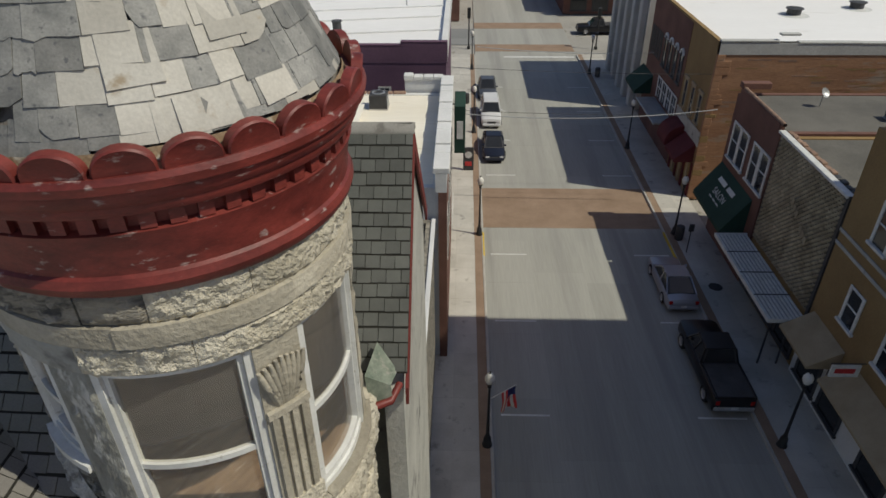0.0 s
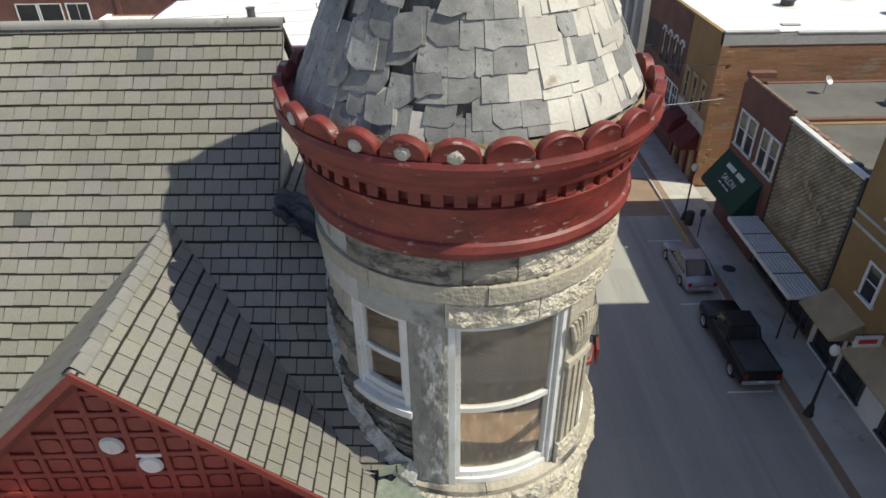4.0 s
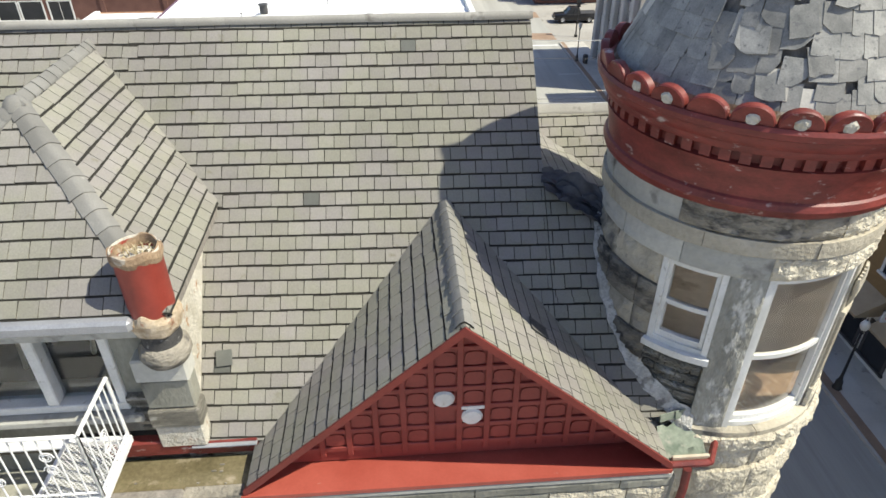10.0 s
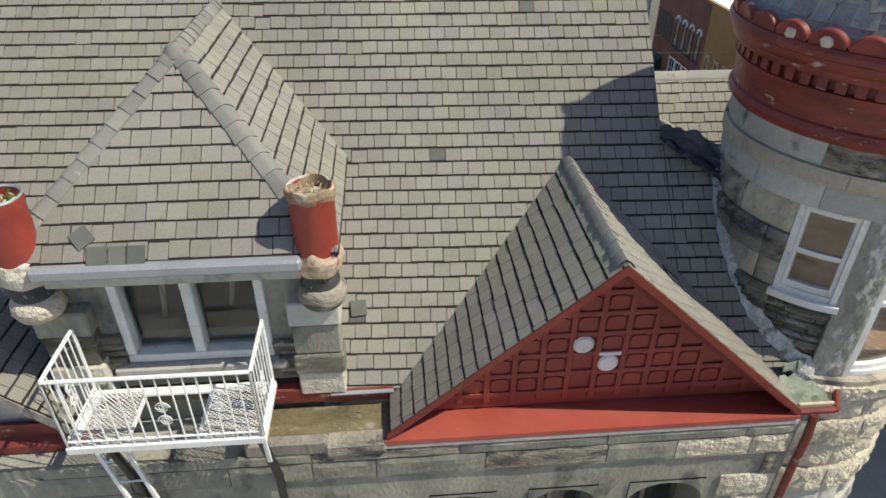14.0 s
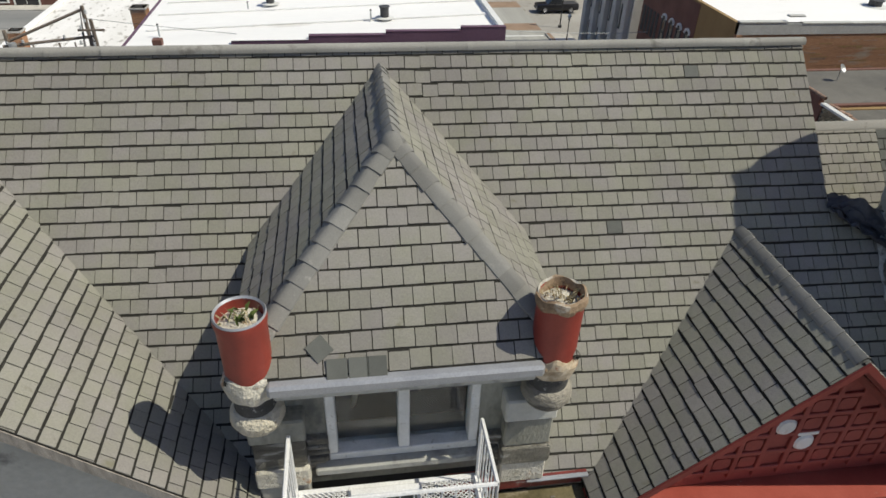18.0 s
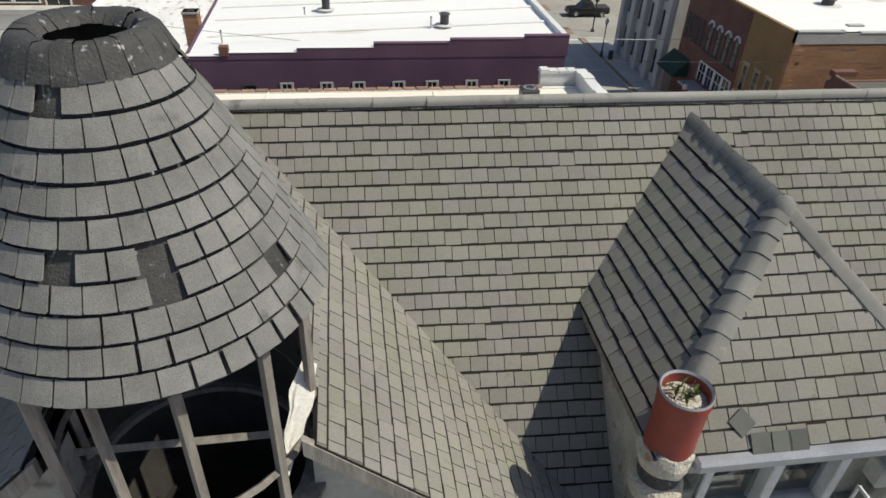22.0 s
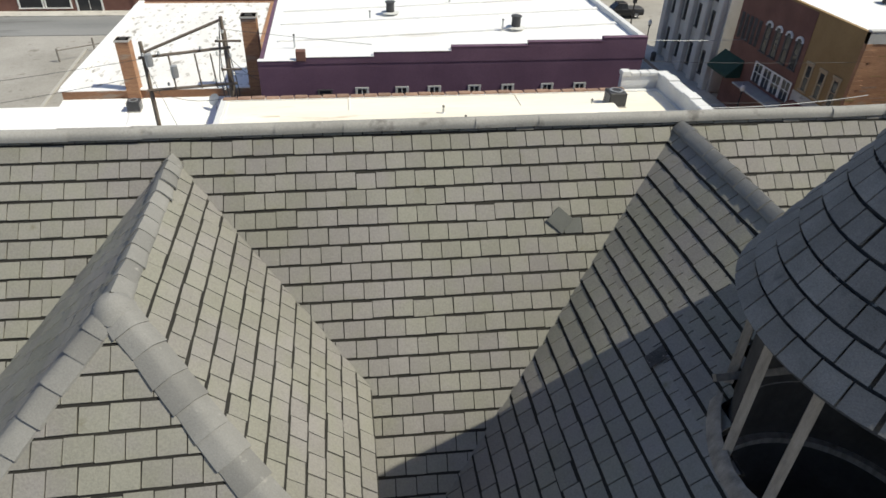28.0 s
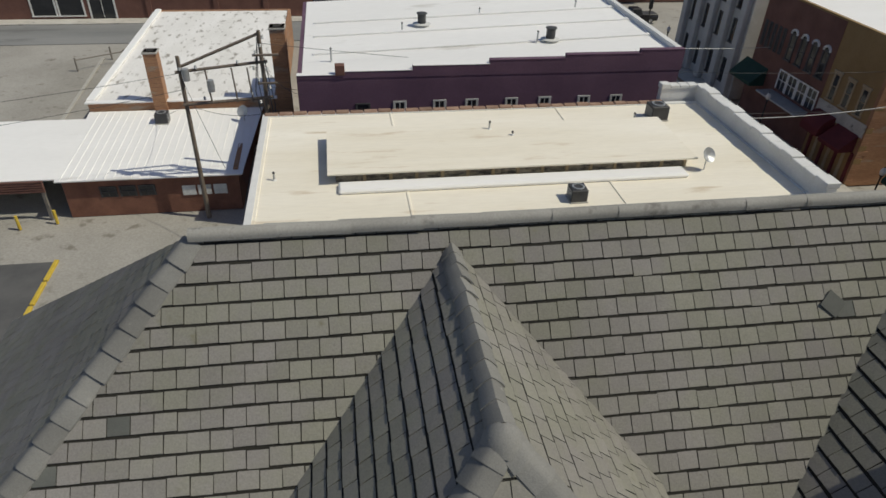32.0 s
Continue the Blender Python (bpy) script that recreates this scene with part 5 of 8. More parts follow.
def pot(x, y, plants, label):
    """A red chimney pot on its crumbling stone base."""
    t = thing("chimney_pot", label, "chimney pot", (x, y, 18.08), "chimney pots")
    d = Vector((0, 0, 0))
    part("stone_bulb", Build().lathe([(0.0, 0.0), (0.14, 0.01), (0.22, 0.06), (0.262, 0.15), (0.25, 0.24), (0.19, 0.30), (0.0, 0.30)], d, 28), STONE_DARK if not plants else STONE_ROUGH, t, "rounded stone base", 60)
    part("dark_collar", Build().lathe([(0.19, 0.27), (0.20, 0.33), (0.185, 0.42), (0.20, 0.50), (0.0, 0.50)], d, 28), TAR, t, "", 50)
    b = Build()
    b.lathe([(0.20, 0.46), (0.228, 0.49), (0.245, 0.54), (0.256, 0.60), (0.258, 0.65), (0.246, 0.70), (0.235, 0.74), (0.210, 0.75)], d, 44)
    b.v = [(vx * (1 + 0.10 * noise.noise((vx * 9, vy * 9, vz * 9 + x))), vy * (1 + 0.10 * noise.noise((vx * 9, vy * 9, vz * 9 + x))), vz + (0.02 if vz < 0.68 else 0.09) * noise.noise((vx * 8, vy * 8, 3.0 + x))) for vx, vy, vz in b.v]
    part("crumbling_ring", b, RENDER if plants else FLAKED_PLASTER, t, "flaking plaster ring")
    part("pot", Build().lathe([(0.222, 0.68), (0.218, 0.9), (0.222, 1.28), (0.235, 1.34), (0.23, 1.39), (0.205, 1.40), (0.20, 1.3), (0.0, 1.27)], d, 32), POT_RED, t, "red-painted drum", 45)
    part("rim", Build().lathe([(0.222, 1.385), (0.232, 1.40), (0.222, 1.42), (0.205, 1.40)], d, 32), GREY_TRIM if plants else RENDER, t, "", 50)
    if not plants:
        jag = Build().lathe([(0.228, 1.30), (0.243, 1.36), (0.236, 1.42), (0.205, 1.43), (0.19, 1.34)], d, 40)
        jag.v = [(vx * (1 + 0.06 * noise.noise((vx * 14, vy * 14, x))), vy * (1 + 0.06 * noise.noise((vy * 14, vx * 14, x))), vz + 0.075 * noise.noise((vx * 7, vy * 7, x))) for vx, vy, vz in jag.v]
        part("rusted_rim", jag, RUST_BOARD, t, "ragged rusty broken rim")
    r = random.Random(int(abs(x) * 10))
    GREEN = bpy.data.materials.get("weed_leaf") or material("weed_leaf", (0.06, 0.10, 0.02), (0.13, 0.18, 0.04), 8, 40, 0.7, 0.0)
    STRAW = bpy.data.materials.get("dry_straw") or material("dry_straw", (0.35, 0.28, 0.16), (0.52, 0.45, 0.30), 8, 40, 0.9, 0.0)
    part("fill", Build().lathe([(0.0, 1.33), (0.12, 1.32), (0.20, 1.30)], d, 16), RENDER, t)
    for i in range(46):
        a, q = r.uniform(0, 6.28), r.uniform(0, 0.17)
        p = Vector((q * math.cos(a), q * math.sin(a), 1.30))
        e = p + Vector((r.uniform(-0.1, 0.1), r.uniform(-0.1, 0.1), r.uniform(0.04, 0.13)))
        leaf = plants and r.random() < 0.4
        s = Vector((r.uniform(-1, 1), r.uniform(-1, 1), 0.3)).normalized() * (0.022 if leaf else 0.009)
        mid = (p + e) / 2 + Vector((0, 0, 0.03))
        part("weed_leaf" if leaf else "dry_stalk", Build().add([p - s * 0.4, p + s * 0.4, mid + s, e, mid - s], [[0, 1, 2, 3, 4]]), GREEN if leaf else STRAW, t)
    return t


pot(-11.41, 3.58, True, "red chimney pot with green weeds growing in its top")
pot(-8.55, 3.57, False, "red chimney pot with a broken top full of debris")
pot(-21.75, 3.60, False, "red chimney pot with a rusty broken top")
pot(-18.88, 3.60, False, "red chimney pot with a rusty broken top")
for cx in (-9.97, -20.31):
    for s in (-1, 1):
        x = cx + s * 1.30
        for i, (z0, z1) in enumerate(((16.75, 17.10), (17.10, 17.38), (17.38, 17.80), (17.80, 18.12))):
            w = 0.26 + 0.02 * (i % 2)
            part("corner_stone", Build().soft((x - w, 3.56 - 0.03 * (i % 2), z0 + 0.004), (x + w, 3.80, z1 - 0.004), 0.02), (STONE_GREY, RENDER, STONE_LAYER, FACADE)[(i + (s > 0)) % 4], house)

# white iron balcony
IRON = material("white_painted_iron", (0.70, 0.70, 0.69), (0.82, 0.82, 0.81), 4, 40, 0.45, 0.1, 0.002, stain=(0.40, 0.26, 0.16), stain_at=0.76, stain_scale=9)
BLACK_IRON = material("black_painted_iron", (0.015, 0.015, 0.016), (0.03, 0.03, 0.03), 4, 40, 0.5, 0.1)
bal = thing("balcony", "small white iron balcony with mesh floor and scrolled railings", "balcony", (-10.17, 3.11, 17.03))
BX0, BX1, BY0, BY1, BZ, BT = -0.98, 0.96, -0.385, 0.385, 0.02, 0.92
for a, c in (((BX0, BY0), (BX1, BY0)), ((BX0, BY1), (BX1, BY1)), ((BX0, BY0), (BX0, BY1)), ((BX1, BY0), (BX1, BY1))):
    g = 0.03 if a[1] == c[1] else -0.034
    part("floor_beam", Build().soft((min(a[0], c[0]) - 0.03, min(a[1], c[1]) - g, BZ - 0.09), (max(a[0], c[0]) + 0.03, max(a[1], c[1]) + g, BZ), 0.008), IRON, bal)
for x0, x1 in ((BX0 + 0.04, -0.42), (0.30, BX1 - 0.04)):
    mesh_b = Build()
    k = 0
    d = -1.4
    while d < 2.4:
        for sgn in (1, -1):
            p = clip_poly([(d, BY0), (d + 0.017, BY0), (d + 0.017 + sgn * 0.9, BY1), (d + sgn * 0.9, BY1)], [(x0, BY0), (x1, BY0), (x1, BY1), (x0, BY1)])
            if len(p) > 2:
                q = [(u, v, BZ - 0.01) for u, v in p]
                mesh_b.add(q if sgn > 0 else q, [list(range(len(q)))])
        d += 0.055
    tagged(part("floor_mesh", mesh_b, IRON, bal, "expanded metal floor panel"), kind="stuff")
    part("floor_bar", Build().soft((x0 - 0.02, BY0, BZ - 0.03), (x0 + 0.015, BY1, BZ + 0.008), 0.005), IRON, bal)
    part("floor_bar", Build().soft((x1 - 0.015, BY0, BZ - 0.03), (x1 + 0.02, BY1, BZ + 0.008), 0.005), IRON, bal)


def rail(p, q, n):
    p, q = Vector(p), Vector(q)
    for z, r in ((BT, 0.022), (BZ + 0.07, 0.014)):
        part("rail", Build().tube([p + Vector((0, 0, z)), q + Vector((0, 0, z))], r, 6), IRON, bal)
    for i in range(n + 1):
        c = p + (q - p) * i / n
        part("post" if i in (0, n) else "baluster", Build().tube([c + Vector((0, 0, BZ)), c + Vector((0, 0, BT))], 0.02 if i in (0, n) else 0.009, 6), IRON, bal)


rail((BX0, BY0, 0), (BX1, BY0, 0), 15)
rail((BX0, BY0, 0), (BX0, BY1, 0), 7)
rail((BX1, BY0, 0), (BX1, BY1, 0), 7)


def scroll(c, along, sgn):
    pts = []
    for i in range(22):
        t = i / 21
        a = t * 5.2 * math.pi * 0.8
        r = 0.075 * (1 - 0.75 * t)
        pts.append(Vector(c) + Vector(along) * (r * math.cos(a) * sgn) + Vector((0, 0, r * math.sin(a))))
    part("scroll", Build().tube(pts, 0.007, 5), IRON, bal)


for i, x in enumerate((-0.62, -0.52, 0.05, 0.60)):
    for s in (1, -1):
        scroll((x, BY0 - 0.005, 0.42 + 0.09 * s + 0.14 * (i % 2)), (1, 0, 0), s)
for x in (BX0, BX1):
    for s in (1, -1):
        scroll((x, -0.02, 0.40 + 0.09 * s), (0, 1, 0), s)
part("hatch_rail", Build().soft((-0.42, BY1 - 0.14, 0.03), (0.34, BY1 - 0.06, 0.07), 0.01), IRON, bal)
for x in (-0.86, -0.56):
    part("ladder_rail", Build().soft((-0.025, -0.02, -2.8), (0.025, 0.02, 0.0), 0.006, Matrix.Translation((x, BY0 + 0.15, BZ - 0.08)) @ pose(0, 0, 0, 0, -9, 0)), IRON, bal)
for i in range(8):
    part("ladder_rung", Build().tube([(-0.80 + 0.055 * i, BY0 + 0.15, -0.42 - 0.33 * i), (-0.50 + 0.055 * i, BY0 + 0.15, -0.42 - 0.33 * i)], 0.014, 6), IRON, bal)
for x in (BX0 + 0.35, BX1 - 0.05):
    part("bracket", Build().tube([(x, BY0 + 0.05, BZ - 0.1), (x + 0.06, -0.15, BZ - 0.95), (x + 0.08, -0.15, BZ - 3.0)], 0.05, 8), BLACK_IRON, bal, "black iron drop pipe", 40)
part("bracket", Build().soft((BX1 - 0.04, BY0, -0.45), (BX1 + 0.01, BY0 + 0.04, 0.0), 0.006, pose(0, 0, 0, 10, 0, 0)), IRON, bal)

# cloth and laths in the open tower
CLOTH = material("torn_white_felt", (0.62, 0.60, 0.55), (0.76, 0.74, 0.69), 5, 40, 0.9, 0.5, 0.006, stain=(0.35, 0.31, 0.25), stain_at=0.68, stain_scale=6)
b = Build()
pts = []
for j in range(17):
    for i in range(9):
        t, u = j / 16, i / 8 - 0.5
        w = 0.04 + 0.10 * math.sin(math.pi * min(1.0, t * 1.1 + 0.1)) ** 1.2 * (1 - 0.3 * t)
        x = -14.485 + u * w * 1.3 + 0.04 * noise.noise((t * 5, u * 1.5, 1.0))
        y = 3.86 - 0.60 * t + 0.10 * math.sin(u * 14 + t * 5) * (0.25 + 0.5 * t) * w * 2
        pts.append((x - 0.22 * t, y, 19.86 - 0.56 * t + 0.04 * noise.noise((u * 6, t * 2, 3.0)) - 0.10 * u))
b.add(pts, [[j * 9 + i, j * 9 + i + 1, (j + 1) * 9 + i + 1, (j + 1) * 9 + i] for j in range(16) for i in range(8)])
tagged(part("torn_cloth", b, CLOTH, None, "", 60), "torn strip of white roofing felt hanging from the tower", "cloth")
for s in (1, -1):
    part("gable_rake_board", Build().prism([(-15.45 + s * 0.9, 3.24, 20.53 - 0.83 - 0.03), (-15.45 + s * 4.05, 3.24, 16.80 - 0.03), (-15.45 + s * 4.05, 3.24, 16.62), (-15.45 + s * 0.9, 3.24, 20.53 - 0.83 - 0.20)], (0, 0.06, 0)), TIMBER, house, "grey weathered raking board")
for i in range(7):
    part("rafter", Build().tube([(OC.x + math.cos(0.9 * i) * 0.9, OC.y + math.sin(0.9 * i) * 0.9, 20.75), (OC.x + math.cos(0.9 * i) * 0.35, OC.y + math.sin(0.9 * i) * 0.45, 22.15)], 0.03, 4), TIMBER, house)
# red ledge and low wall left of the dormer
part("left_ledge", Build().add([(-16.0, 3.29, 16.46), (-11.2, 3.29, 16.46), (-11.2, 3.40, 16.52), (-16.0, 3.40, 16.52), (-16.0, 3.29, 16.36), (-11.2, 3.29, 16.36)], [[0, 1, 2, 3], [4, 5, 1, 0]]), RED, house, "sloping red-painted ledge under the tower gable")
part("left_fascia", Build().box((-16.0, 3.40, 16.42), (-11.2, 3.44, 16.70)), RED, house)
# stored timber behind the dormer panes
for cx in (-9.97, -20.31):
    for k, (x0, x1) in enumerate(((-0.62, -0.38), (0.10, 0.42), (-0.2, -0.28), (0.55, 0.5))):
        part("leaning_board", Build().tube([(cx + x0, 4.35 + 0.1 * k, 17.0), (cx + x1, 4.15 + 0.1 * k, 18.45)], 0.03, 4), RAW_WOOD if k < 2 else TIMBER, house)
    part("inner_sill", Build().soft((cx - 0.8, 3.93, 17.22), (cx + 0.8, 4.2, 17.33), 0.01), RAW_WOOD, house)


# ---- street ----
ASPHALT = material("worn_asphalt", (0.085, 0.085, 0.085), (0.13, 0.128, 0.125), 0.5, 40, 0.9, 0.3, 0.006, grain=0.2)
CONCRETE_ROAD = material("concrete_road", (0.31, 0.305, 0.275), (0.42, 0.415, 0.375), 0.35, 14, 0.9, 0.25, 0.004, grain=0.16, stain=(0.30, 0.295, 0.27), stain_at=0.575, stain_scale=0.5, stretch=(1.0, 0.04, 1), vary=0.05)
PAVING = material("pavement_concrete", (0.44, 0.42, 0.37), (0.58, 0.555, 0.50), 0.5, 14, 0.9, 0.2, 0.004, grain=0.12, stain=(0.30, 0.28, 0.25), stain_at=0.63, stain_scale=1.2, vary=0.07)
PAVER = material("brown_brick_paver", (0.25, 0.172, 0.115), (0.34, 0.240, 0.168), 0.6, 22, 0.9, 0.3, 0.005, grain=0.25)
LOT = material("cracked_lot", (0.30, 0.285, 0.25), (0.42, 0.40, 0.36), 0.12, 7, 0.95, 0.4, 0.02, grain=0.3, stain=(0.22, 0.205, 0.17), stain_at=0.63, stain_scale=0.7)
FAR_ASPHALT = material("pale_worn_asphalt", (0.20, 0.205, 0.20), (0.27, 0.27, 0.26), 0.3, 10, 0.95, 0.2, 0.005, grain=0.15, stain=(0.15, 0.15, 0.145), stain_at=0.64, stain_scale=0.4, stretch=(0.15, 1, 1))
LINE = material("road_paint_white", (0.60, 0.60, 0.58), (0.75, 0.75, 0.72), 2, 20, 0.8, 0.1)
YELLOW = material("road_paint_yellow", (0.55, 0.38, 0.04), (0.66, 0.48, 0.07), 2, 20, 0.8, 0.1)
KERB = material("kerb_concrete", (0.40, 0.38, 0.34), (0.50, 0.48, 0.44), 1, 14, 0.9, 0.2)
tagged(part("ground", Build().box((-900, -500, -0.6), (900, 1500, -0.12)), LOT), "wide ground of worn paving reaching the horizon", "ground", kind="structure")
road = tagged(part("road", Build().box((1.95, -60, -0.3), (13.6, 300, 0.0)), CONCRETE_ROAD), "pale concrete main street with parking bays", "road", kind="structure")
for y0, y1, x0, x1 in ((37.2, 42.8, 1.96, 13.59), (77.6, 80.5, 1.96, 13.59), (88.0, 91.0, 1.96, 13.59)):
    part("brick_crossing", Build().box((x0, y0, -0.1), (x1, y1, 0.012)), PAVER, road, "brown brick crossing band")
for y in (20.78, 27.48, 34.0, 44.97, 51.6, 58.3, 65.0):
    part("parking_line", Build().box((2.35, y - 0.05, 0), (4.55, y + 0.05, 0.009)), LINE, road)
    part("parking_line", Build().box((11.15, y - 0.05, 0), (13.3, y + 0.05, 0.009)), LINE, road)
part("stop_line", Build().box((5.2, 75.2, 0), (13.3, 75.6, 0.009)), LINE, road)
cross = tagged(part("cross_street", Build().box((-300, 80.5, -0.3), (1.9, 88.0, -0.02)), FAR_ASPHALT), "side street at the far corner", "road", kind="structure")
pave_l = tagged(part("pavement_west", Build().box((-0.95, -60, -0.2), (1.35, 76, 0.14)), PAVING), "concrete pavement on the near side of the street", "pavement", kind="structure")
part("brick_strip", Build().box((1.354, -60, -0.2), (1.80, 76, 0.145)), PAVER, pave_l, "brown brick strip beside the kerb")
part("kerb", Build().soft((1.804, -60, -0.2), (1.95, 76, 0.15), 0.02), KERB, pave_l)
pave_r = tagged(part("pavement_east", Build().box((14.15, -60, -0.2), (16.5, 76, 0.14)), PAVING), "concrete pavement on the far side of the street", "pavement", kind="structure")
part("brick_strip", Build().box((13.70, -60, -0.2), (14.146, 76, 0.145)), PAVER, pave_r, "brown brick strip beside the kerb")
part("kerb", Build().soft((13.55, -60, -0.2), (13.696, 76, 0.15), 0.02), KERB, pave_r)
part("yellow_kerb", Build().soft((1.86, 33.6, 0.0), (1.97, 36.4, 0.156), 0.02), YELLOW, pave_l)
part("yellow_kerb", Build().soft((13.53, 33.4, 0.0), (13.64, 36.6, 0.156), 0.02), YELLOW, pave_r)
# concrete bays of the road and slabs of the pavements
rs = random.Random(31)
for i, (x0, x1) in enumerate(((1.96, 4.75), (4.76, 7.78), (7.79, 10.80), (10.81, 13.54))):
    slab = Build().soft((0, 0, -0.05), (x1 - x0, 4.58, 0.004), 0.006).mesh("road_slab", CONCRETE_ROAD)
    for k in range(18):
        y = 8.0 + k * 4.6 + 1.1 * (i % 2)
        if y < 73 and not (y + 4.58 > 37.2 and y < 42.8):
            part("road_slab", slab, None, road).location = (x0, y, 0)
for x0, x1, par in ((-0.94, 1.345, pave_l), (14.16, 16.44, pave_r)):
    slab = Build().soft((0, 0, 0.05), ((x1 - x0) / 2 - 0.012, 1.50, 0.145), 0.006).mesh("paving_slab", PAVING)
    for k in range(44):
        for c in range(2):
            part("paving_slab", slab, None, par).location = (x0 + c * (x1 - x0) / 2, 8.0 + k * 1.515, rs.uniform(-0.002, 0.002))



# ---- town ----
WHITE_ROOF = material("white_membrane_roof", (0.88, 0.87, 0.84), (0.96, 0.95, 0.92), 0.15, 5, 0.6, 0.2, 0.01, grain=0.05, stain=(0.70, 0.68, 0.63), stain_at=0.66, stain_scale=0.5, stretch=(0.3, 1, 1))
PATCHED_ROOF = material("patched_white_roof", (0.80, 0.78, 0.73), (0.92, 0.90, 0.86), 0.3, 5, 0.7, 0.3, 0.02, grain=0.1, stain=(0.36, 0.33, 0.28), stain_at=0.60, stain_scale=1.3, stretch=(1.3, 0.5, 1))
TAN_ROOF = material("cream_membrane_roof", (0.84, 0.775, 0.63), (0.95, 0.90, 0.78), 0.25, 5, 0.7, 0.25, 0.012, grain=0.08, stain=(0.70, 0.60, 0.45), stain_at=0.64, stain_scale=0.9, stretch=(0.25, 1.4, 1))
PURPLE = material("purple_painted_brick", (0.110, 0.058, 0.094), (0.150, 0.082, 0.125), 0.4, 14, 0.8, 0.4, 0.01, grain=0.25)
BRICK_RED = material("dark_red_brick", (0.135, 0.065, 0.05), (0.20, 0.10, 0.075), 0.6, 16, 0.9, 0.4, 0.01, grain=0.3)
BRICK_ORANGE = material("orange_brick", (0.30, 0.155, 0.085), (0.44, 0.245, 0.135), 0.5, 9, 0.9, 0.5, 0.02, grain=0.4, stain=(0.36, 0.29, 0.22), stain_at=0.62, stain_scale=0.8, stretch=(0.4, 1, 2))
TAN_BRICK = material("tan_brick", (0.25, 0.16, 0.065), (0.33, 0.22, 0.095), 0.4, 14, 0.9, 0.4, 0.01, grain=0.22)
GREY_STONE = material("grey_limestone", (0.46, 0.46, 0.43), (0.58, 0.58, 0.55), 0.5, 10, 0.85, 0.3, 0.01)
GREY_ROOF = material("grey_gravel_roof", (0.105, 0.10, 0.088), (0.17, 0.162, 0.142), 0.3, 12, 0.95, 0.4, 0.01, grain=0.3, stain=(0.11, 0.105, 0.095), stain_at=0.6, stain_scale=0.4)
WHITE_BRICK = material("white_painted_brick", (0.66, 0.66, 0.64), (0.78, 0.78, 0.76), 0.6, 12, 0.8, 0.5, 0.01, grain=0.12)
DARK_GLASS = material("dark_window_glass", (0.02, 0.022, 0.025), (0.035, 0.037, 0.04), 0.5, 3, 0.06, 0.0, grain=0.1)
GREEN_CANVAS = material("dark_green_canvas", (0.012, 0.045, 0.032), (0.02, 0.06, 0.042), 1, 30, 0.85, 0.2)
MAROON = material("maroon_canvas", (0.10, 0.015, 0.018), (0.15, 0.025, 0.028), 1, 30, 0.85, 0.2)
TAN_CANVAS = material("tan_canvas", (0.36, 0.28, 0.17), (0.45, 0.36, 0.23), 1, 30, 0.85, 0.2)
TILE = material("clay_coping", (0.26, 0.16, 0.11), (0.36, 0.24, 0.17), 2, 20, 0.85, 0.3, vary=0.2)
SIGN_RED = material("sign_red", (0.55, 0.03, 0.03), (0.65, 0.05, 0.05), 2, 10, 0.5, 0.0)
STEEL = material("galvanised_steel", (0.40, 0.41, 0.41), (0.52, 0.53, 0.53), 2, 30, 0.45, 0.1, metal=0.5)
DARK_METAL = material("dark_metal", (0.04, 0.04, 0.042), (0.07, 0.07, 0.07), 2, 30, 0.6, 0.1)


def fit(ob, t):
    """Keeps world coordinates for a part of a thing that stands elsewhere."""
    ob.matrix_local = Matrix.Translation(-Vector(t.location))
    return ob


def block(name, label, x0, x1, y0, y1, h, wall, roof, parapet=0.5, th=0.3, front=None, low_sides=False, z0=0.0):
    """A flat-roofed town building; front: another material for the wall along the street."""
    t = thing(name, label, "building", (0.5 * (x0 + x1), 0.5 * (y0 + y1), 0))
    for i, (a, c) in enumerate((((x0, y0), (x1, y0 + th)), ((x0, y1 - th), (x1, y1)), ((x0, y0 + th), (x0 + th, y1 - th)), ((x1 - th, y0 + th), (x1, y1 - th)))):
        fit(part("wall", Build().box((*a, z0), (*c, h - parapet + 0.05 if low_sides and i != 2 else h)), front if front and i == 2 else wall, t), t)
    fit(part("roof", Build().box((x0 + th, y0 + th, h - parapet - 0.2), (x1 - th, y1 - th, h - parapet)), roof, t), t)
    return t


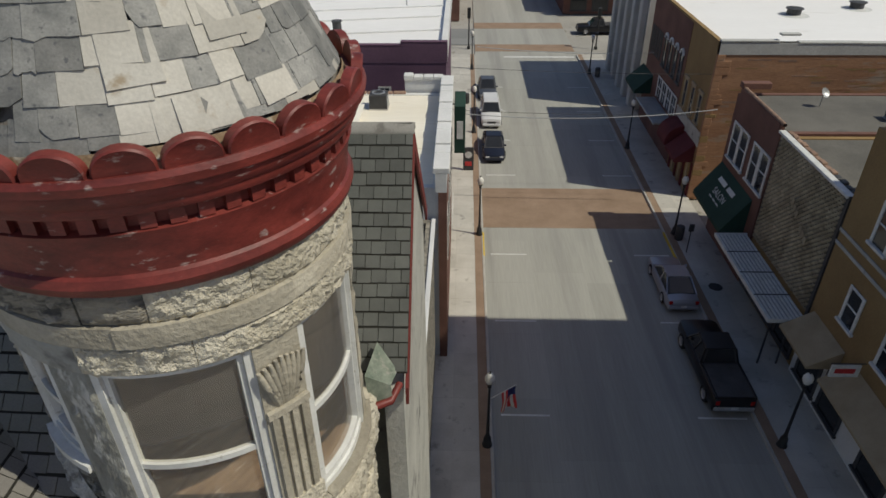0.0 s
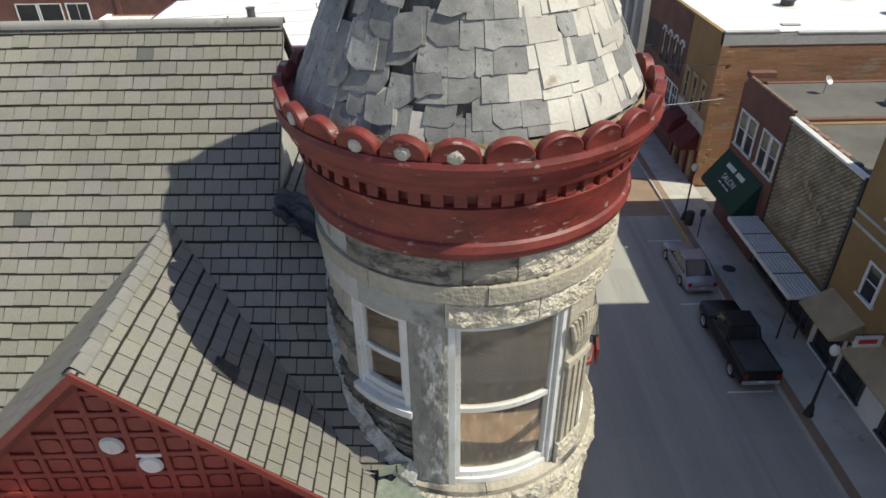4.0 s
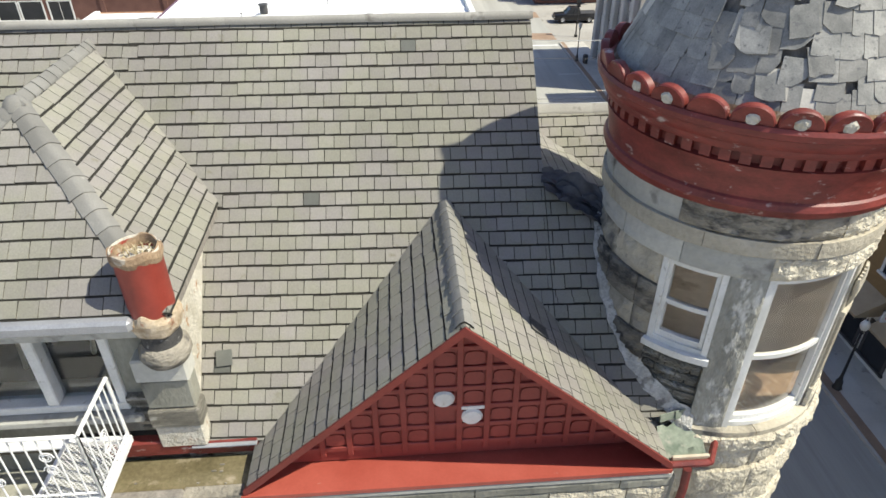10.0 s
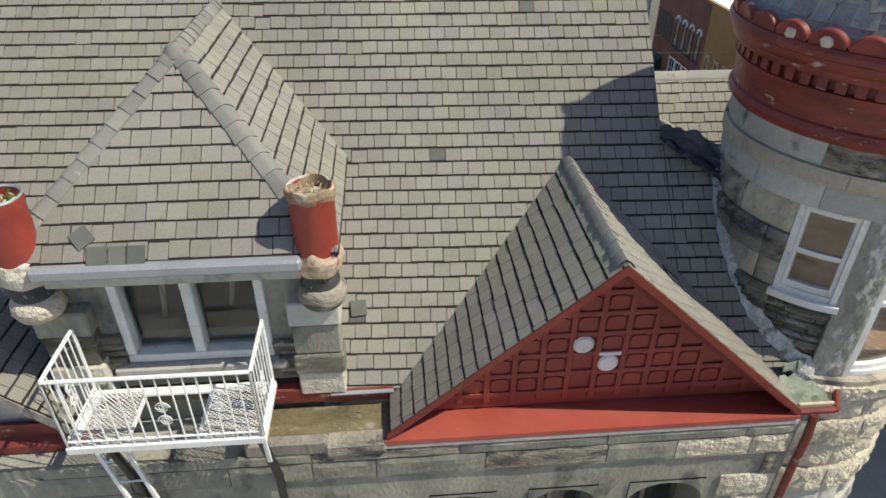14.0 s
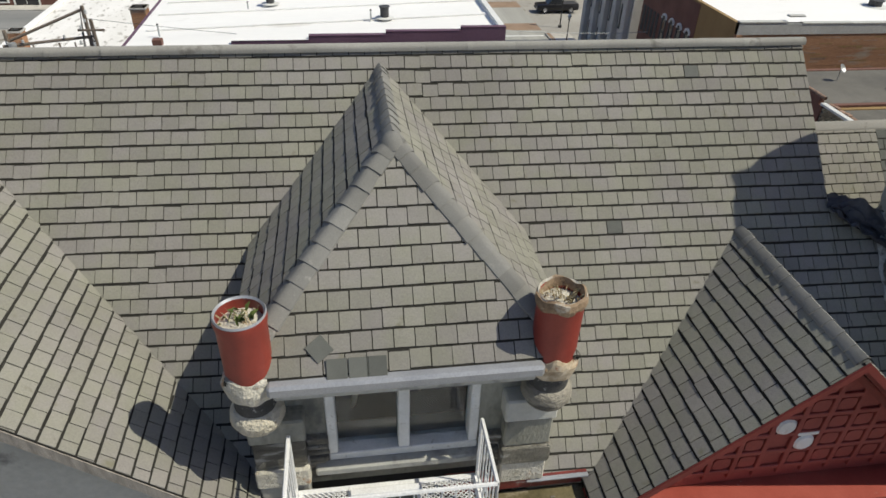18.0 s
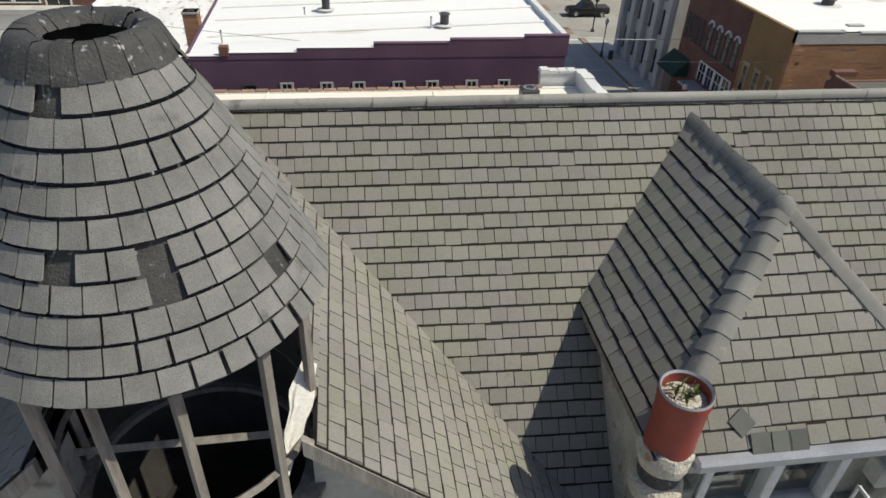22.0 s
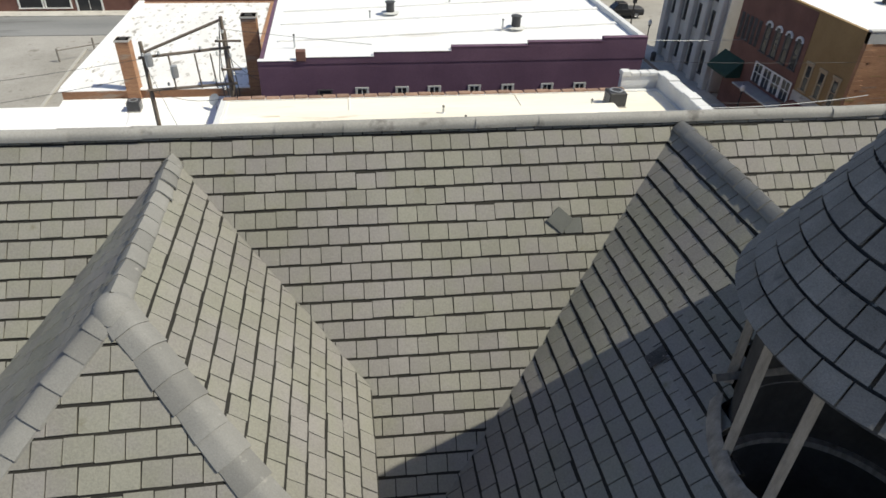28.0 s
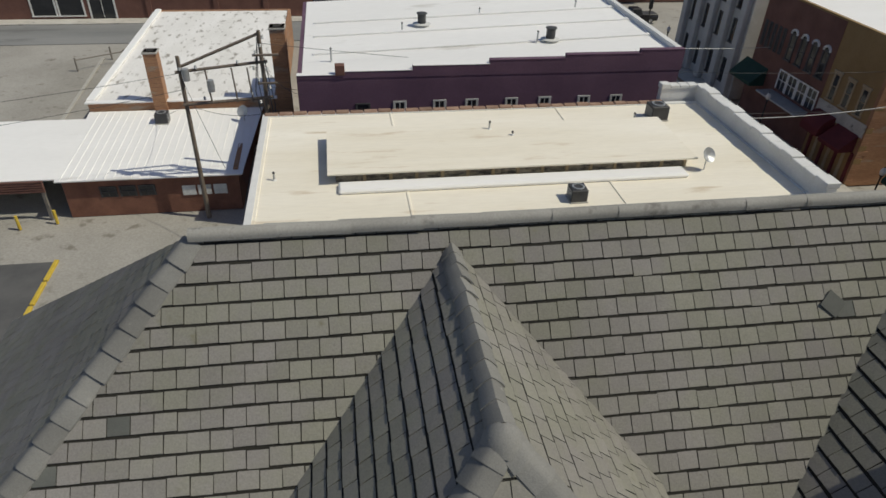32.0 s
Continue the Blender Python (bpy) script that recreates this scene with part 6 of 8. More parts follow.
def opening(t, plane, at, a0, a1, z0, z1, frame, bars=1, arch=False, sill=True, depth=0.10, cross=True, head=None, arch_mat=None):
    """A window on a wall plane ("x": facing -x, "y": facing -y): frame, sill, panes and glazing bars."""
    def p(a, d, z):
        return (at - d, a, z) if plane == "x" else (a, at - d, z)

    def bx(name, b0, b1, c0, c1, d0, d1, mat, parent):
        q0, q1 = p(b0, d1, c0), p(b1, d0, c1)
        lo = [min(u, v) for u, v in zip(q0, q1)]
        hi = [max(u, v) for u, v in zip(q0, q1)]
        ob = part(name, Build().soft(lo, hi, 0.012), mat, parent)
        return ob

    w = fit(part("window", Build().box(*[[f(u, v) for u, v in zip(p(a0, 0.02, z0), p(a1, -0.02, z1))] for f in (min, max)]), DARK_GLASS, t, "sash window"), t)
    f = 0.09 * (z1 - z0) ** 0.5
    for nm, q in (("jamb", (a0 - f * 0.4, a0 + f, z0, z1)), ("jamb", (a1 - f, a1 + f * 0.4, z0, z1)), ("head", (a0 + f, a1 - f, z1 - f, z1)), ("rail", (a0 + f, a1 - f, 0.5 * (z0 + z1) - 0.03, 0.5 * (z0 + z1) + 0.03))):
        if nm == "rail" and not cross:
            continue
        bx(nm, *q, 0.0, 0.06, frame, w)
    for i in range(1, bars):
        a = a0 + (a1 - a0) * i / bars
        bx("glazing_bar", a - 0.03, a + 0.03, z0 + f, z1 - f, 0.0, 0.05, frame, w)
    if sill:
        bx("sill", a0 - 0.12, a1 + 0.12, z0 - 0.12, z0, 0.0, 0.14, frame, w)
    if head:
        bx("lintel", a0 - 0.12, a1 + 0.12, z1 + 0.01, z1 + 0.2, 0.0, 0.10, head, w)
    if arch:
        m, r = 0.5 * (a0 + a1), 0.5 * (a1 - a0)
        pts = [p(m + r * math.cos(math.pi * q / 12), 0.05, z1 - 0.05 + r * 0.9 * math.sin(math.pi * q / 12)) for q in range(13)]
        part("arch_pane", Build().add([p(m, 0.03, z1 - 0.05)] + [p(m + r * math.cos(math.pi * q / 12), 0.03, z1 - 0.05 + r * 0.9 * math.sin(math.pi * q / 12)) for q in range(13)], [[0, q + 1, q + 2] if plane == "x" else [0, q + 2, q + 1] for q in range(12)]), DARK_GLASS, w)
        part("arch_frame", Build().tube(pts, 0.10 if arch_mat else 0.045, 6), arch_mat or frame, w)
    return w


# cream-roofed shop across the alley, with its roof gear
shop = block("cream_roofed_shop", "long shop building with a cream flat roof and white parapet", -25.3, -0.45, 24.6, 36.3, 9.46, WHITE_BRICK, TAN_ROOF, 0.06)
for y in range(14):
    y0 = 24.45 + y * 0.88
    fit(part("coping_block", Build().soft((-0.72, y0, 10.16), (-0.02, y0 + 0.84, 10.36 + 0.07 * (y % 3 == 0)), 0.03), WHITE_BRICK, shop), shop)
fit(part("street_parapet", Build().box((-0.62, 24.45, 9.3), (-0.14, 36.9, 10.16)), WHITE_BRICK, shop, "white-painted brick parapet"), shop)
for x in range(4):
    fit(part("coping_block", Build().soft((-2.85 + x * 0.56, 36.45, 10.16), (-2.32 + x * 0.56, 36.98, 10.36 + 0.08 * (x == 0)), 0.03), WHITE_BRICK, shop), shop)
fit(part("side_parapet", Build().box((-2.8, 36.52, 9.3), (-0.6, 36.92, 10.16)), WHITE_BRICK, shop), shop)
fit(part("street_wall", Build().box((-0.5, 24.45, 0), (-0.14, 36.9, 9.3)), BRICK_RED, shop), shop)
for y0 in (25.2, 28.3, 31.4, 34.2):
    opening(shop, "x", -0.1, y0, y0 + 1.2, 5.6, 7.8, WHITE, sill=True)
for x in range(30):
    fit(part("back_coping", Build().soft((-25.2 + x * 0.75, 36.05, 9.38), (-24.5 + x * 0.75, 36.38, 9.53 + 0.02 * (x % 3)), 0.03), TILE, shop, "brown clay coping"), shop)
for x, w in ((-25.1, 0.25), (-18.6, 0.12), (-9.3, 0.12)):
    fit(part("membrane_seam", Build().soft((x, 24.9, 9.39), (x + w, 36.0, 9.44), 0.02), TAN_ROOF, shop), shop)
mon = thing("roof_monitor", "long low roof monitor with a clerestory of small panes", "roof monitor", (-13.3, 30.0, 9.4))
fit(part("monitor_roof", Build().prism([(-21.95, 28.25, 9.88), (-4.65, 28.25, 9.88), (-4.65, 32.9, 9.98), (-21.95, 32.9, 9.98)], (0, 0, 0.07)), TAN_ROOF, mon), mon)
fit(part("monitor_wall", Build().box((-21.6, 28.55, 9.38), (-5.0, 32.6, 9.86)), STONE_DARK, mon), mon)
for i in range(14):
    x = -21.4 + i * 1.17
    fit(part("monitor_pane", Build().box((x, 28.51, 9.46), (x + 0.98, 28.55, 9.82)), STONE_DARK, mon), mon)
    fit(part("monitor_post", Build().soft((x + 1.0, 28.46, 9.42), (x + 1.14, 28.56, 9.86), 0.01), TAN_CANVAS, mon), mon)
fit(part("monitor_kerb", Build().soft((-21.5, 27.35, 9.38), (-5.4, 28.2, 9.62), 0.08), WHITE_ROOF, mon), mon)


def roof_unit(x, y, z, s, label, mat=DARK_METAL):
    t = thing("air_conditioner", label, "air conditioner", (x, y, z), "rooftop units")
    part("cabinet", Build().soft((-s / 2, -s / 2, 0.05), (s / 2, s / 2, s * 0.85), 0.03), mat, t)
    part("fan_ring", Build().lathe([(s * 0.28, s * 0.85), (s * 0.38, s * 0.86), (s * 0.38, s * 0.90), (s * 0.28, s * 0.90)], Vector((0, 0, 0)), 20), STEEL, t)
    for i in range(5):
        part("louvre", Build().box((-s / 2 - 0.012, -s * 0.4, 0.12 + i * s * 0.13), (s / 2 + 0.012, s * 0.4, 0.15 + i * s * 0.13)), STEEL, t)
    part("base", Build().box((-s * 0.55, -s * 0.55, 0), (s * 0.55, s * 0.55, 0.05)), KERB, t)
    return t


def dish(x, y, z, turn, r=0.36):
    t = thing("satellite_dish", "grey satellite dish on a short mast", "satellite dish", (x, y, z), "satellite dishes")
    part("mast", Build().tube([(0, 0, 0), (0, 0, 0.7)], 0.03, 8), STEEL, t)
    ob = part("reflector", Build().lathe([(0.0, 0.0), (r * 0.5, 0.025), (r, 0.11), (r, 0.125), (r * 0.5, 0.04), (0.0, 0.015)], Vector((0, 0, 0)), 24), STEEL, t, "", 40)
    ob.matrix_local = Matrix.Translation((0, 0, 0.75)) @ pose(0, 0, 0, 55, 0, turn)
    part("feed_arm", Build().tube([(0, 0, 0.6), (0.28 * math.sin(radians(-turn)), -0.35, 0.72)], 0.014, 6), STEEL, t)
    return t


roof_unit(-11.3, 26.0, 9.40, 0.72, "grey condenser unit on the cream roof")
roof_unit(-4.05, 34.2, 9.40, 0.95, "dark condenser unit near the white parapet")
dish(-4.3, 28.1, 9.40, 20)
dish(-28.4, 50.3, 3.15, -30, 0.45)
dish(20.2, 35.2, 9.17, 30, 0.28)
roof_unit(23.2, 33.2, 9.17, 0.8, "small dark condenser unit on the gravel roof")
roof_unit(-34.3, 50.6, 3.15, 0.9, "grey condenser unit on the metal roof", DARK_METAL)


def vent(x, y, z, h, label, r=0.05, cap=True):
    t = thing("roof_vent", label, "vent pipe", (x, y, z), "roof vents")
    part("pipe", Build().tube([(0, 0, 0), (0, 0, h)], r, 10), DARK_METAL if r > 0.2 else STEEL, t, "", 50)
    if cap:
        part("cap", Build().lathe([(0.0, h + 0.04), (r * 1.25, h), (r * 1.25, h - 0.06), (0.0, h - 0.05)], Vector((0, 0, 0)), 12), DARK_METAL, t)
    part("flashing", Build().lathe([(r, 0.06), (r * 2.2, 0.0)], Vector((0, 0, 0)), 12), WHITE, t)
    return t


for q in ((-5.6, 33.6, 9.4, 0.6), (-13.9, 32.2, 10.03, 0.4), (-24.3, 29.0, 9.4, 0.4), (-12.9, 31.4, 10.02, 0.2)):
    vent(*q, "small vent pipe in the roof membrane")

# low shop between the alley and the stone building
low = block("low_flat_shop", "low shop with a dark roof and white coping beside the pavement", -20.0, -0.72, 11.0, 24.4, 8.0, STONE_DARK, GREY_ROOF, 0.4)
fit(part("white_coping", Build().soft((-0.80, 10.9, 7.95), (-0.62, 24.4, 8.08), 0.02), WHITE_BRICK, low, "white-painted coping"), low)

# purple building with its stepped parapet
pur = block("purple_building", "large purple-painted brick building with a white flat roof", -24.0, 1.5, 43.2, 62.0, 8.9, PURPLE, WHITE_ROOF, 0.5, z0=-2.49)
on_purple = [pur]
fit(part("white_roof", Build().prism([(-23.7, 43.5, 8.95), (1.3, 43.5, 9.95), (1.3, 61.8, 9.95), (-23.7, 61.8, 8.95)], (0, 0, -0.1)), WHITE_ROOF, pur, "white roof falling to the back"), pur)
for x0, x1, z in ((-1.5, 1.6, 10.30), (-6.6, -1.5, 10.08), (-11.7, -6.6, 9.85), (-16.7, -11.7, 9.60), (-21.5, -16.7, 9.32), (-24.0, -21.5, 9.12)):
    fit(part("parapet_step", Build().box((x0, 43.17, 8.9), (x1 - 0.003, 43.5, z)), PURPLE, pur), pur)
    fit(part("parapet_cap", Build().soft((x0, 43.14, z), (x1 - 0.003, 43.56, z + 0.05), 0.015), PURPLE if z > 9.7 else WHITE_ROOF, pur), pur)
fit(part("street_parapet", Build().box((1.2, 43.5, 8.9), (1.6, 62.0, 10.30)), WHITE_BRICK, pur), pur)
fit(part("corner_stub", Build().soft((-21.6, 43.1, 9.1), (-21.0, 43.6, 9.75), 0.03), BRICK_RED, pur), pur)
for x in (-17.55, -14.92, -12.76, -10.05, -7.76, -5.0, -2.7):
    opening(pur, "y", 43.2, x - 0.40, x + 0.40, 5.7, 7.30, GREY_STONE, bars=2, cross=True)
opening(pur, "y", 43.2, -20.4, -19.5, 6.1, 7.2, DARK_METAL, cross=False)
for i, y in enumerate((47.5, 51.5, 55.0)):
    fit(part("roof_seam", Build().prism([(-23.0, y, 9.0), (1.0, y, 9.96), (1.0, y + 0.35, 9.96), (-23.0, y + 0.35, 9.0)], (0, 0, 0.10)), WHITE_ROOF, pur, "raised seam in the white roof"), pur)
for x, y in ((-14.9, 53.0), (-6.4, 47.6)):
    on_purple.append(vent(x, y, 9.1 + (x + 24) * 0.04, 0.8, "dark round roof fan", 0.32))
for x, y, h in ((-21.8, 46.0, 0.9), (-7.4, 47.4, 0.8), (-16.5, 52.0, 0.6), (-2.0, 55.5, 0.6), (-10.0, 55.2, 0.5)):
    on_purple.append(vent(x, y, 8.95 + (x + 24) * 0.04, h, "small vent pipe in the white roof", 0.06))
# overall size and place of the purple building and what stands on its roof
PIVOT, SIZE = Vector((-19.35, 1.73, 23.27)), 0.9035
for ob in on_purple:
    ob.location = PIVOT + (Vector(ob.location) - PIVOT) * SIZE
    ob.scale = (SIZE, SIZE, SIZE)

# low brick shop and metal-roofed workshop behind
brk = block("brick_shop", "low red brick building with a patched white roof", -40.0, -26.0, 52.8, 79.0, 3.9, BRICK_ORANGE, PATCHED_ROOF, 0.08)
fit(part("roof_edge", Build().soft((-40.2, 52.7, 3.85), (-25.9, 53.2, 3.97), 0.03), WHITE_ROOF, brk), brk)
fit(part("roof_edge", Build().soft((-40.2, 53.2, 3.85), (-39.6, 79.0, 4.05), 0.03), WHITE_ROOF, brk), brk)


def stack(x, y, z0, z1, w, label):
    t = thing("brick_chimney", label, "chimney", (x, y, z0), "brick chimneys")
    k = int((z1 - z0) / 0.075)
    part("core", Build().box((-w / 2 + 0.02, -w / 2 + 0.02, 0), (w / 2 - 0.02, w / 2 - 0.02, z1 - z0 - 0.02)), BRICK_RED, t)
    for i in range(0, k, 4):
        part("brick_course", Build().soft((-w / 2, -w / 2, i * 0.075 + 0.01), (w / 2, w / 2, min(i * 0.075 + 0.29, z1 - z0)), 0.012), BRICK_ORANGE, t)
    part("cap", Build().soft((-w / 2 - 0.06, -w / 2 - 0.06, z1 - z0 - 0.14), (w / 2 + 0.06, w / 2 + 0.06, z1 - z0), 0.02), KERB, t)
    # flat near-black lid in place of the shaded flue opening
    part("flue", Build().box((-w * 0.25, -w * 0.25, z1 - z0), (w * 0.25, w * 0.25, z1 - z0 + 0.02)), DARK_IN, t)


stack(-34.75, 53.0, 3.0, 7.75, 0.95, "tall orange brick chimney")
stack(-25.45, 52.6, 0.0, 9.5, 1.1, "tall orange brick chimney beside the purple wall")
BRICK_SHED = material("worn_red_brick", (0.17, 0.075, 0.05), (0.27, 0.125, 0.08), 0.8, 18, 0.9, 0.4, 0.01, grain=0.35)
shed = thing("metal_roofed_workshop", "brick workshop under a white ribbed metal roof", "building", (-34, 47, 0))
fit(part("front_wall", Build().box((-39.2, 42.7, 0), (-28.2, 43.0, 2.75)), BRICK_SHED, shed), shed)
fit(part("end_wall", Build().box((-28.5, 43.0, 0), (-28.2, 52.8, 3.0)), BRICK_ORANGE, shed), shed)
fit(part("metal_roof", Build().prism([(-39.5, 42.4, 2.82), (-27.9, 42.4, 2.82), (-27.2, 52.7, 3.25), (-40.0, 52.7, 3.25)], (0, 0, -0.08)), WHITE_ROOF, shed, "white metal roof sheet"), shed)
fit(part("side_roof", Build().prism([(-60.0, 43.0, 2.70), (-39.55, 43.0, 2.70), (-40.05, 52.0, 3.0), (-60.0, 52.0, 3.0)], (0, 0, -0.08)), WHITE_ROOF, shed), shed)
for i in range(22):
    x = -39.2 + i * 0.54
    fit(part("roof_rib", Build().soft((-0.03, 0, 0), (0.03, 10.3, 0.028), 0.01, Matrix.Translation((x, 42.4, 2.82)) @ pose(0, 0, 0, 2.4, 0, 0)), WHITE_ROOF, shed), shed)
for x0, x1 in ((-37.0, -36.0), (-35.8, -34.8), (-34.6, -33.6)):
    opening(shed, "y", 42.7, x0, x1, 1.4, 2.2, DARK_METAL, bars=2, sill=False)
for x in (-31.9, -30.9, -29.9):
    fit(part("wall_poster", Build().box((x, 42.64, 1.3), (x + 0.85, 42.69, 2.0)), WHITE, shed), shed)
for i in range(5):
    fit(part("bay_louvre", Build().soft((-52.0, 42.45, 2.05 + i * 0.17), (-40.2, 42.62, 2.19 + i * 0.17), 0.03), BRICK_RED, shed, "brown louvred band over an open bay"), shed)
for x in (-51.6, -46.0, -40.4):
    fit(part("bay_post", Build().soft((x - 0.1, 42.5, 0), (x + 0.1, 42.7, 2.1), 0.02), TIMBER, shed), shed)
for x, y in ((-42.0, 41.5), (-39.9, 42.0)):
    fit(part("yellow_bollard", Build().tube([(x, y, 0), (x, y, 1.0)], 0.1, 10), YELLOW, shed), shed)
# near-black sheet paints the shade inside the open bay
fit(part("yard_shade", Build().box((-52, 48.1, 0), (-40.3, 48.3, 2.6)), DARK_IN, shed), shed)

# power poles behind
POLE_WOOD = material("creosoted_pole", (0.13, 0.10, 0.075), (0.24, 0.20, 0.16), 3, 30, 0.9, 0.4, stretch=(3, 3, 0.4))
frame_p = thing("power_pole_frame", "wooden power pole frame with crossbars and transformers", "power pole", (-28.0, 41.8, 0))
for x, y, h in ((-30.35, 41.8, 10.9), (-25.62, 41.8, 12.3), (-25.75, 43.0, 11.2)):
    fit(part("pole", Build().tube([(x, y, 0), (x - 0.1 + 0.1, y, h)], [0.16, 0.11], 10), POLE_WOOD, frame_p, "", 50), frame_p)
for p, q in (((-30.6, 41.65, 10.0), (-25.3, 41.65, 10.55)), ((-30.5, 41.65, 8.0), (-25.2, 41.65, 8.35)), ((-30.4, 41.95, 10.2), (-25.6, 41.95, 12.1))):
    fit(part("crossbar", Build().tube([p, q], 0.09, 6), POLE_WOOD, frame_p), frame_p)
for x, z in ((-30.0, 9.9), (-28.7, 9.2)):
    fit(part("transformer", Build().lathe([(0.0, z - 0.35), (0.2, z - 0.35), (0.22, z), (0.2, z + 0.35), (0.0, z + 0.38)], Vector((x, 41.5, 0)), 14), STEEL, frame_p, "grey can transformer", 40), frame_p)
for x, z in ((-30.3, 10.1), (-29.4, 10.2), (-27.0, 10.45), (-25.9, 10.6), (-26.4, 8.5), (-29.2, 8.3), (-25.6, 11.4)):
    fit(part("insulator", Build().lathe([(0.05, z), (0.09, z + 0.05), (0.05, z + 0.1), (0.09, z + 0.15), (0.04, z + 0.2)], Vector((x, 41.6, 0)), 8), STEEL, frame_p), frame_p)
for x in (-28.9, -27.4, -26.5):
    fit(part("hanger", Build().tube([(x, 41.6, 10.2), (x + 0.1, 41.6, 8.1)], 0.05, 6), POLE_WOOD, frame_p), frame_p)


for x, z in ((-25.4, 11.9), (-25.9, 11.0), (-25.35, 10.0), (-25.9, 9.4), (-25.3, 8.9), (-26.1, 10.1), (-25.95, 8.0)):
    fit(part("insulator", Build().lathe([(0.05, z), (0.10, z + 0.06), (0.05, z + 0.12), (0.10, z + 0.18), (0.04, z + 0.24)], Vector((x, 41.5, 0)), 8), STEEL, frame_p), frame_p)
for z0, z1, dx in ((11.5, 6.0, -0.35), (10.8, 5.0, 0.3), (9.8, 4.2, 0.22), (12.0, 7.0, -0.22)):
    fit(part("drop_cable", Build().tube([(-25.6 + dx * 0.5, 41.55, z0), (-25.6 + dx * 1.6, 41.5, 0.5 * (z0 + z1)), (-25.6 + dx * 0.7, 41.6, z1)], 0.03, 5), DARK_METAL, frame_p), frame_p)
for z, w in ((10.9, 1.0), (9.2, 0.8)):
    fit(part("short_arm", Build().soft((-25.6 - w / 2, 41.45, z), (-25.6 + w, 41.57, z + 0.12), 0.01), POLE_WOOD, frame_p), frame_p)
fit(part("diagonal_brace", Build().tube([(-25.2, 41.6, 6.2), (-24.6, 41.9, 3.2)], 0.10, 6), WHITE, frame_p), frame_p)


def wire(p, q, sag, label, r=0.014):
    p, q = Vector(p), Vector(q)
    pts = [p + (q - p) * (i / 24) - Vector((0, 0, sag * 4 * (i / 24) * (1 - i / 24))) for i in range(25)]
    return tagged(part("overhead_cable", Build().tube(pts, r, 5), STEEL if r > 0.02 else DARK_METAL), label, "cable", "overhead cables")


for p, q, s in (((-25.6, 41.7, 11.6), (16.4, 41.6, 8.9), 0.7), ((-25.6, 41.7, 9.0), (16.4, 40.5, 6.6), 0.9), ((-30.3, 41.8, 9.9), (-70, 36, 8.5), 0.8), ((-30.3, 41.8, 8.9), (-70, 34, 7.5), 1.0), ((-30.3, 41.8, 8.2), (-34.2, 50.4, 3.9), 0.3), ((-30.3, 41.7, 9.6), (-29.0, 43.0, 3.0), 0.1), ((-30.3, 41.7, 8.0), (-24.5, 37.0, 9.4), 0.5), ((-25.6, 41.7, 10.2), (-23.4, 39.1, 9.4), 0.3)):
    wire(p, q, s, "thin overhead cable strung between pole and buildings")
wire((1.7, 56.0, 6.6), (16.45, 55.0, 6.4), 0.25, "thin pale cable hung across the street", 0.03)
wire((0.2, 40.2, 6.75), (16.45, 39.6, 7.3), 0.45, "thin pale cable hung across the street", 0.03)

# far side street and store
far = block("far_brick_store", "brown brick store across the far street", -95.0, -24.0, 90.2, 110.0, 5.0, BRICK_RED, WHITE_ROOF, 0.4)
for x0, x1 in ((-57.2, -54.4), (-54.2, -51.2)):
    opening(far, "y", 90.2, x0, x1, 0.5, 2.9, WHITE, bars=1, cross=False)
opening(far, "y", 90.2, -50.6, -47.6, 0.1, 2.9, WHITE, bars=2, cross=False, sill=False)
for x in (-44, -36, -30, -64, -70):
    fit(part("brick_pier", Build().soft((x, 90.05, 0), (x + 0.6, 90.25, 5.0), 0.02), BRICK_RED, far), far)
tagged(part("pavement_far", Build().box((-300, 88.05, -0.1), (-24, 90.2, 0.1)), PAVING), "pale pavement across the far street", "pavement", kind="structure")
lot = tagged(part("gravel_lot", Build().box((-80, 53.0, -0.12), (-40.4, 80.4, -0.06)), LOT), "cracked and weedy parking lot", "ground", kind="structure")
part("lot_kerb", Build().soft((-0.15, 0, 0), (0.15, 21, 0.12), 0.02, Matrix.Translation((-44.5, 54.5, -0.06)) @ pose(0, 0, 0, 0, 0, 3)), KERB, lot)
for x, y in ((-44.6, 75.0), (-47.0, 71.5), (-43.0, 74.0)):
    part("lot_post", Build().tube([(x, y, 0), (x, y, 1.3)], 0.09, 8), TIMBER, lot)
part("lot_bar", Build().tube([(-47.0, 71.5, 1.1), (-43.0, 74.0, 1.1)], 0.06, 6), TIMBER, lot)
tagged(part("alley", Build().box((-60, 10.8, -0.12), (-25.5, 52.0, -0.04)), LOT), "stained concrete alley behind the shops", "ground", kind="structure")
for i in range(9):
    part("yellow_kerb", Build().soft((-38.75, 18.0 + i * 2.2, -0.08), (-38.5, 20.05 + i * 2.2, 0.10), 0.03), YELLOW, lot, "worn yellow kerb stone")
tagged(part("asphalt_yard", Build().box((-75, 10.9, -0.11), (-38.8, 37.6, -0.03)), ASPHALT), "dark asphalt yard beside the alley", "ground", kind="structure")
for i in range(4):
    part("yard_line", Build().box((-47.5, 20 + i * 4.2, -0.03), (-40.0, 20.1 + i * 4.2, -0.026)), LINE, lot)

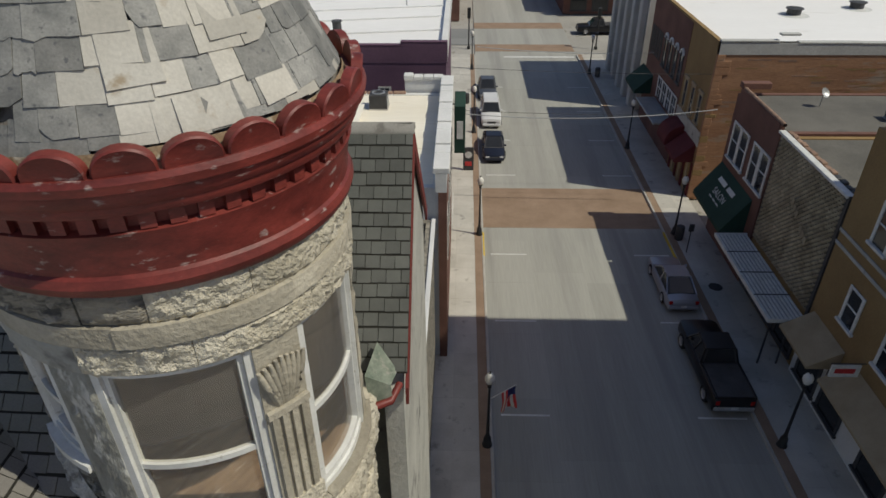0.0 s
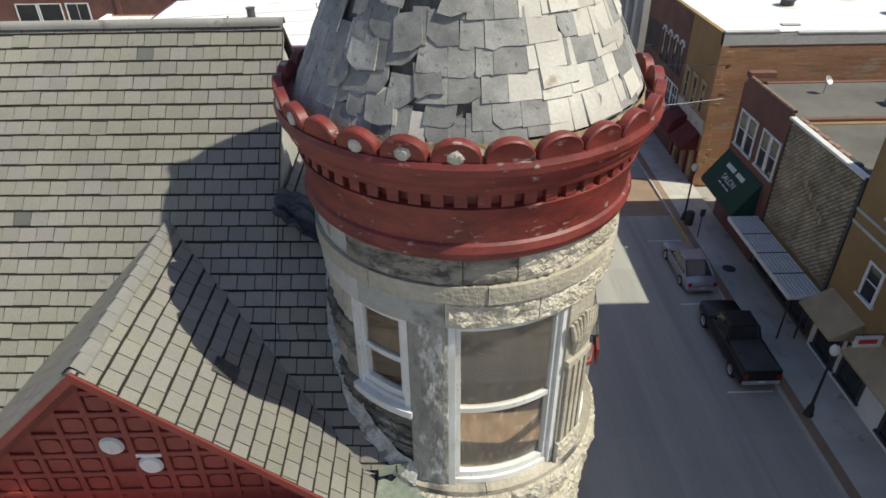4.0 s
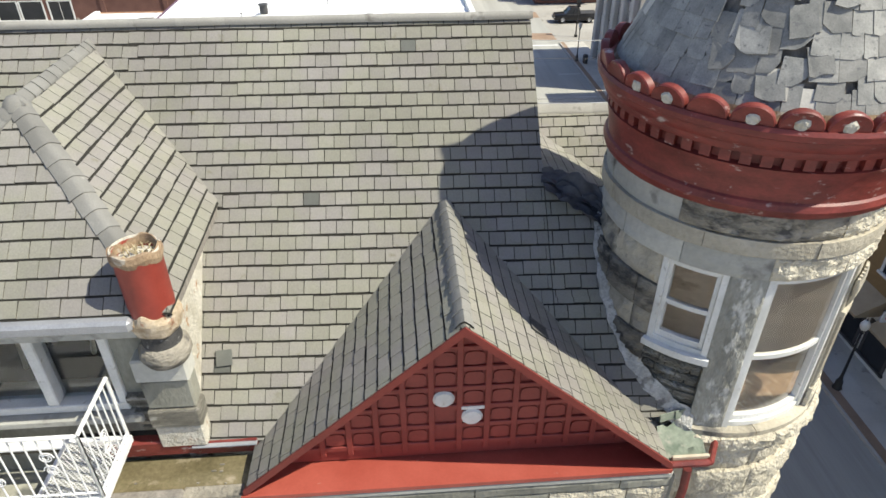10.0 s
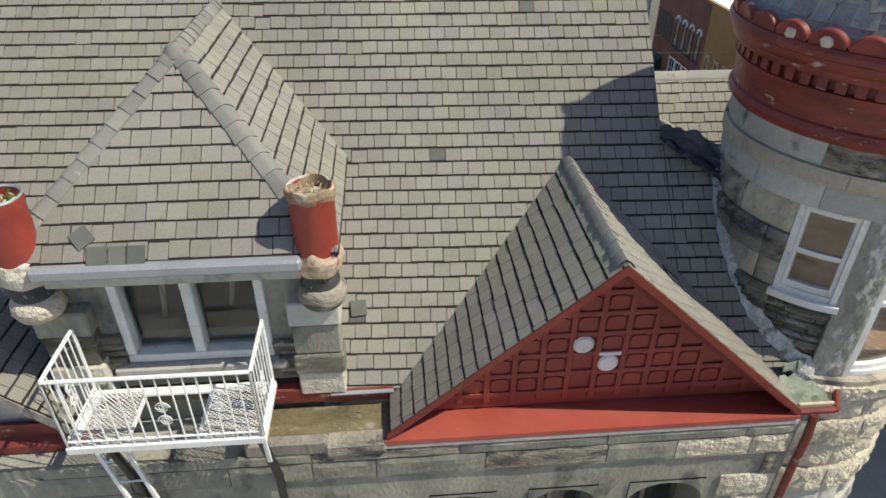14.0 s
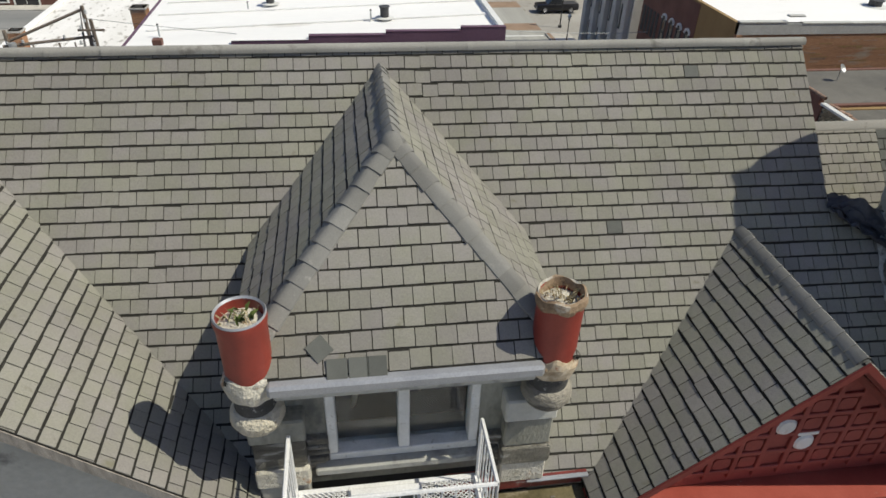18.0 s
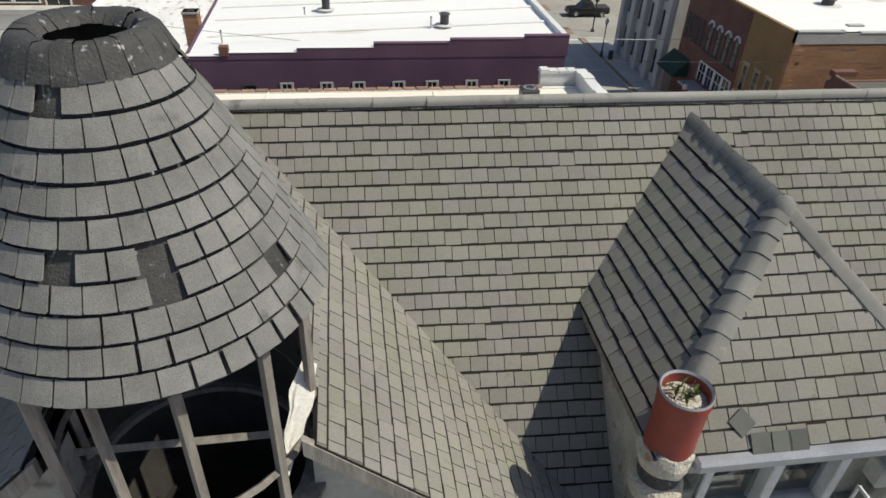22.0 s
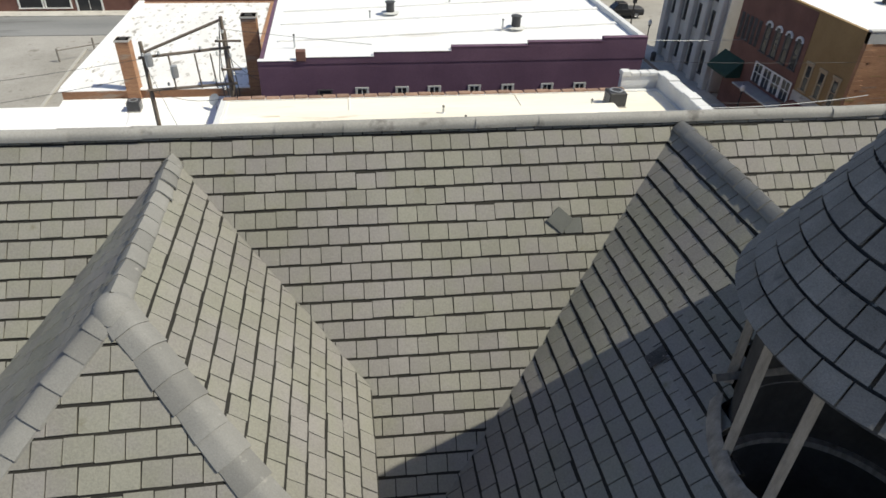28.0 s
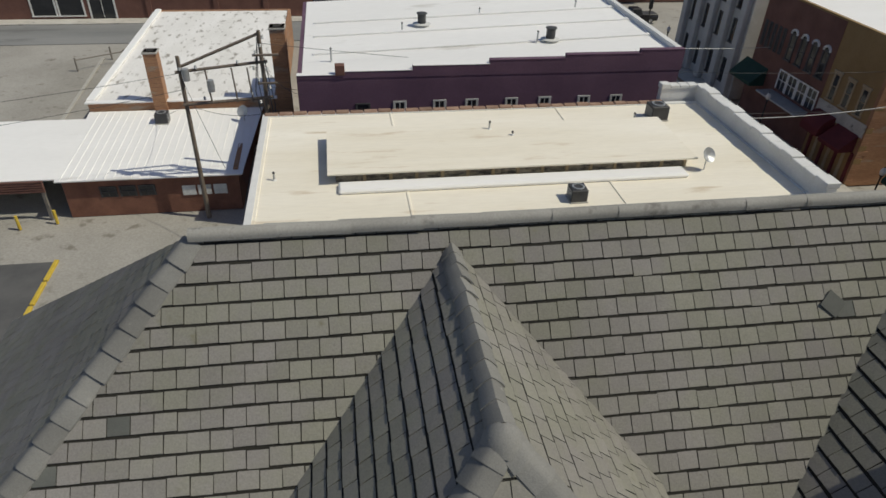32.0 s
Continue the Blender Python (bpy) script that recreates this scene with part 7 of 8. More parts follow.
# ---- east side of the street ----
FX = 16.45
org = block("corner_brick_building", "tan and orange brick building with arched windows and a white roof", FX, 50.0, 41.4, 57.0, 10.95, BRICK_ORANGE, WHITE_ROOF, 0.35, front=TAN_BRICK)
fit(part("grey_parapet", Build().box((FX, 41.36, 10.2), (50, 41.72, 10.95)), GREY_STONE, org, "weathered cement parapet band"), org)
for x0, x1, z in ((FX, 20.0, 11.1), (20.0, 21.2, 11.5), (21.2, 25.0, 11.0), (25.0, 32.0, 10.8 + 0.18)):
    fit(part("parapet_cap", Build().soft((x0, 41.33, z - 0.12), (x1, 41.75, z), 0.02), GREY_STONE, org), org)
fit(part("dark_front", Build().box((FX - 0.03, 47.0, 0), (FX, 57.0, 10.8)), BRICK_RED, org), org)
for i in range(4):
    y = 47.6 + i * 1.42
    opening(org, "x", FX - 0.03, y, y + 0.8, 6.2, 8.35, DARK_METAL, arch=True, arch_mat=WHITE)
for i in range(5):
    y = 53.4 + i * 0.7
    opening(org, "x", FX - 0.03, y, y + 0.34, 6.2, 8.4, DARK_METAL, cross=False, sill=False)
for i in range(3):
    y = 42.4 + i * 1.6
    opening(org, "x", FX, y, y + 0.75, 5.2, 7.2, TAN_CANVAS, head=TAN_CANVAS)
for i in range(4):
    y = 47.3 + i * 1.35
    opening(org, "x", FX - 0.05, y, y + 1.25, 3.6, 5.3, WHITE, bars=2, sill=False)
fit(part("shop_canopy", Build().soft((14.9, 47.2, 3.2), (FX, 53.0, 3.35), 0.03), STEEL, org), org)
fit(part("pale_band", Build().box((FX - 0.06, 41.5, 3.9), (FX, 47.0, 4.9)), STONE_GREY, org), org)


def awning(t, y0, y1, z0, z1, out, mat, round_=False, name="awning", valance=0.25):
    """A shop awning from the wall down and out over the pavement."""
    n = 6 if round_ else 1
    prof = [(FX - 0.02 - out * (math.sin(math.pi / 2 * i / n) if round_ else i / n), z1 - (z1 - z0) * ((1 - math.cos(math.pi / 2 * i / n)) if round_ else i / n)) for i in range(n + 1)]
    prof.append((prof[-1][0], z0 - valance))
    b = Build()
    m = len(prof)
    b.add([(x, y, z) for y in (y0, y1) for x, z in prof] + [(x + 0.03, y, z - 0.03) for y in (y0, y1) for x, z in prof], [[i, i + 1, m + i + 1, m + i][::-1] for i in range(m - 1)] + [[2 * m + i, 2 * m + i + 1, 3 * m + i + 1, 3 * m + i] for i in range(m - 1)])
    for y in (y0, y1):
        b.add([(x, y, z) for x, z in prof] + [(FX - 0.02, y, z0 - valance)], [list(range(m + 1))])
    return fit(part(name, b, mat, t), t)


awning(org, 41.8, 44.2, 2.9, 4.0, 1.3, MAROON)
awning(org, 44.5, 46.6, 3.0, 4.2, 1.3, MAROON, True)
awning(org, 54.3, 57.8, 3.4, 4.7, 1.4, GREEN_CANVAS)
for i in range(7):
    y = 41.6 + i * 0.78
    fit(part("shop_pillar", Build().soft((FX - 0.1, y, 0.14), (FX + 0.02, y + 0.3, 2.6), 0.02), TAN_CANVAS if i % 2 else MAROON, org), org)
rn = random.Random(9)
z = 0.2
while z < 10.2:
    h = rn.uniform(0.22, 0.5)
    fit(part("quoin", Build().soft((FX - 0.05, 41.34, z), (FX + rn.uniform(0.4, 0.9), 41.4, z + h - 0.02), 0.02), BRICK_ORANGE if rn.random() < 0.7 else TAN_BRICK, org), org)
    z += h
rn = random.Random(12)
for k in range(190):
    w, h = rn.uniform(0.3, 2.2), rn.choice((0.07, 0.07, 0.075, 0.15))
    x, z = rn.uniform(FX + 0.5, 33), rn.uniform(4.5, 10.0)
    fit(part("patched_brickwork", Build().box((x, 41.4 - rn.uniform(0.003, 0.009), z), (x + w, 41.45, z + h)), rn.choice((BRICK_ORANGE, BRICK_ORANGE, TILE, TAN_BRICK)), org), org)
for x, y in ((24.5, 50.0), (31.0, 47.0), (30.0, 52.0)):
    vent(x, y, 10.6, 0.5, "low dark roof fan", 0.5)
bank = block("grey_stone_bank", "pale grey stone bank with tall pilasters", FX, 40.0, 58.9, 71.0, 13.0, GREY_STONE, WHITE_ROOF, 0.5)
for i in range(5):
    y = 59.2 + i * 2.7
    fit(part("pilaster", Build().soft((FX - 0.55, y, 0.14), (FX, y + 0.9, 11.5), 0.08), GREY_STONE, bank), bank)
    if i < 4:
        for z in (1.2, 5.0, 8.2):
            opening(bank, "x", FX, y + 1.2, y + 2.3, z, z + 2.2, DARK_METAL)
red = block("red_brick_shop", "dark red brick two-storey shop with a grey roof", FX, 40.0, 31.2, 37.2, 9.62, BRICK_RED, GREY_ROOF, 0.45, low_sides=True)
for y0, y1 in ((34.25, 36.65), (31.35, 33.6)):
    opening(red, "x", FX, y0 + 0.05, 0.5 * (y0 + y1) - 0.04, 5.6, 7.8, WHITE)
    opening(red, "x", FX, 0.5 * (y0 + y1) + 0.04, y1 - 0.05, 5.6, 7.8, WHITE)
for i in range(21):
    y = 31.25 + i * 0.285
    fit(part("coping_tile", Build().lathe([(0.10, 0), (0.12, 0.27)], Vector((0, 0, 0)), 10), TILE, red), red).matrix_local = Matrix.Translation(-Vector(red.location)) @ Matrix.Translation((FX + 0.15, y, 9.64)) @ pose(0, 0, 0, -90, 0, 0)
fit(part("corner_stub", Build().soft((FX - 0.02, 36.7, 9.6), (FX + 1.6, 37.2, 9.95), 0.03), BRICK_RED, red), red)
awning(red, 32.1, 37.1, 3.0, 4.95, 1.35, GREEN_CANVAS)
LET = material("awning_lettering", (0.62, 0.65, 0.62), (0.70, 0.72, 0.70), 3, 20, 0.8, 0.0)


def letters(words, size, m, mat, parent):
    c = bpy.data.curves.new("lettering", "FONT")
    c.body, c.size, c.extrude, c.align_x = words, size, 0.004, "CENTER"
    ob = new("lettering", c)
    ob.data.materials.append(mat)
    ob.parent = parent
    ob.matrix_local = m
    return ob


slope_a = math.degrees(math.atan2(1.95, 1.35))
mm = Matrix.Translation(-Vector(red.location)) @ Matrix.Translation((15.78, 34.6, 4.02)) @ Matrix.Rotation(radians(-90), 4, "Z") @ pose(0, 0, 0, slope_a, 0, 0)
letters("SALON", 0.55, mm @ Matrix.Translation((0, -0.35, 0.03)), LET, red)
for k, (w, o) in enumerate(((1.15, -0.75), (1.0, 0.6))):
    ob = part("lettering_bar", Build().soft((o - w / 2, 0.32, 0.02), (o + w / 2, 0.60, 0.03), 0.004), LET, red)
    ob.matrix_local = mm
for k in range(3):
    ob = part("lettering_bar", Build().soft((-0.8 + k * 0.55, -0.62, 0.02), (-0.4 + k * 0.55, -0.54, 0.03), 0.002), LET, red)
    ob.matrix_local = mm
wov = block("basket_weave_shop", "shop with a woven brick false front and metal canopy", FX + 0.1, 40.0, 24.3, 31.15, 9.3, TAN_BRICK, GREY_ROOF, 0.25, low_sides=True)
WEAVE = material("woven_brick", (0.22, 0.185, 0.12), (0.46, 0.40, 0.28), 1.0, 24, 0.4, 0.3, 0.01, vary=0.25)
weave_b = Build()
for r in range(44):
    for c in range(23):
        y0, z0 = 24.35 + c * 0.293 + (0.146 if r % 2 else 0), 3.35 + r * 0.135
        if y0 + 0.28 > 31.1:
            continue
        pts = []
        for k in range(5):
            t = k / 4
            d = 0.07 * math.sin(math.pi * t)
            for zz in (0.0, 0.118):
                pts.append((FX + 0.03 - d, y0 + 0.285 * t, z0 + zz))
        weave_b.add(pts, [[2 * k, 2 * k + 1, 2 * k + 3, 2 * k + 2] for k in range(4)])
        weave_b.add([pts[1], pts[3], pts[5], pts[7], pts[9], (FX + 0.1, y0 + 0.285, z0 + 0.118), (FX + 0.1, y0, z0 + 0.118)], [[0, 1, 2, 3, 4, 5, 6]])
tagged(fit(part("woven_front", weave_b, WEAVE, wov, "basket-weave brick screen"), wov), kind="stuff")
fit(part("screen_back", Build().box((FX + 0.06, 24.3, 3.3), (FX + 0.12, 31.15, 9.3)), DARK_METAL, wov), wov)
fit(part("white_coping", Build().soft((FX - 0.12, 24.2, 9.28), (FX + 0.22, 31.2, 9.42), 0.02), WHITE, wov), wov)
fit(part("dark_end", Build().box((FX - 0.05, 24.12, 3.0), (FX + 0.3, 24.3, 9.4)), DARK_METAL, wov), wov)
for i in range(14):
    fit(part("coping_tile", Build().soft((FX + 0.22, 24.3 + i * 0.49, 9.3), (FX + 0.5, 24.72 + i * 0.49, 9.48 - 0.05 * (i % 2)), 0.04), TILE if i > 3 else DARK_METAL, wov), wov)
for i, (y, z) in enumerate(((27.9, 6.9), (27.6, 6.75), (27.3, 6.6), (26.6, 6.2), (26.3, 6.05), (26.0, 5.9))):
    fit(part("script_bar", Build().soft((FX - 0.12, y, z), (FX - 0.09, y + 0.24, z + 0.36), 0.01), WEAVE, wov), wov)
can = thing("metal_canopy", "flat ribbed white metal canopy over the pavement", "canopy", (15.5, 27.6, 3.1))
for i in range(9):
    x = 14.62 + i * 0.193
    fit(part("canopy_rib", Build().soft((x, 23.9, 3.16), (x + 0.12, 31.4, 3.22), 0.015), WHITE, can), can)
fit(part("canopy_deck", Build().box((14.62, 23.9, 3.10), (16.33, 31.4, 3.15)), GREY_TRIM, can), can)
for y in (25.7, 27.6, 29.5):
    fit(part("canopy_batten", Build().soft((14.62, y, 3.22), (16.33, y + 0.08, 3.25), 0.01), DARK_METAL, can), can)
for a, c in (((14.56, 23.85, 3.02), (14.62, 31.45, 3.24)), ((14.56, 23.83, 3.02), (16.35, 23.89, 3.24)), ((14.56, 31.4, 3.02), (16.35, 31.46, 3.24))):
    fit(part("canopy_edge", Build().soft(a, c, 0.01), WHITE, can), can)
for x in (15.0, 15.9):
    fit(part("canopy_post", Build().tube([(x, 24.3, 0.14), (x, 24.3, 3.1)], 0.05, 8), DARK_METAL, can), can)
for y in (24.4, 26.6, 28.8):
    opening(wov, "x", FX + 0.04, y, y + 2.0, 0.5, 2.8, DARK_METAL, cross=False)
tanb = block("tan_brick_hotel", "tan brick building with white sash windows and shop awnings", FX, 40.0, -14.0, 24.05, 12.5, TAN_BRICK, GREY_ROOF, 0.5)
# unseen block; its height is chosen so its shadow covers the street
fit(part("upper_block", Build().box((FX, -14.0, 12.5), (40.0, 22.3, 24.3)), TAN_BRICK, tanb, "unseen upper block that shades the street"), tanb)
for y in (21.0, 18.2, 15.4, 12.6, 9.8):
    opening(tanb, "x", FX, y, y + 1.05, 4.8, 6.5, WHITE)
    opening(tanb, "x", FX, y, y + 1.05, 8.6, 10.4, WHITE)
for z in (7.3, 7.9):
    fit(part("stone_band", Build().soft((FX - 0.07, -14, z), (FX, 24.05, z + 0.16), 0.02), STONE_GREY, tanb), tanb)
awning(tanb, 20.9, 23.7, 3.05, 3.85, 1.35, TAN_CANVAS, valance=0.12)
awning(tanb, 14.0, 20.2, 3.05, 3.85, 1.2, TAN_CANVAS, valance=0.12)
fit(part("shop_front", Build().soft((FX - 0.12, 12.0, 0.14), (FX, 23.9, 3.0), 0.03), WHITE_BRICK, tanb), tanb)
for y in (13.0, 16.0, 19.4, 21.6):
    opening(tanb, "x", FX - 0.12, y, y + 1.8, 0.6, 2.6, DARK_METAL, cross=False)
sg = thing("hanging_sign", "small red and white hanging shop sign", "sign", (15.75, 19.6, 4.0))
fit(part("board", Build().soft((15.15, 19.55, 3.75), (16.3, 19.65, 4.35), 0.02), WHITE, sg), sg)
fit(part("red_bar", Build().soft((15.3, 19.53, 3.95), (16.1, 19.67, 4.2), 0.02), SIGN_RED, sg), sg)
fit(part("bracket", Build().tube([(15.1, 19.6, 4.42), (16.45, 19.6, 4.42)], 0.025, 6), DARK_METAL, sg), sg)
# far end of the street
end = block("far_corner_shop", "shop at the far corner with a green awning", 14.5, 40.0, 96.0, 120.0, 7.0, BRICK_RED, WHITE_ROOF, 0.4)
fit(part("awning", Build().prism([(14.0, 95.9, 3.6), (24.0, 95.9, 3.6), (24.0, 94.6, 2.6), (14.0, 94.6, 2.6)], (0, 0, 0.06)), GREEN_CANVAS, end), end)
for x in (15.5, 18.5, 21.5):
    opening(end, "y", 96.0, x, x + 2.2, 0.5, 2.6, DARK_METAL, cross=False)
west = block("west_corner_shop", "shop on the near corner beyond the side street", -20.0, 0.0, 92.0, 120.0, 8.0, BRICK_RED, WHITE_ROOF, 0.4)
for i in range(5):
    opening(west, "y", 92.0, -17 + i * 3.2, -15.2 + i * 3.2, 3.8, 6.0, WHITE)



# ---- street furniture and vehicles ----
TYRE = material("tyre_rubber", (0.018, 0.018, 0.018), (0.03, 0.03, 0.03), 4, 40, 0.85, 0.2)
RIM = material("alloy_rim", (0.45, 0.45, 0.46), (0.55, 0.55, 0.56), 4, 40, 0.3, 0.0, metal=0.8)
LAMP_RED = material("tail_lamp", (0.35, 0.01, 0.01), (0.45, 0.02, 0.02), 4, 20, 0.2, 0.0)
LAMP_CLEAR = material("head_lamp", (0.6, 0.6, 0.6), (0.7, 0.7, 0.7), 4, 20, 0.1, 0.0)


def paint(name, c, metal=0.3):
    return material(name, tuple(v * 0.92 for v in c), c, 1.0, 60, 0.28, 0.0, metal=metal, grain=0.04)


def car(name, label, x, y, turn, ln, wd, ht, mat, kind):
    """A parked vehicle, built nose towards +y in its own axes."""
    t = thing(name, label, "car" if kind != "pickup" else "pickup truck", (x, y, 0), "parked vehicles")
    t.rotation_euler = (0, 0, radians(turn))
    h, w, belt = ln / 2, wd / 2, ht * (0.60 if kind != "pickup" else 0.58)
    clear = 0.22 if kind != "pickup" else 0.34
    # stations from tail to nose: y, half width, bottom, top
    if kind == "pickup":
        st = [(-h, 0.93, 0.5, belt * 0.98), (-h + 0.08, 1.0, clear, belt), (0.05, 1.0, clear, belt), (0.1, 1.0, clear, belt + 0.02), (h * 0.52, 1.0, clear, belt), (h * 0.9, 0.97, clear, belt * 0.95), (h - 0.06, 0.9, clear + 0.05, belt * 0.88), (h, 0.84, 0.42, belt * 0.72)]
    elif kind == "suv":
        st = [(-h, 0.9, 0.42, belt * 0.95), (-h + 0.1, 0.98, clear, belt * 1.02), (0, 1.0, clear, belt), (h * 0.45, 1.0, clear, belt * 0.98), (h * 0.88, 0.96, clear, belt * 0.9), (h - 0.05, 0.9, clear + 0.05, belt * 0.82), (h, 0.82, 0.40, belt * 0.66)]
    else:
        st = [(-h, 0.84, 0.38, belt * 0.82), (-h + 0.1, 0.94, clear, belt * 0.99), (-h * 0.55, 1.0, clear, belt * 1.03), (0, 1.0, clear, belt), (h * 0.42, 1.0, clear, belt * 0.97), (h * 0.85, 0.95, clear, belt * 0.84), (h - 0.06, 0.86, clear + 0.04, belt * 0.74), (h, 0.76, 0.36, belt * 0.58)]
    b = Build()
    rings = []
    for yy, f, z0, z1 in st:
        q = w * f
        rings.append([(-q * 0.94, yy, z0), (-q, yy, z0 + 0.12), (-q, yy, z0 + (z1 - z0) * 0.6), (-q * 0.95, yy, z1 - 0.05), (-q * 0.86, yy, z1), (0, yy, z1 + 0.025), (q * 0.86, yy, z1), (q * 0.95, yy, z1 - 0.05), (q, yy, z0 + (z1 - z0) * 0.6), (q, yy, z0 + 0.12), (q * 0.94, yy, z0)])
    k = len(rings[0])
    b.add([p for r in rings for p in r], [[i * k + j, i * k + j + 1, (i + 1) * k + j + 1, (i + 1) * k + j][::-1] for i in range(len(rings) - 1) for j in range(k - 1)] + [list(range(k))[::-1], [(len(rings) - 1) * k + j for j in range(k)]])
    body = part("body", b, mat, t, "", 40)
    # cabin: base and roof rectangles
    if kind == "pickup":
        cb, ct = (-0.55, h * 0.50), (-0.36, h * 0.26)
        part("bed", Build().box((-w * 0.82, -h + 0.12, belt - 0.02), (w * 0.82, -0.62, belt + 0.085)), DARK_METAL, body, "flat black bed cover")
        for sx in (-1, 1):
            part("bed_rail", Build().soft((sx * w * 0.90 - 0.06, -h + 0.06, belt - 0.03), (sx * w * 0.90 + 0.06, -0.58, belt + 0.10), 0.03), mat, body)
        part("tailgate", Build().soft((-w * 0.84, -h + 0.02, belt - 0.45), (w * 0.84, -h + 0.10, belt + 0.09), 0.03), mat, body)
    elif kind == "suv":
        cb, ct = (-h + 0.12, h * 0.46), (-h + 0.42, h * 0.16)
    else:
        cb, ct = (-h * 0.76, h * 0.50), (-h * 0.34, h * 0.08)
    base = [(-w * 0.90, cb[0], belt), (w * 0.90, cb[0], belt), (w * 0.90, cb[1], belt - 0.03), (-w * 0.90, cb[1], belt - 0.03)]
    roof = [(-w * 0.70, ct[0], ht - 0.02), (w * 0.70, ct[0], ht - 0.02), (w * 0.70, ct[1], ht - 0.02), (-w * 0.70, ct[1], ht - 0.02)]
    part("cabin", Build().add(base + roof, [[0, 1, 5, 4], [1, 2, 6, 5], [2, 3, 7, 6], [3, 0, 4, 7]]), DARK_METAL, body)
    part("roof_panel", Build().soft((-w * 0.72, ct[0] - 0.06, ht - 0.07), (w * 0.72, ct[1] + 0.06, ht + 0.02), 0.06 if kind == "sedan" else 0.03), mat, body)

    def pane(nm, a, c, d, e, s0, s1, t0, t1):
        a, c, d, e = (Vector(v) for v in (a, c, d, e))
        n = (c - a).cross(e - a).normalized() * 0.012
        q = [a.lerp(c, u).lerp(e.lerp(d, u), v) + n for u, v in ((s0, t0), (s1, t0), (s1, t1), (s0, t1))]
        part(nm, Build().add(q, [[0, 1, 2, 3]]), DARK_GLASS, body)
    pane("rear_window", base[0], base[1], roof[1], roof[0], 0.08, 0.92, 0.1, 0.92)
    pane("windscreen", base[2], base[3], roof[3], roof[2], 0.06, 0.94, 0.06, 0.94)
    for i, (s0, s1) in enumerate(((0.08, 0.46), (0.52, 0.90)) if kind != "suv" else ((0.05, 0.3), (0.34, 0.62), (0.66, 0.92))):
        pane("side_window", base[1], base[2], roof[2], roof[1], s0, s1, 0.12, 0.9)
        pane("side_window", base[3], base[0], roof[0], roof[3], 1 - s1, 1 - s0, 0.12, 0.9)
    for s in (0.0, 0.49, 0.95):
        for sx in (1, -1):
            p, q = Vector((sx * w * 0.90, cb[0] + (cb[1] - cb[0]) * s, belt)), Vector((sx * w * 0.71, ct[0] + (ct[1] - ct[0]) * s, ht - 0.02))
            part("pillar", Build().tube([p, q], 0.045, 5), mat, body)
    rad = 0.33 if kind != "pickup" else 0.40
    wb = ln * (0.285 if kind != "pickup" else 0.315)
    for sx in (-1, 1):
        for sy in (-1, 1):
            wh = part("wheel", Build().lathe([(rad * 0.62, -0.1), (rad * 0.92, -0.11), (rad, -0.06), (rad, 0.06), (rad * 0.92, 0.11), (rad * 0.62, 0.1)], Vector((0, 0, 0)), 24), TYRE, t, "", 40)
            wh.matrix_local = Matrix.Translation((sx * (w - 0.08), sy * wb, rad)) @ pose(0, 0, 0, 0, 90 * sx, 0)
            part("rim", Build().lathe([(0.0, 0.09), (rad * 0.2, 0.10), (rad * 0.55, 0.07), (rad * 0.64, 0.115), (rad * 0.64, -0.05)], Vector((0, 0, 0)), 16), RIM, wh)
        part("tail_lamp", Build().soft((sx * w * 0.78 - 0.1, -h - 0.012, belt * 0.68), (sx * w * 0.78 + 0.1, -h + 0.08, belt * 0.92), 0.02), LAMP_RED, body)
        part("head_lamp", Build().soft((sx * w * 0.62 - 0.15, h - 0.12, belt * 0.55), (sx * w * 0.62 + 0.15, h + 0.012, belt * 0.70), 0.03), LAMP_CLEAR, body)
        part("mirror", Build().soft((sx * w * 1.03 - 0.08, cb[1] - 0.32, belt + 0.02), (sx * w * 1.03 + 0.08, cb[1] - 0.2, belt + 0.16), 0.03), mat, body)
    part("rear_bumper", Build().soft((-w * 0.92, -h - 0.07, clear + 0.08), (w * 0.92, -h + 0.1, clear + 0.30), 0.04), STEEL if kind == "pickup" else mat, body)
    part("front_bumper", Build().soft((-w * 0.85, h - 0.14, clear + 0.04), (w * 0.85, h + 0.07, clear + 0.26), 0.04), mat, body)
    part("grille", Build().soft((-w * 0.42, h - 0.05, belt * 0.48), (w * 0.42, h + 0.015, belt * 0.66), 0.02), DARK_METAL, body)
    part("number_plate", Build().soft((-0.16, -h - 0.085, clear + 0.22), (0.16, -h - 0.07, clear + 0.36), 0.005), WHITE, body)
    return t


BLACK_P, SILVER_P, WHITE_P, NAVY_P, GREY_P = paint("black_car_paint", (0.012, 0.012, 0.014), 0.0), paint("silver_car_paint", (0.40, 0.40, 0.44), 0.35), paint("white_car_paint", (0.72, 0.72, 0.72), 0.0), paint("navy_car_paint", (0.02, 0.024, 0.04), 0.2), paint("grey_car_paint", (0.12, 0.13, 0.15), 0.4)
car("pickup_truck", "black pickup truck with a covered bed parked at the kerb", 12.62, 23.75, 0, 5.8, 1.95, 1.85, BLACK_P, "pickup")
car("silver_sedan", "silver four-door sedan parked at the kerb", 12.50, 30.65, 0, 4.7, 1.78, 1.42, SILVER_P, "sedan")
car("dark_sedan", "dark blue car parked nose to the viewer at the kerb", 3.05, 49.3, 180, 4.7, 1.75, 1.45, NAVY_P, "sedan")
car("white_suv", "white sport utility car parked at the kerb", 3.05, 56.4, 180, 4.8, 1.8, 1.75, WHITE_P, "suv")
car("grey_sedan", "grey car parked at the kerb", 2.95, 63.2, 180, 4.6, 1.75, 1.5, GREY_P, "sedan")
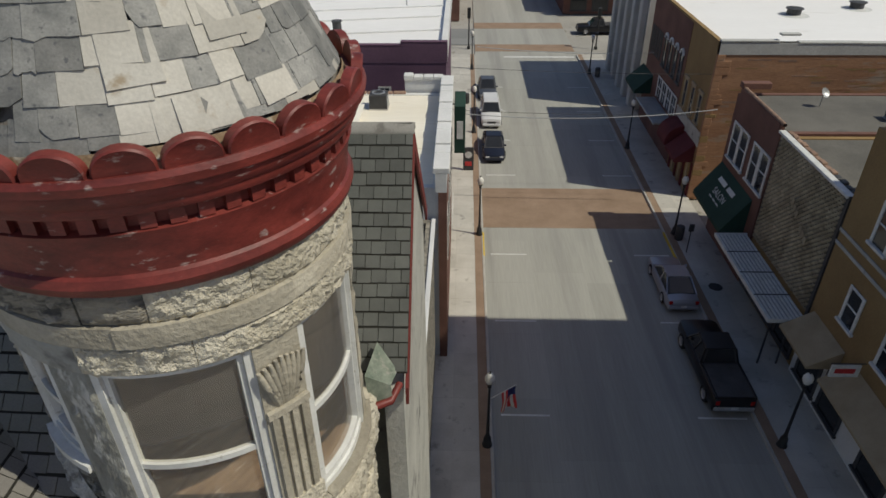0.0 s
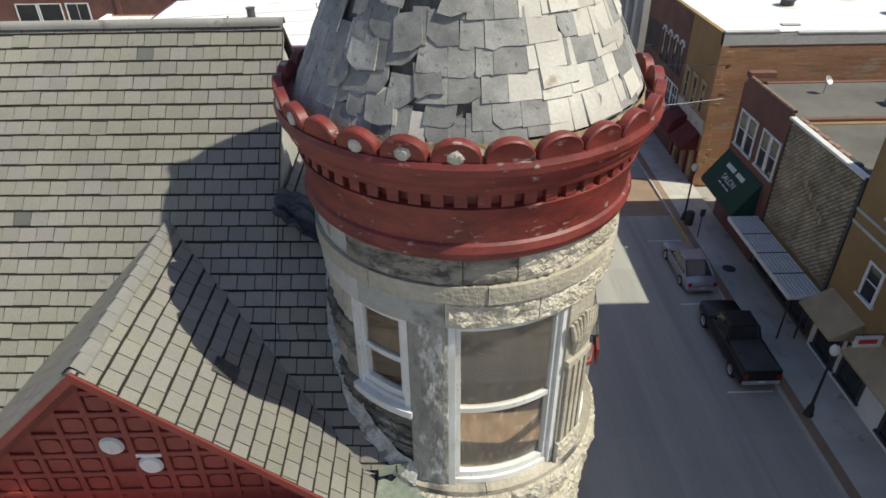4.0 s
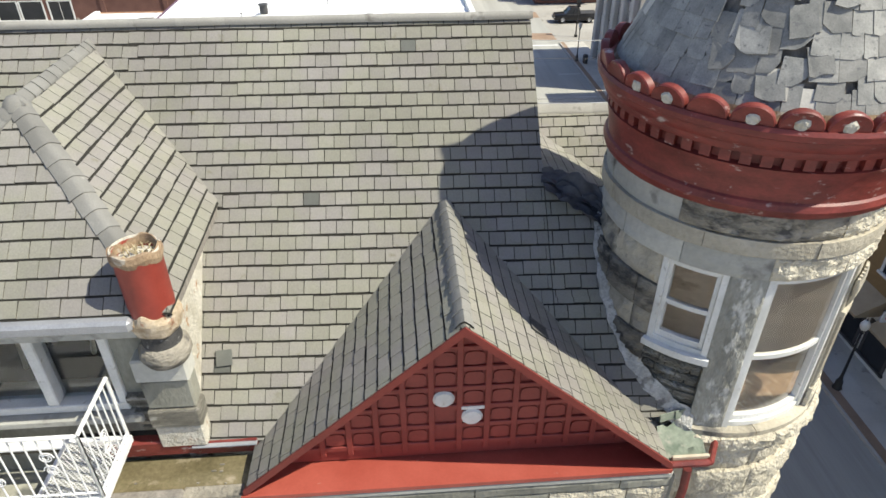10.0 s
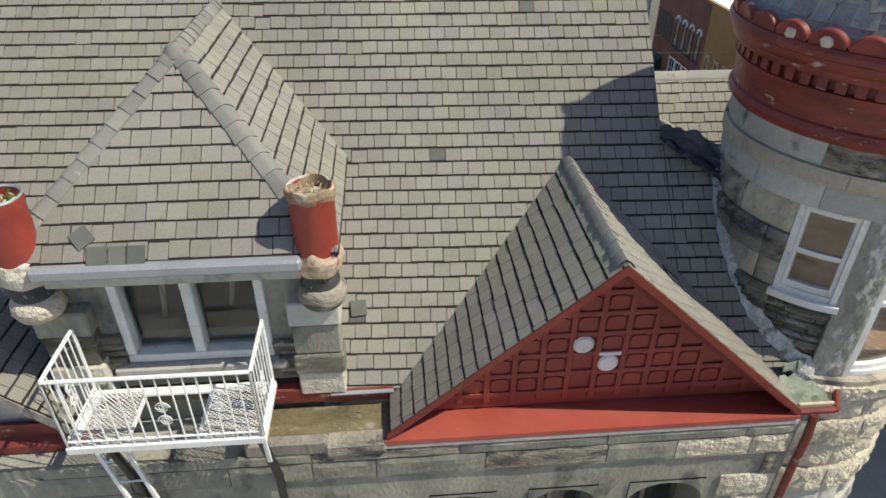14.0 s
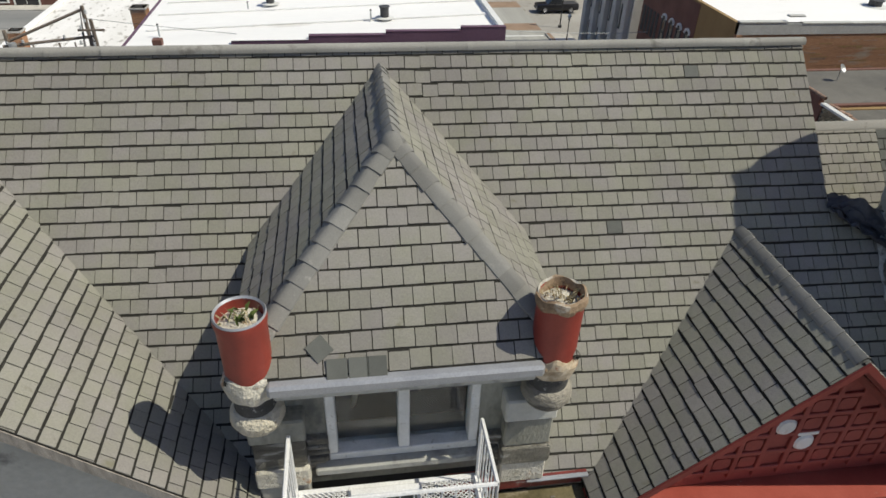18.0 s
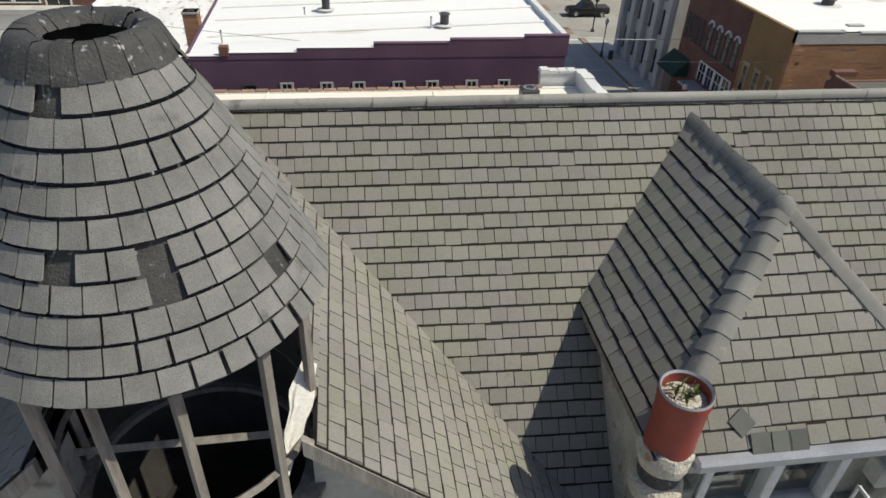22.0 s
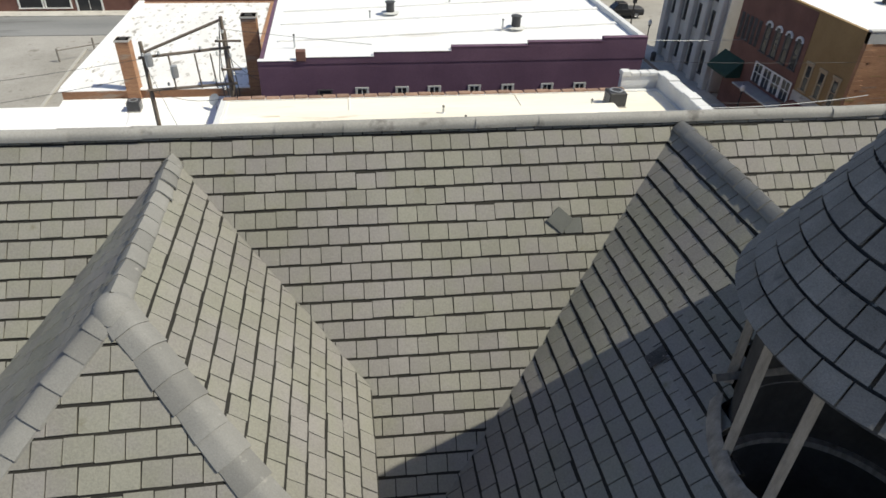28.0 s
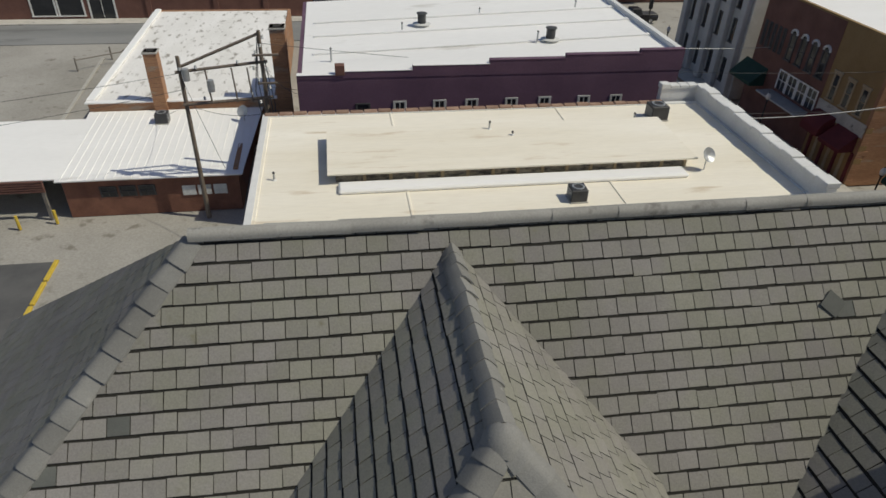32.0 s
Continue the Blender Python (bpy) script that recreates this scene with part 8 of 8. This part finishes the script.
car("dark_pickup", "dark pickup truck waiting in the far side street", 17.8, 86.0, 90, 5.6, 1.95, 1.8, BLACK_P, "pickup")
car("dark_parked_car", "dark car parked in the far side street", -63.5, 86.3, 90, 4.6, 1.75, 1.5, NAVY_P, "sedan")

GLOBE = material("frosted_globe", (0.70, 0.68, 0.62), (0.80, 0.78, 0.72), 3, 20, 0.4, 0.0)


def lamp_post(x, y, h=4.0):
    t = thing("street_lamp", "black cast-iron street lamp with a frosted acorn globe", "street lamp", (x, y, 0.14), "street lamps")
    d = Vector((0, 0, 0))
    part("base", Build().lathe([(0.22, 0), (0.22, 0.08), (0.17, 0.14), (0.16, 0.45), (0.10, 0.55), (0.08, 0.7)], d, 14), BLACK_IRON, t, "", 40)
    part("shaft", Build().lathe([(0.075, 0.68), (0.06, 1.6), (0.05, h - 0.7), (0.09, h - 0.62), (0.06, h - 0.55), (0.13, h - 0.46), (0.15, h - 0.40)], d, 12), BLACK_IRON, t, "", 40)
    part("globe", Build().lathe([(0.13, h - 0.40), (0.20, h - 0.24), (0.20, h - 0.10), (0.14, h + 0.02), (0.07, h + 0.10), (0.0, h + 0.12)], d, 16), GLOBE, t, "frosted acorn globe", 60)
    part("finial", Build().lathe([(0.05, h + 0.10), (0.03, h + 0.16), (0.0, h + 0.24)], d, 10), BLACK_IRON, t)
    return t


first = lamp_post(1.68, 18.95)
for x, y in ((1.66, 36.1), (14.15, 19.2), (14.2, 36.4), (13.96, 49.8), (13.93, 69.0), (1.50, 70.4), (1.5, 52.9), (1.6, 4.0), (14.0, 3.0)):
    copy_thing(first, Matrix.Translation((x, y, 0.14)))
# small striped flag on the near lamp
fl = thing("street_flag", "small striped flag on a short staff from the lamp", "flag", (1.72, 18.95, 2.9))
part("staff", Build().tube([(0, 0, -0.05), (1.0, 0.0, 0.75)], 0.018, 6), WHITE, fl)
FLAG_BLUE = material("flag_blue", (0.02, 0.03, 0.12), (0.03, 0.04, 0.16), 4, 30, 0.9, 0.0)
def fold(u, v):
    """A point of the limp flag: u along the staff, v down."""
    return (0.45 + 0.55 * u + 0.10 * math.sin(v * 3 + u * 5) * v, 0.10 * math.sin(u * 9 + v * 2.2) * (0.3 + v), 0.32 + 0.42 * u - 1.15 * v)


for i in range(7):
    for k in range(2):
        pts, n = [], 8
        u0, u1 = i / 7, (i + 1) / 7
        v0, v1 = (0.0, 0.42) if k == 0 else (0.42, 1.0)
        for q in range(n + 1):
            v = v0 + (v1 - v0) * q / n
            pts += [fold(u0, v), fold(u1, v)]
        part("stripe", Build().add(pts, [[2 * q, 2 * q + 1, 2 * q + 3, 2 * q + 2] for q in range(n)]), FLAG_BLUE if k == 0 and i > 2 else (SIGN_RED if i % 2 == 0 else WHITE), fl, "", 60)


def bin_(x, y):
    t = thing("litter_bin", "dark slatted litter bin on the pavement", "litter bin", (x, y, 0.14), "litter bins")
    part("drum", Build().lathe([(0.22, 0), (0.27, 0.1), (0.27, 0.8), (0.22, 0.8)], Vector((0, 0, 0)), 16), DARK_METAL, t, "", 40)
    part("lid", Build().lathe([(0.28, 0.8), (0.24, 0.95), (0.1, 1.0), (0.0, 1.0)], Vector((0, 0, 0)), 16), DARK_METAL, t, "", 40)


bin_(14.3, 35.75)
bin_(14.6, 68.0)
bin_(0.9, 60.0)
sp = thing("parking_sign", "small dark sign on a post beside the kerb", "sign", (14.36, 34.2, 0.14))
part("post", Build().tube([(0, 0, 0), (0, 0, 1.7)], 0.035, 8), DARK_METAL, sp)
part("plate", Build().soft((-0.16, -0.03, 1.5), (0.16, 0.03, 2.0), 0.02), DARK_METAL, sp)
# pavement signs and projecting shop signs on the near side
pv = thing("projecting_sign", "tall dark green projecting shop sign", "sign", (0.35, 40.4, 4.0))
part("board", Build().soft((-0.35, -1.2, 0.4), (0.35, 1.6, 3.6), 0.04), GREEN_CANVAS, pv)
part("pale_mark", Build().soft((-0.2, -1.22, 1.4), (0.2, -1.19, 2.6), 0.01), WHITE, pv)
part("arm", Build().tube([(-0.9, 0, 3.3), (0.0, 0, 3.3)], 0.04, 6), DARK_METAL, pv)
pm = thing("pavement_sign", "small upright sign with red and white panels", "sign", (1.0, 45.5, 0.14))
part("frame", Build().soft((-0.4, -0.06, 0.0), (0.4, 0.06, 1.9), 0.03), DARK_METAL, pm)
part("round_panel", Build().lathe([(0.0, 0.03), (0.27, 0.02), (0.27, 0.0)], Vector((0, 0, 0)), 18), WHITE, pm).matrix_local = Matrix.Translation((0, -0.06, 1.3)) @ pose(0, 0, 0, 90, 0, 0)
part("red_panel", Build().soft((-0.25, -0.08, 0.4), (0.25, -0.05, 0.75), 0.01), SIGN_RED, pm)
pf = thing("sign_frame", "white metal sign frame standing against a shop wall", "sign", (-0.5, 33.0, 2.6))
for i in range(6):
    part("frame_bar", Build().soft((-0.02, i * 0.5, 0), (0.5, i * 0.5 + 0.05, 0.05), 0.01), WHITE, pf)
for z in (0.0, 0.8):
    part("frame_rail", Build().soft((0.45, 0, z), (0.5, 2.6, z + 0.05), 0.01), WHITE, pf)
tl = thing("traffic_signal", "black traffic signal on a pole at the far corner", "traffic light", (1.2, 79.0, 0.14))
part("pole", Build().tube([(0, 0, 0), (0, 0, 4.5)], 0.08, 10), BLACK_IRON, tl)
part("head", Build().soft((-0.2, -0.2, 3.3), (0.2, 0.2, 4.5), 0.05), BLACK_IRON, tl)
part("foot", Build().soft((-0.18, -0.18, -0.30), (0.18, 0.18, 0.06), 0.03), BLACK_IRON, tl)
copy_thing(tl, Matrix.Translation((16.3, 79.0, 0.14)))
pt = thing("pavement_drain", "dark metal cover set in the pavement", "drain cover", (15.0, 30.6, 0.14))
part("cover", Build().lathe([(0.0, 0.012), (0.38, 0.012), (0.4, 0.0)], Vector((0, 0, 0)), 18), DARK_METAL, pt)
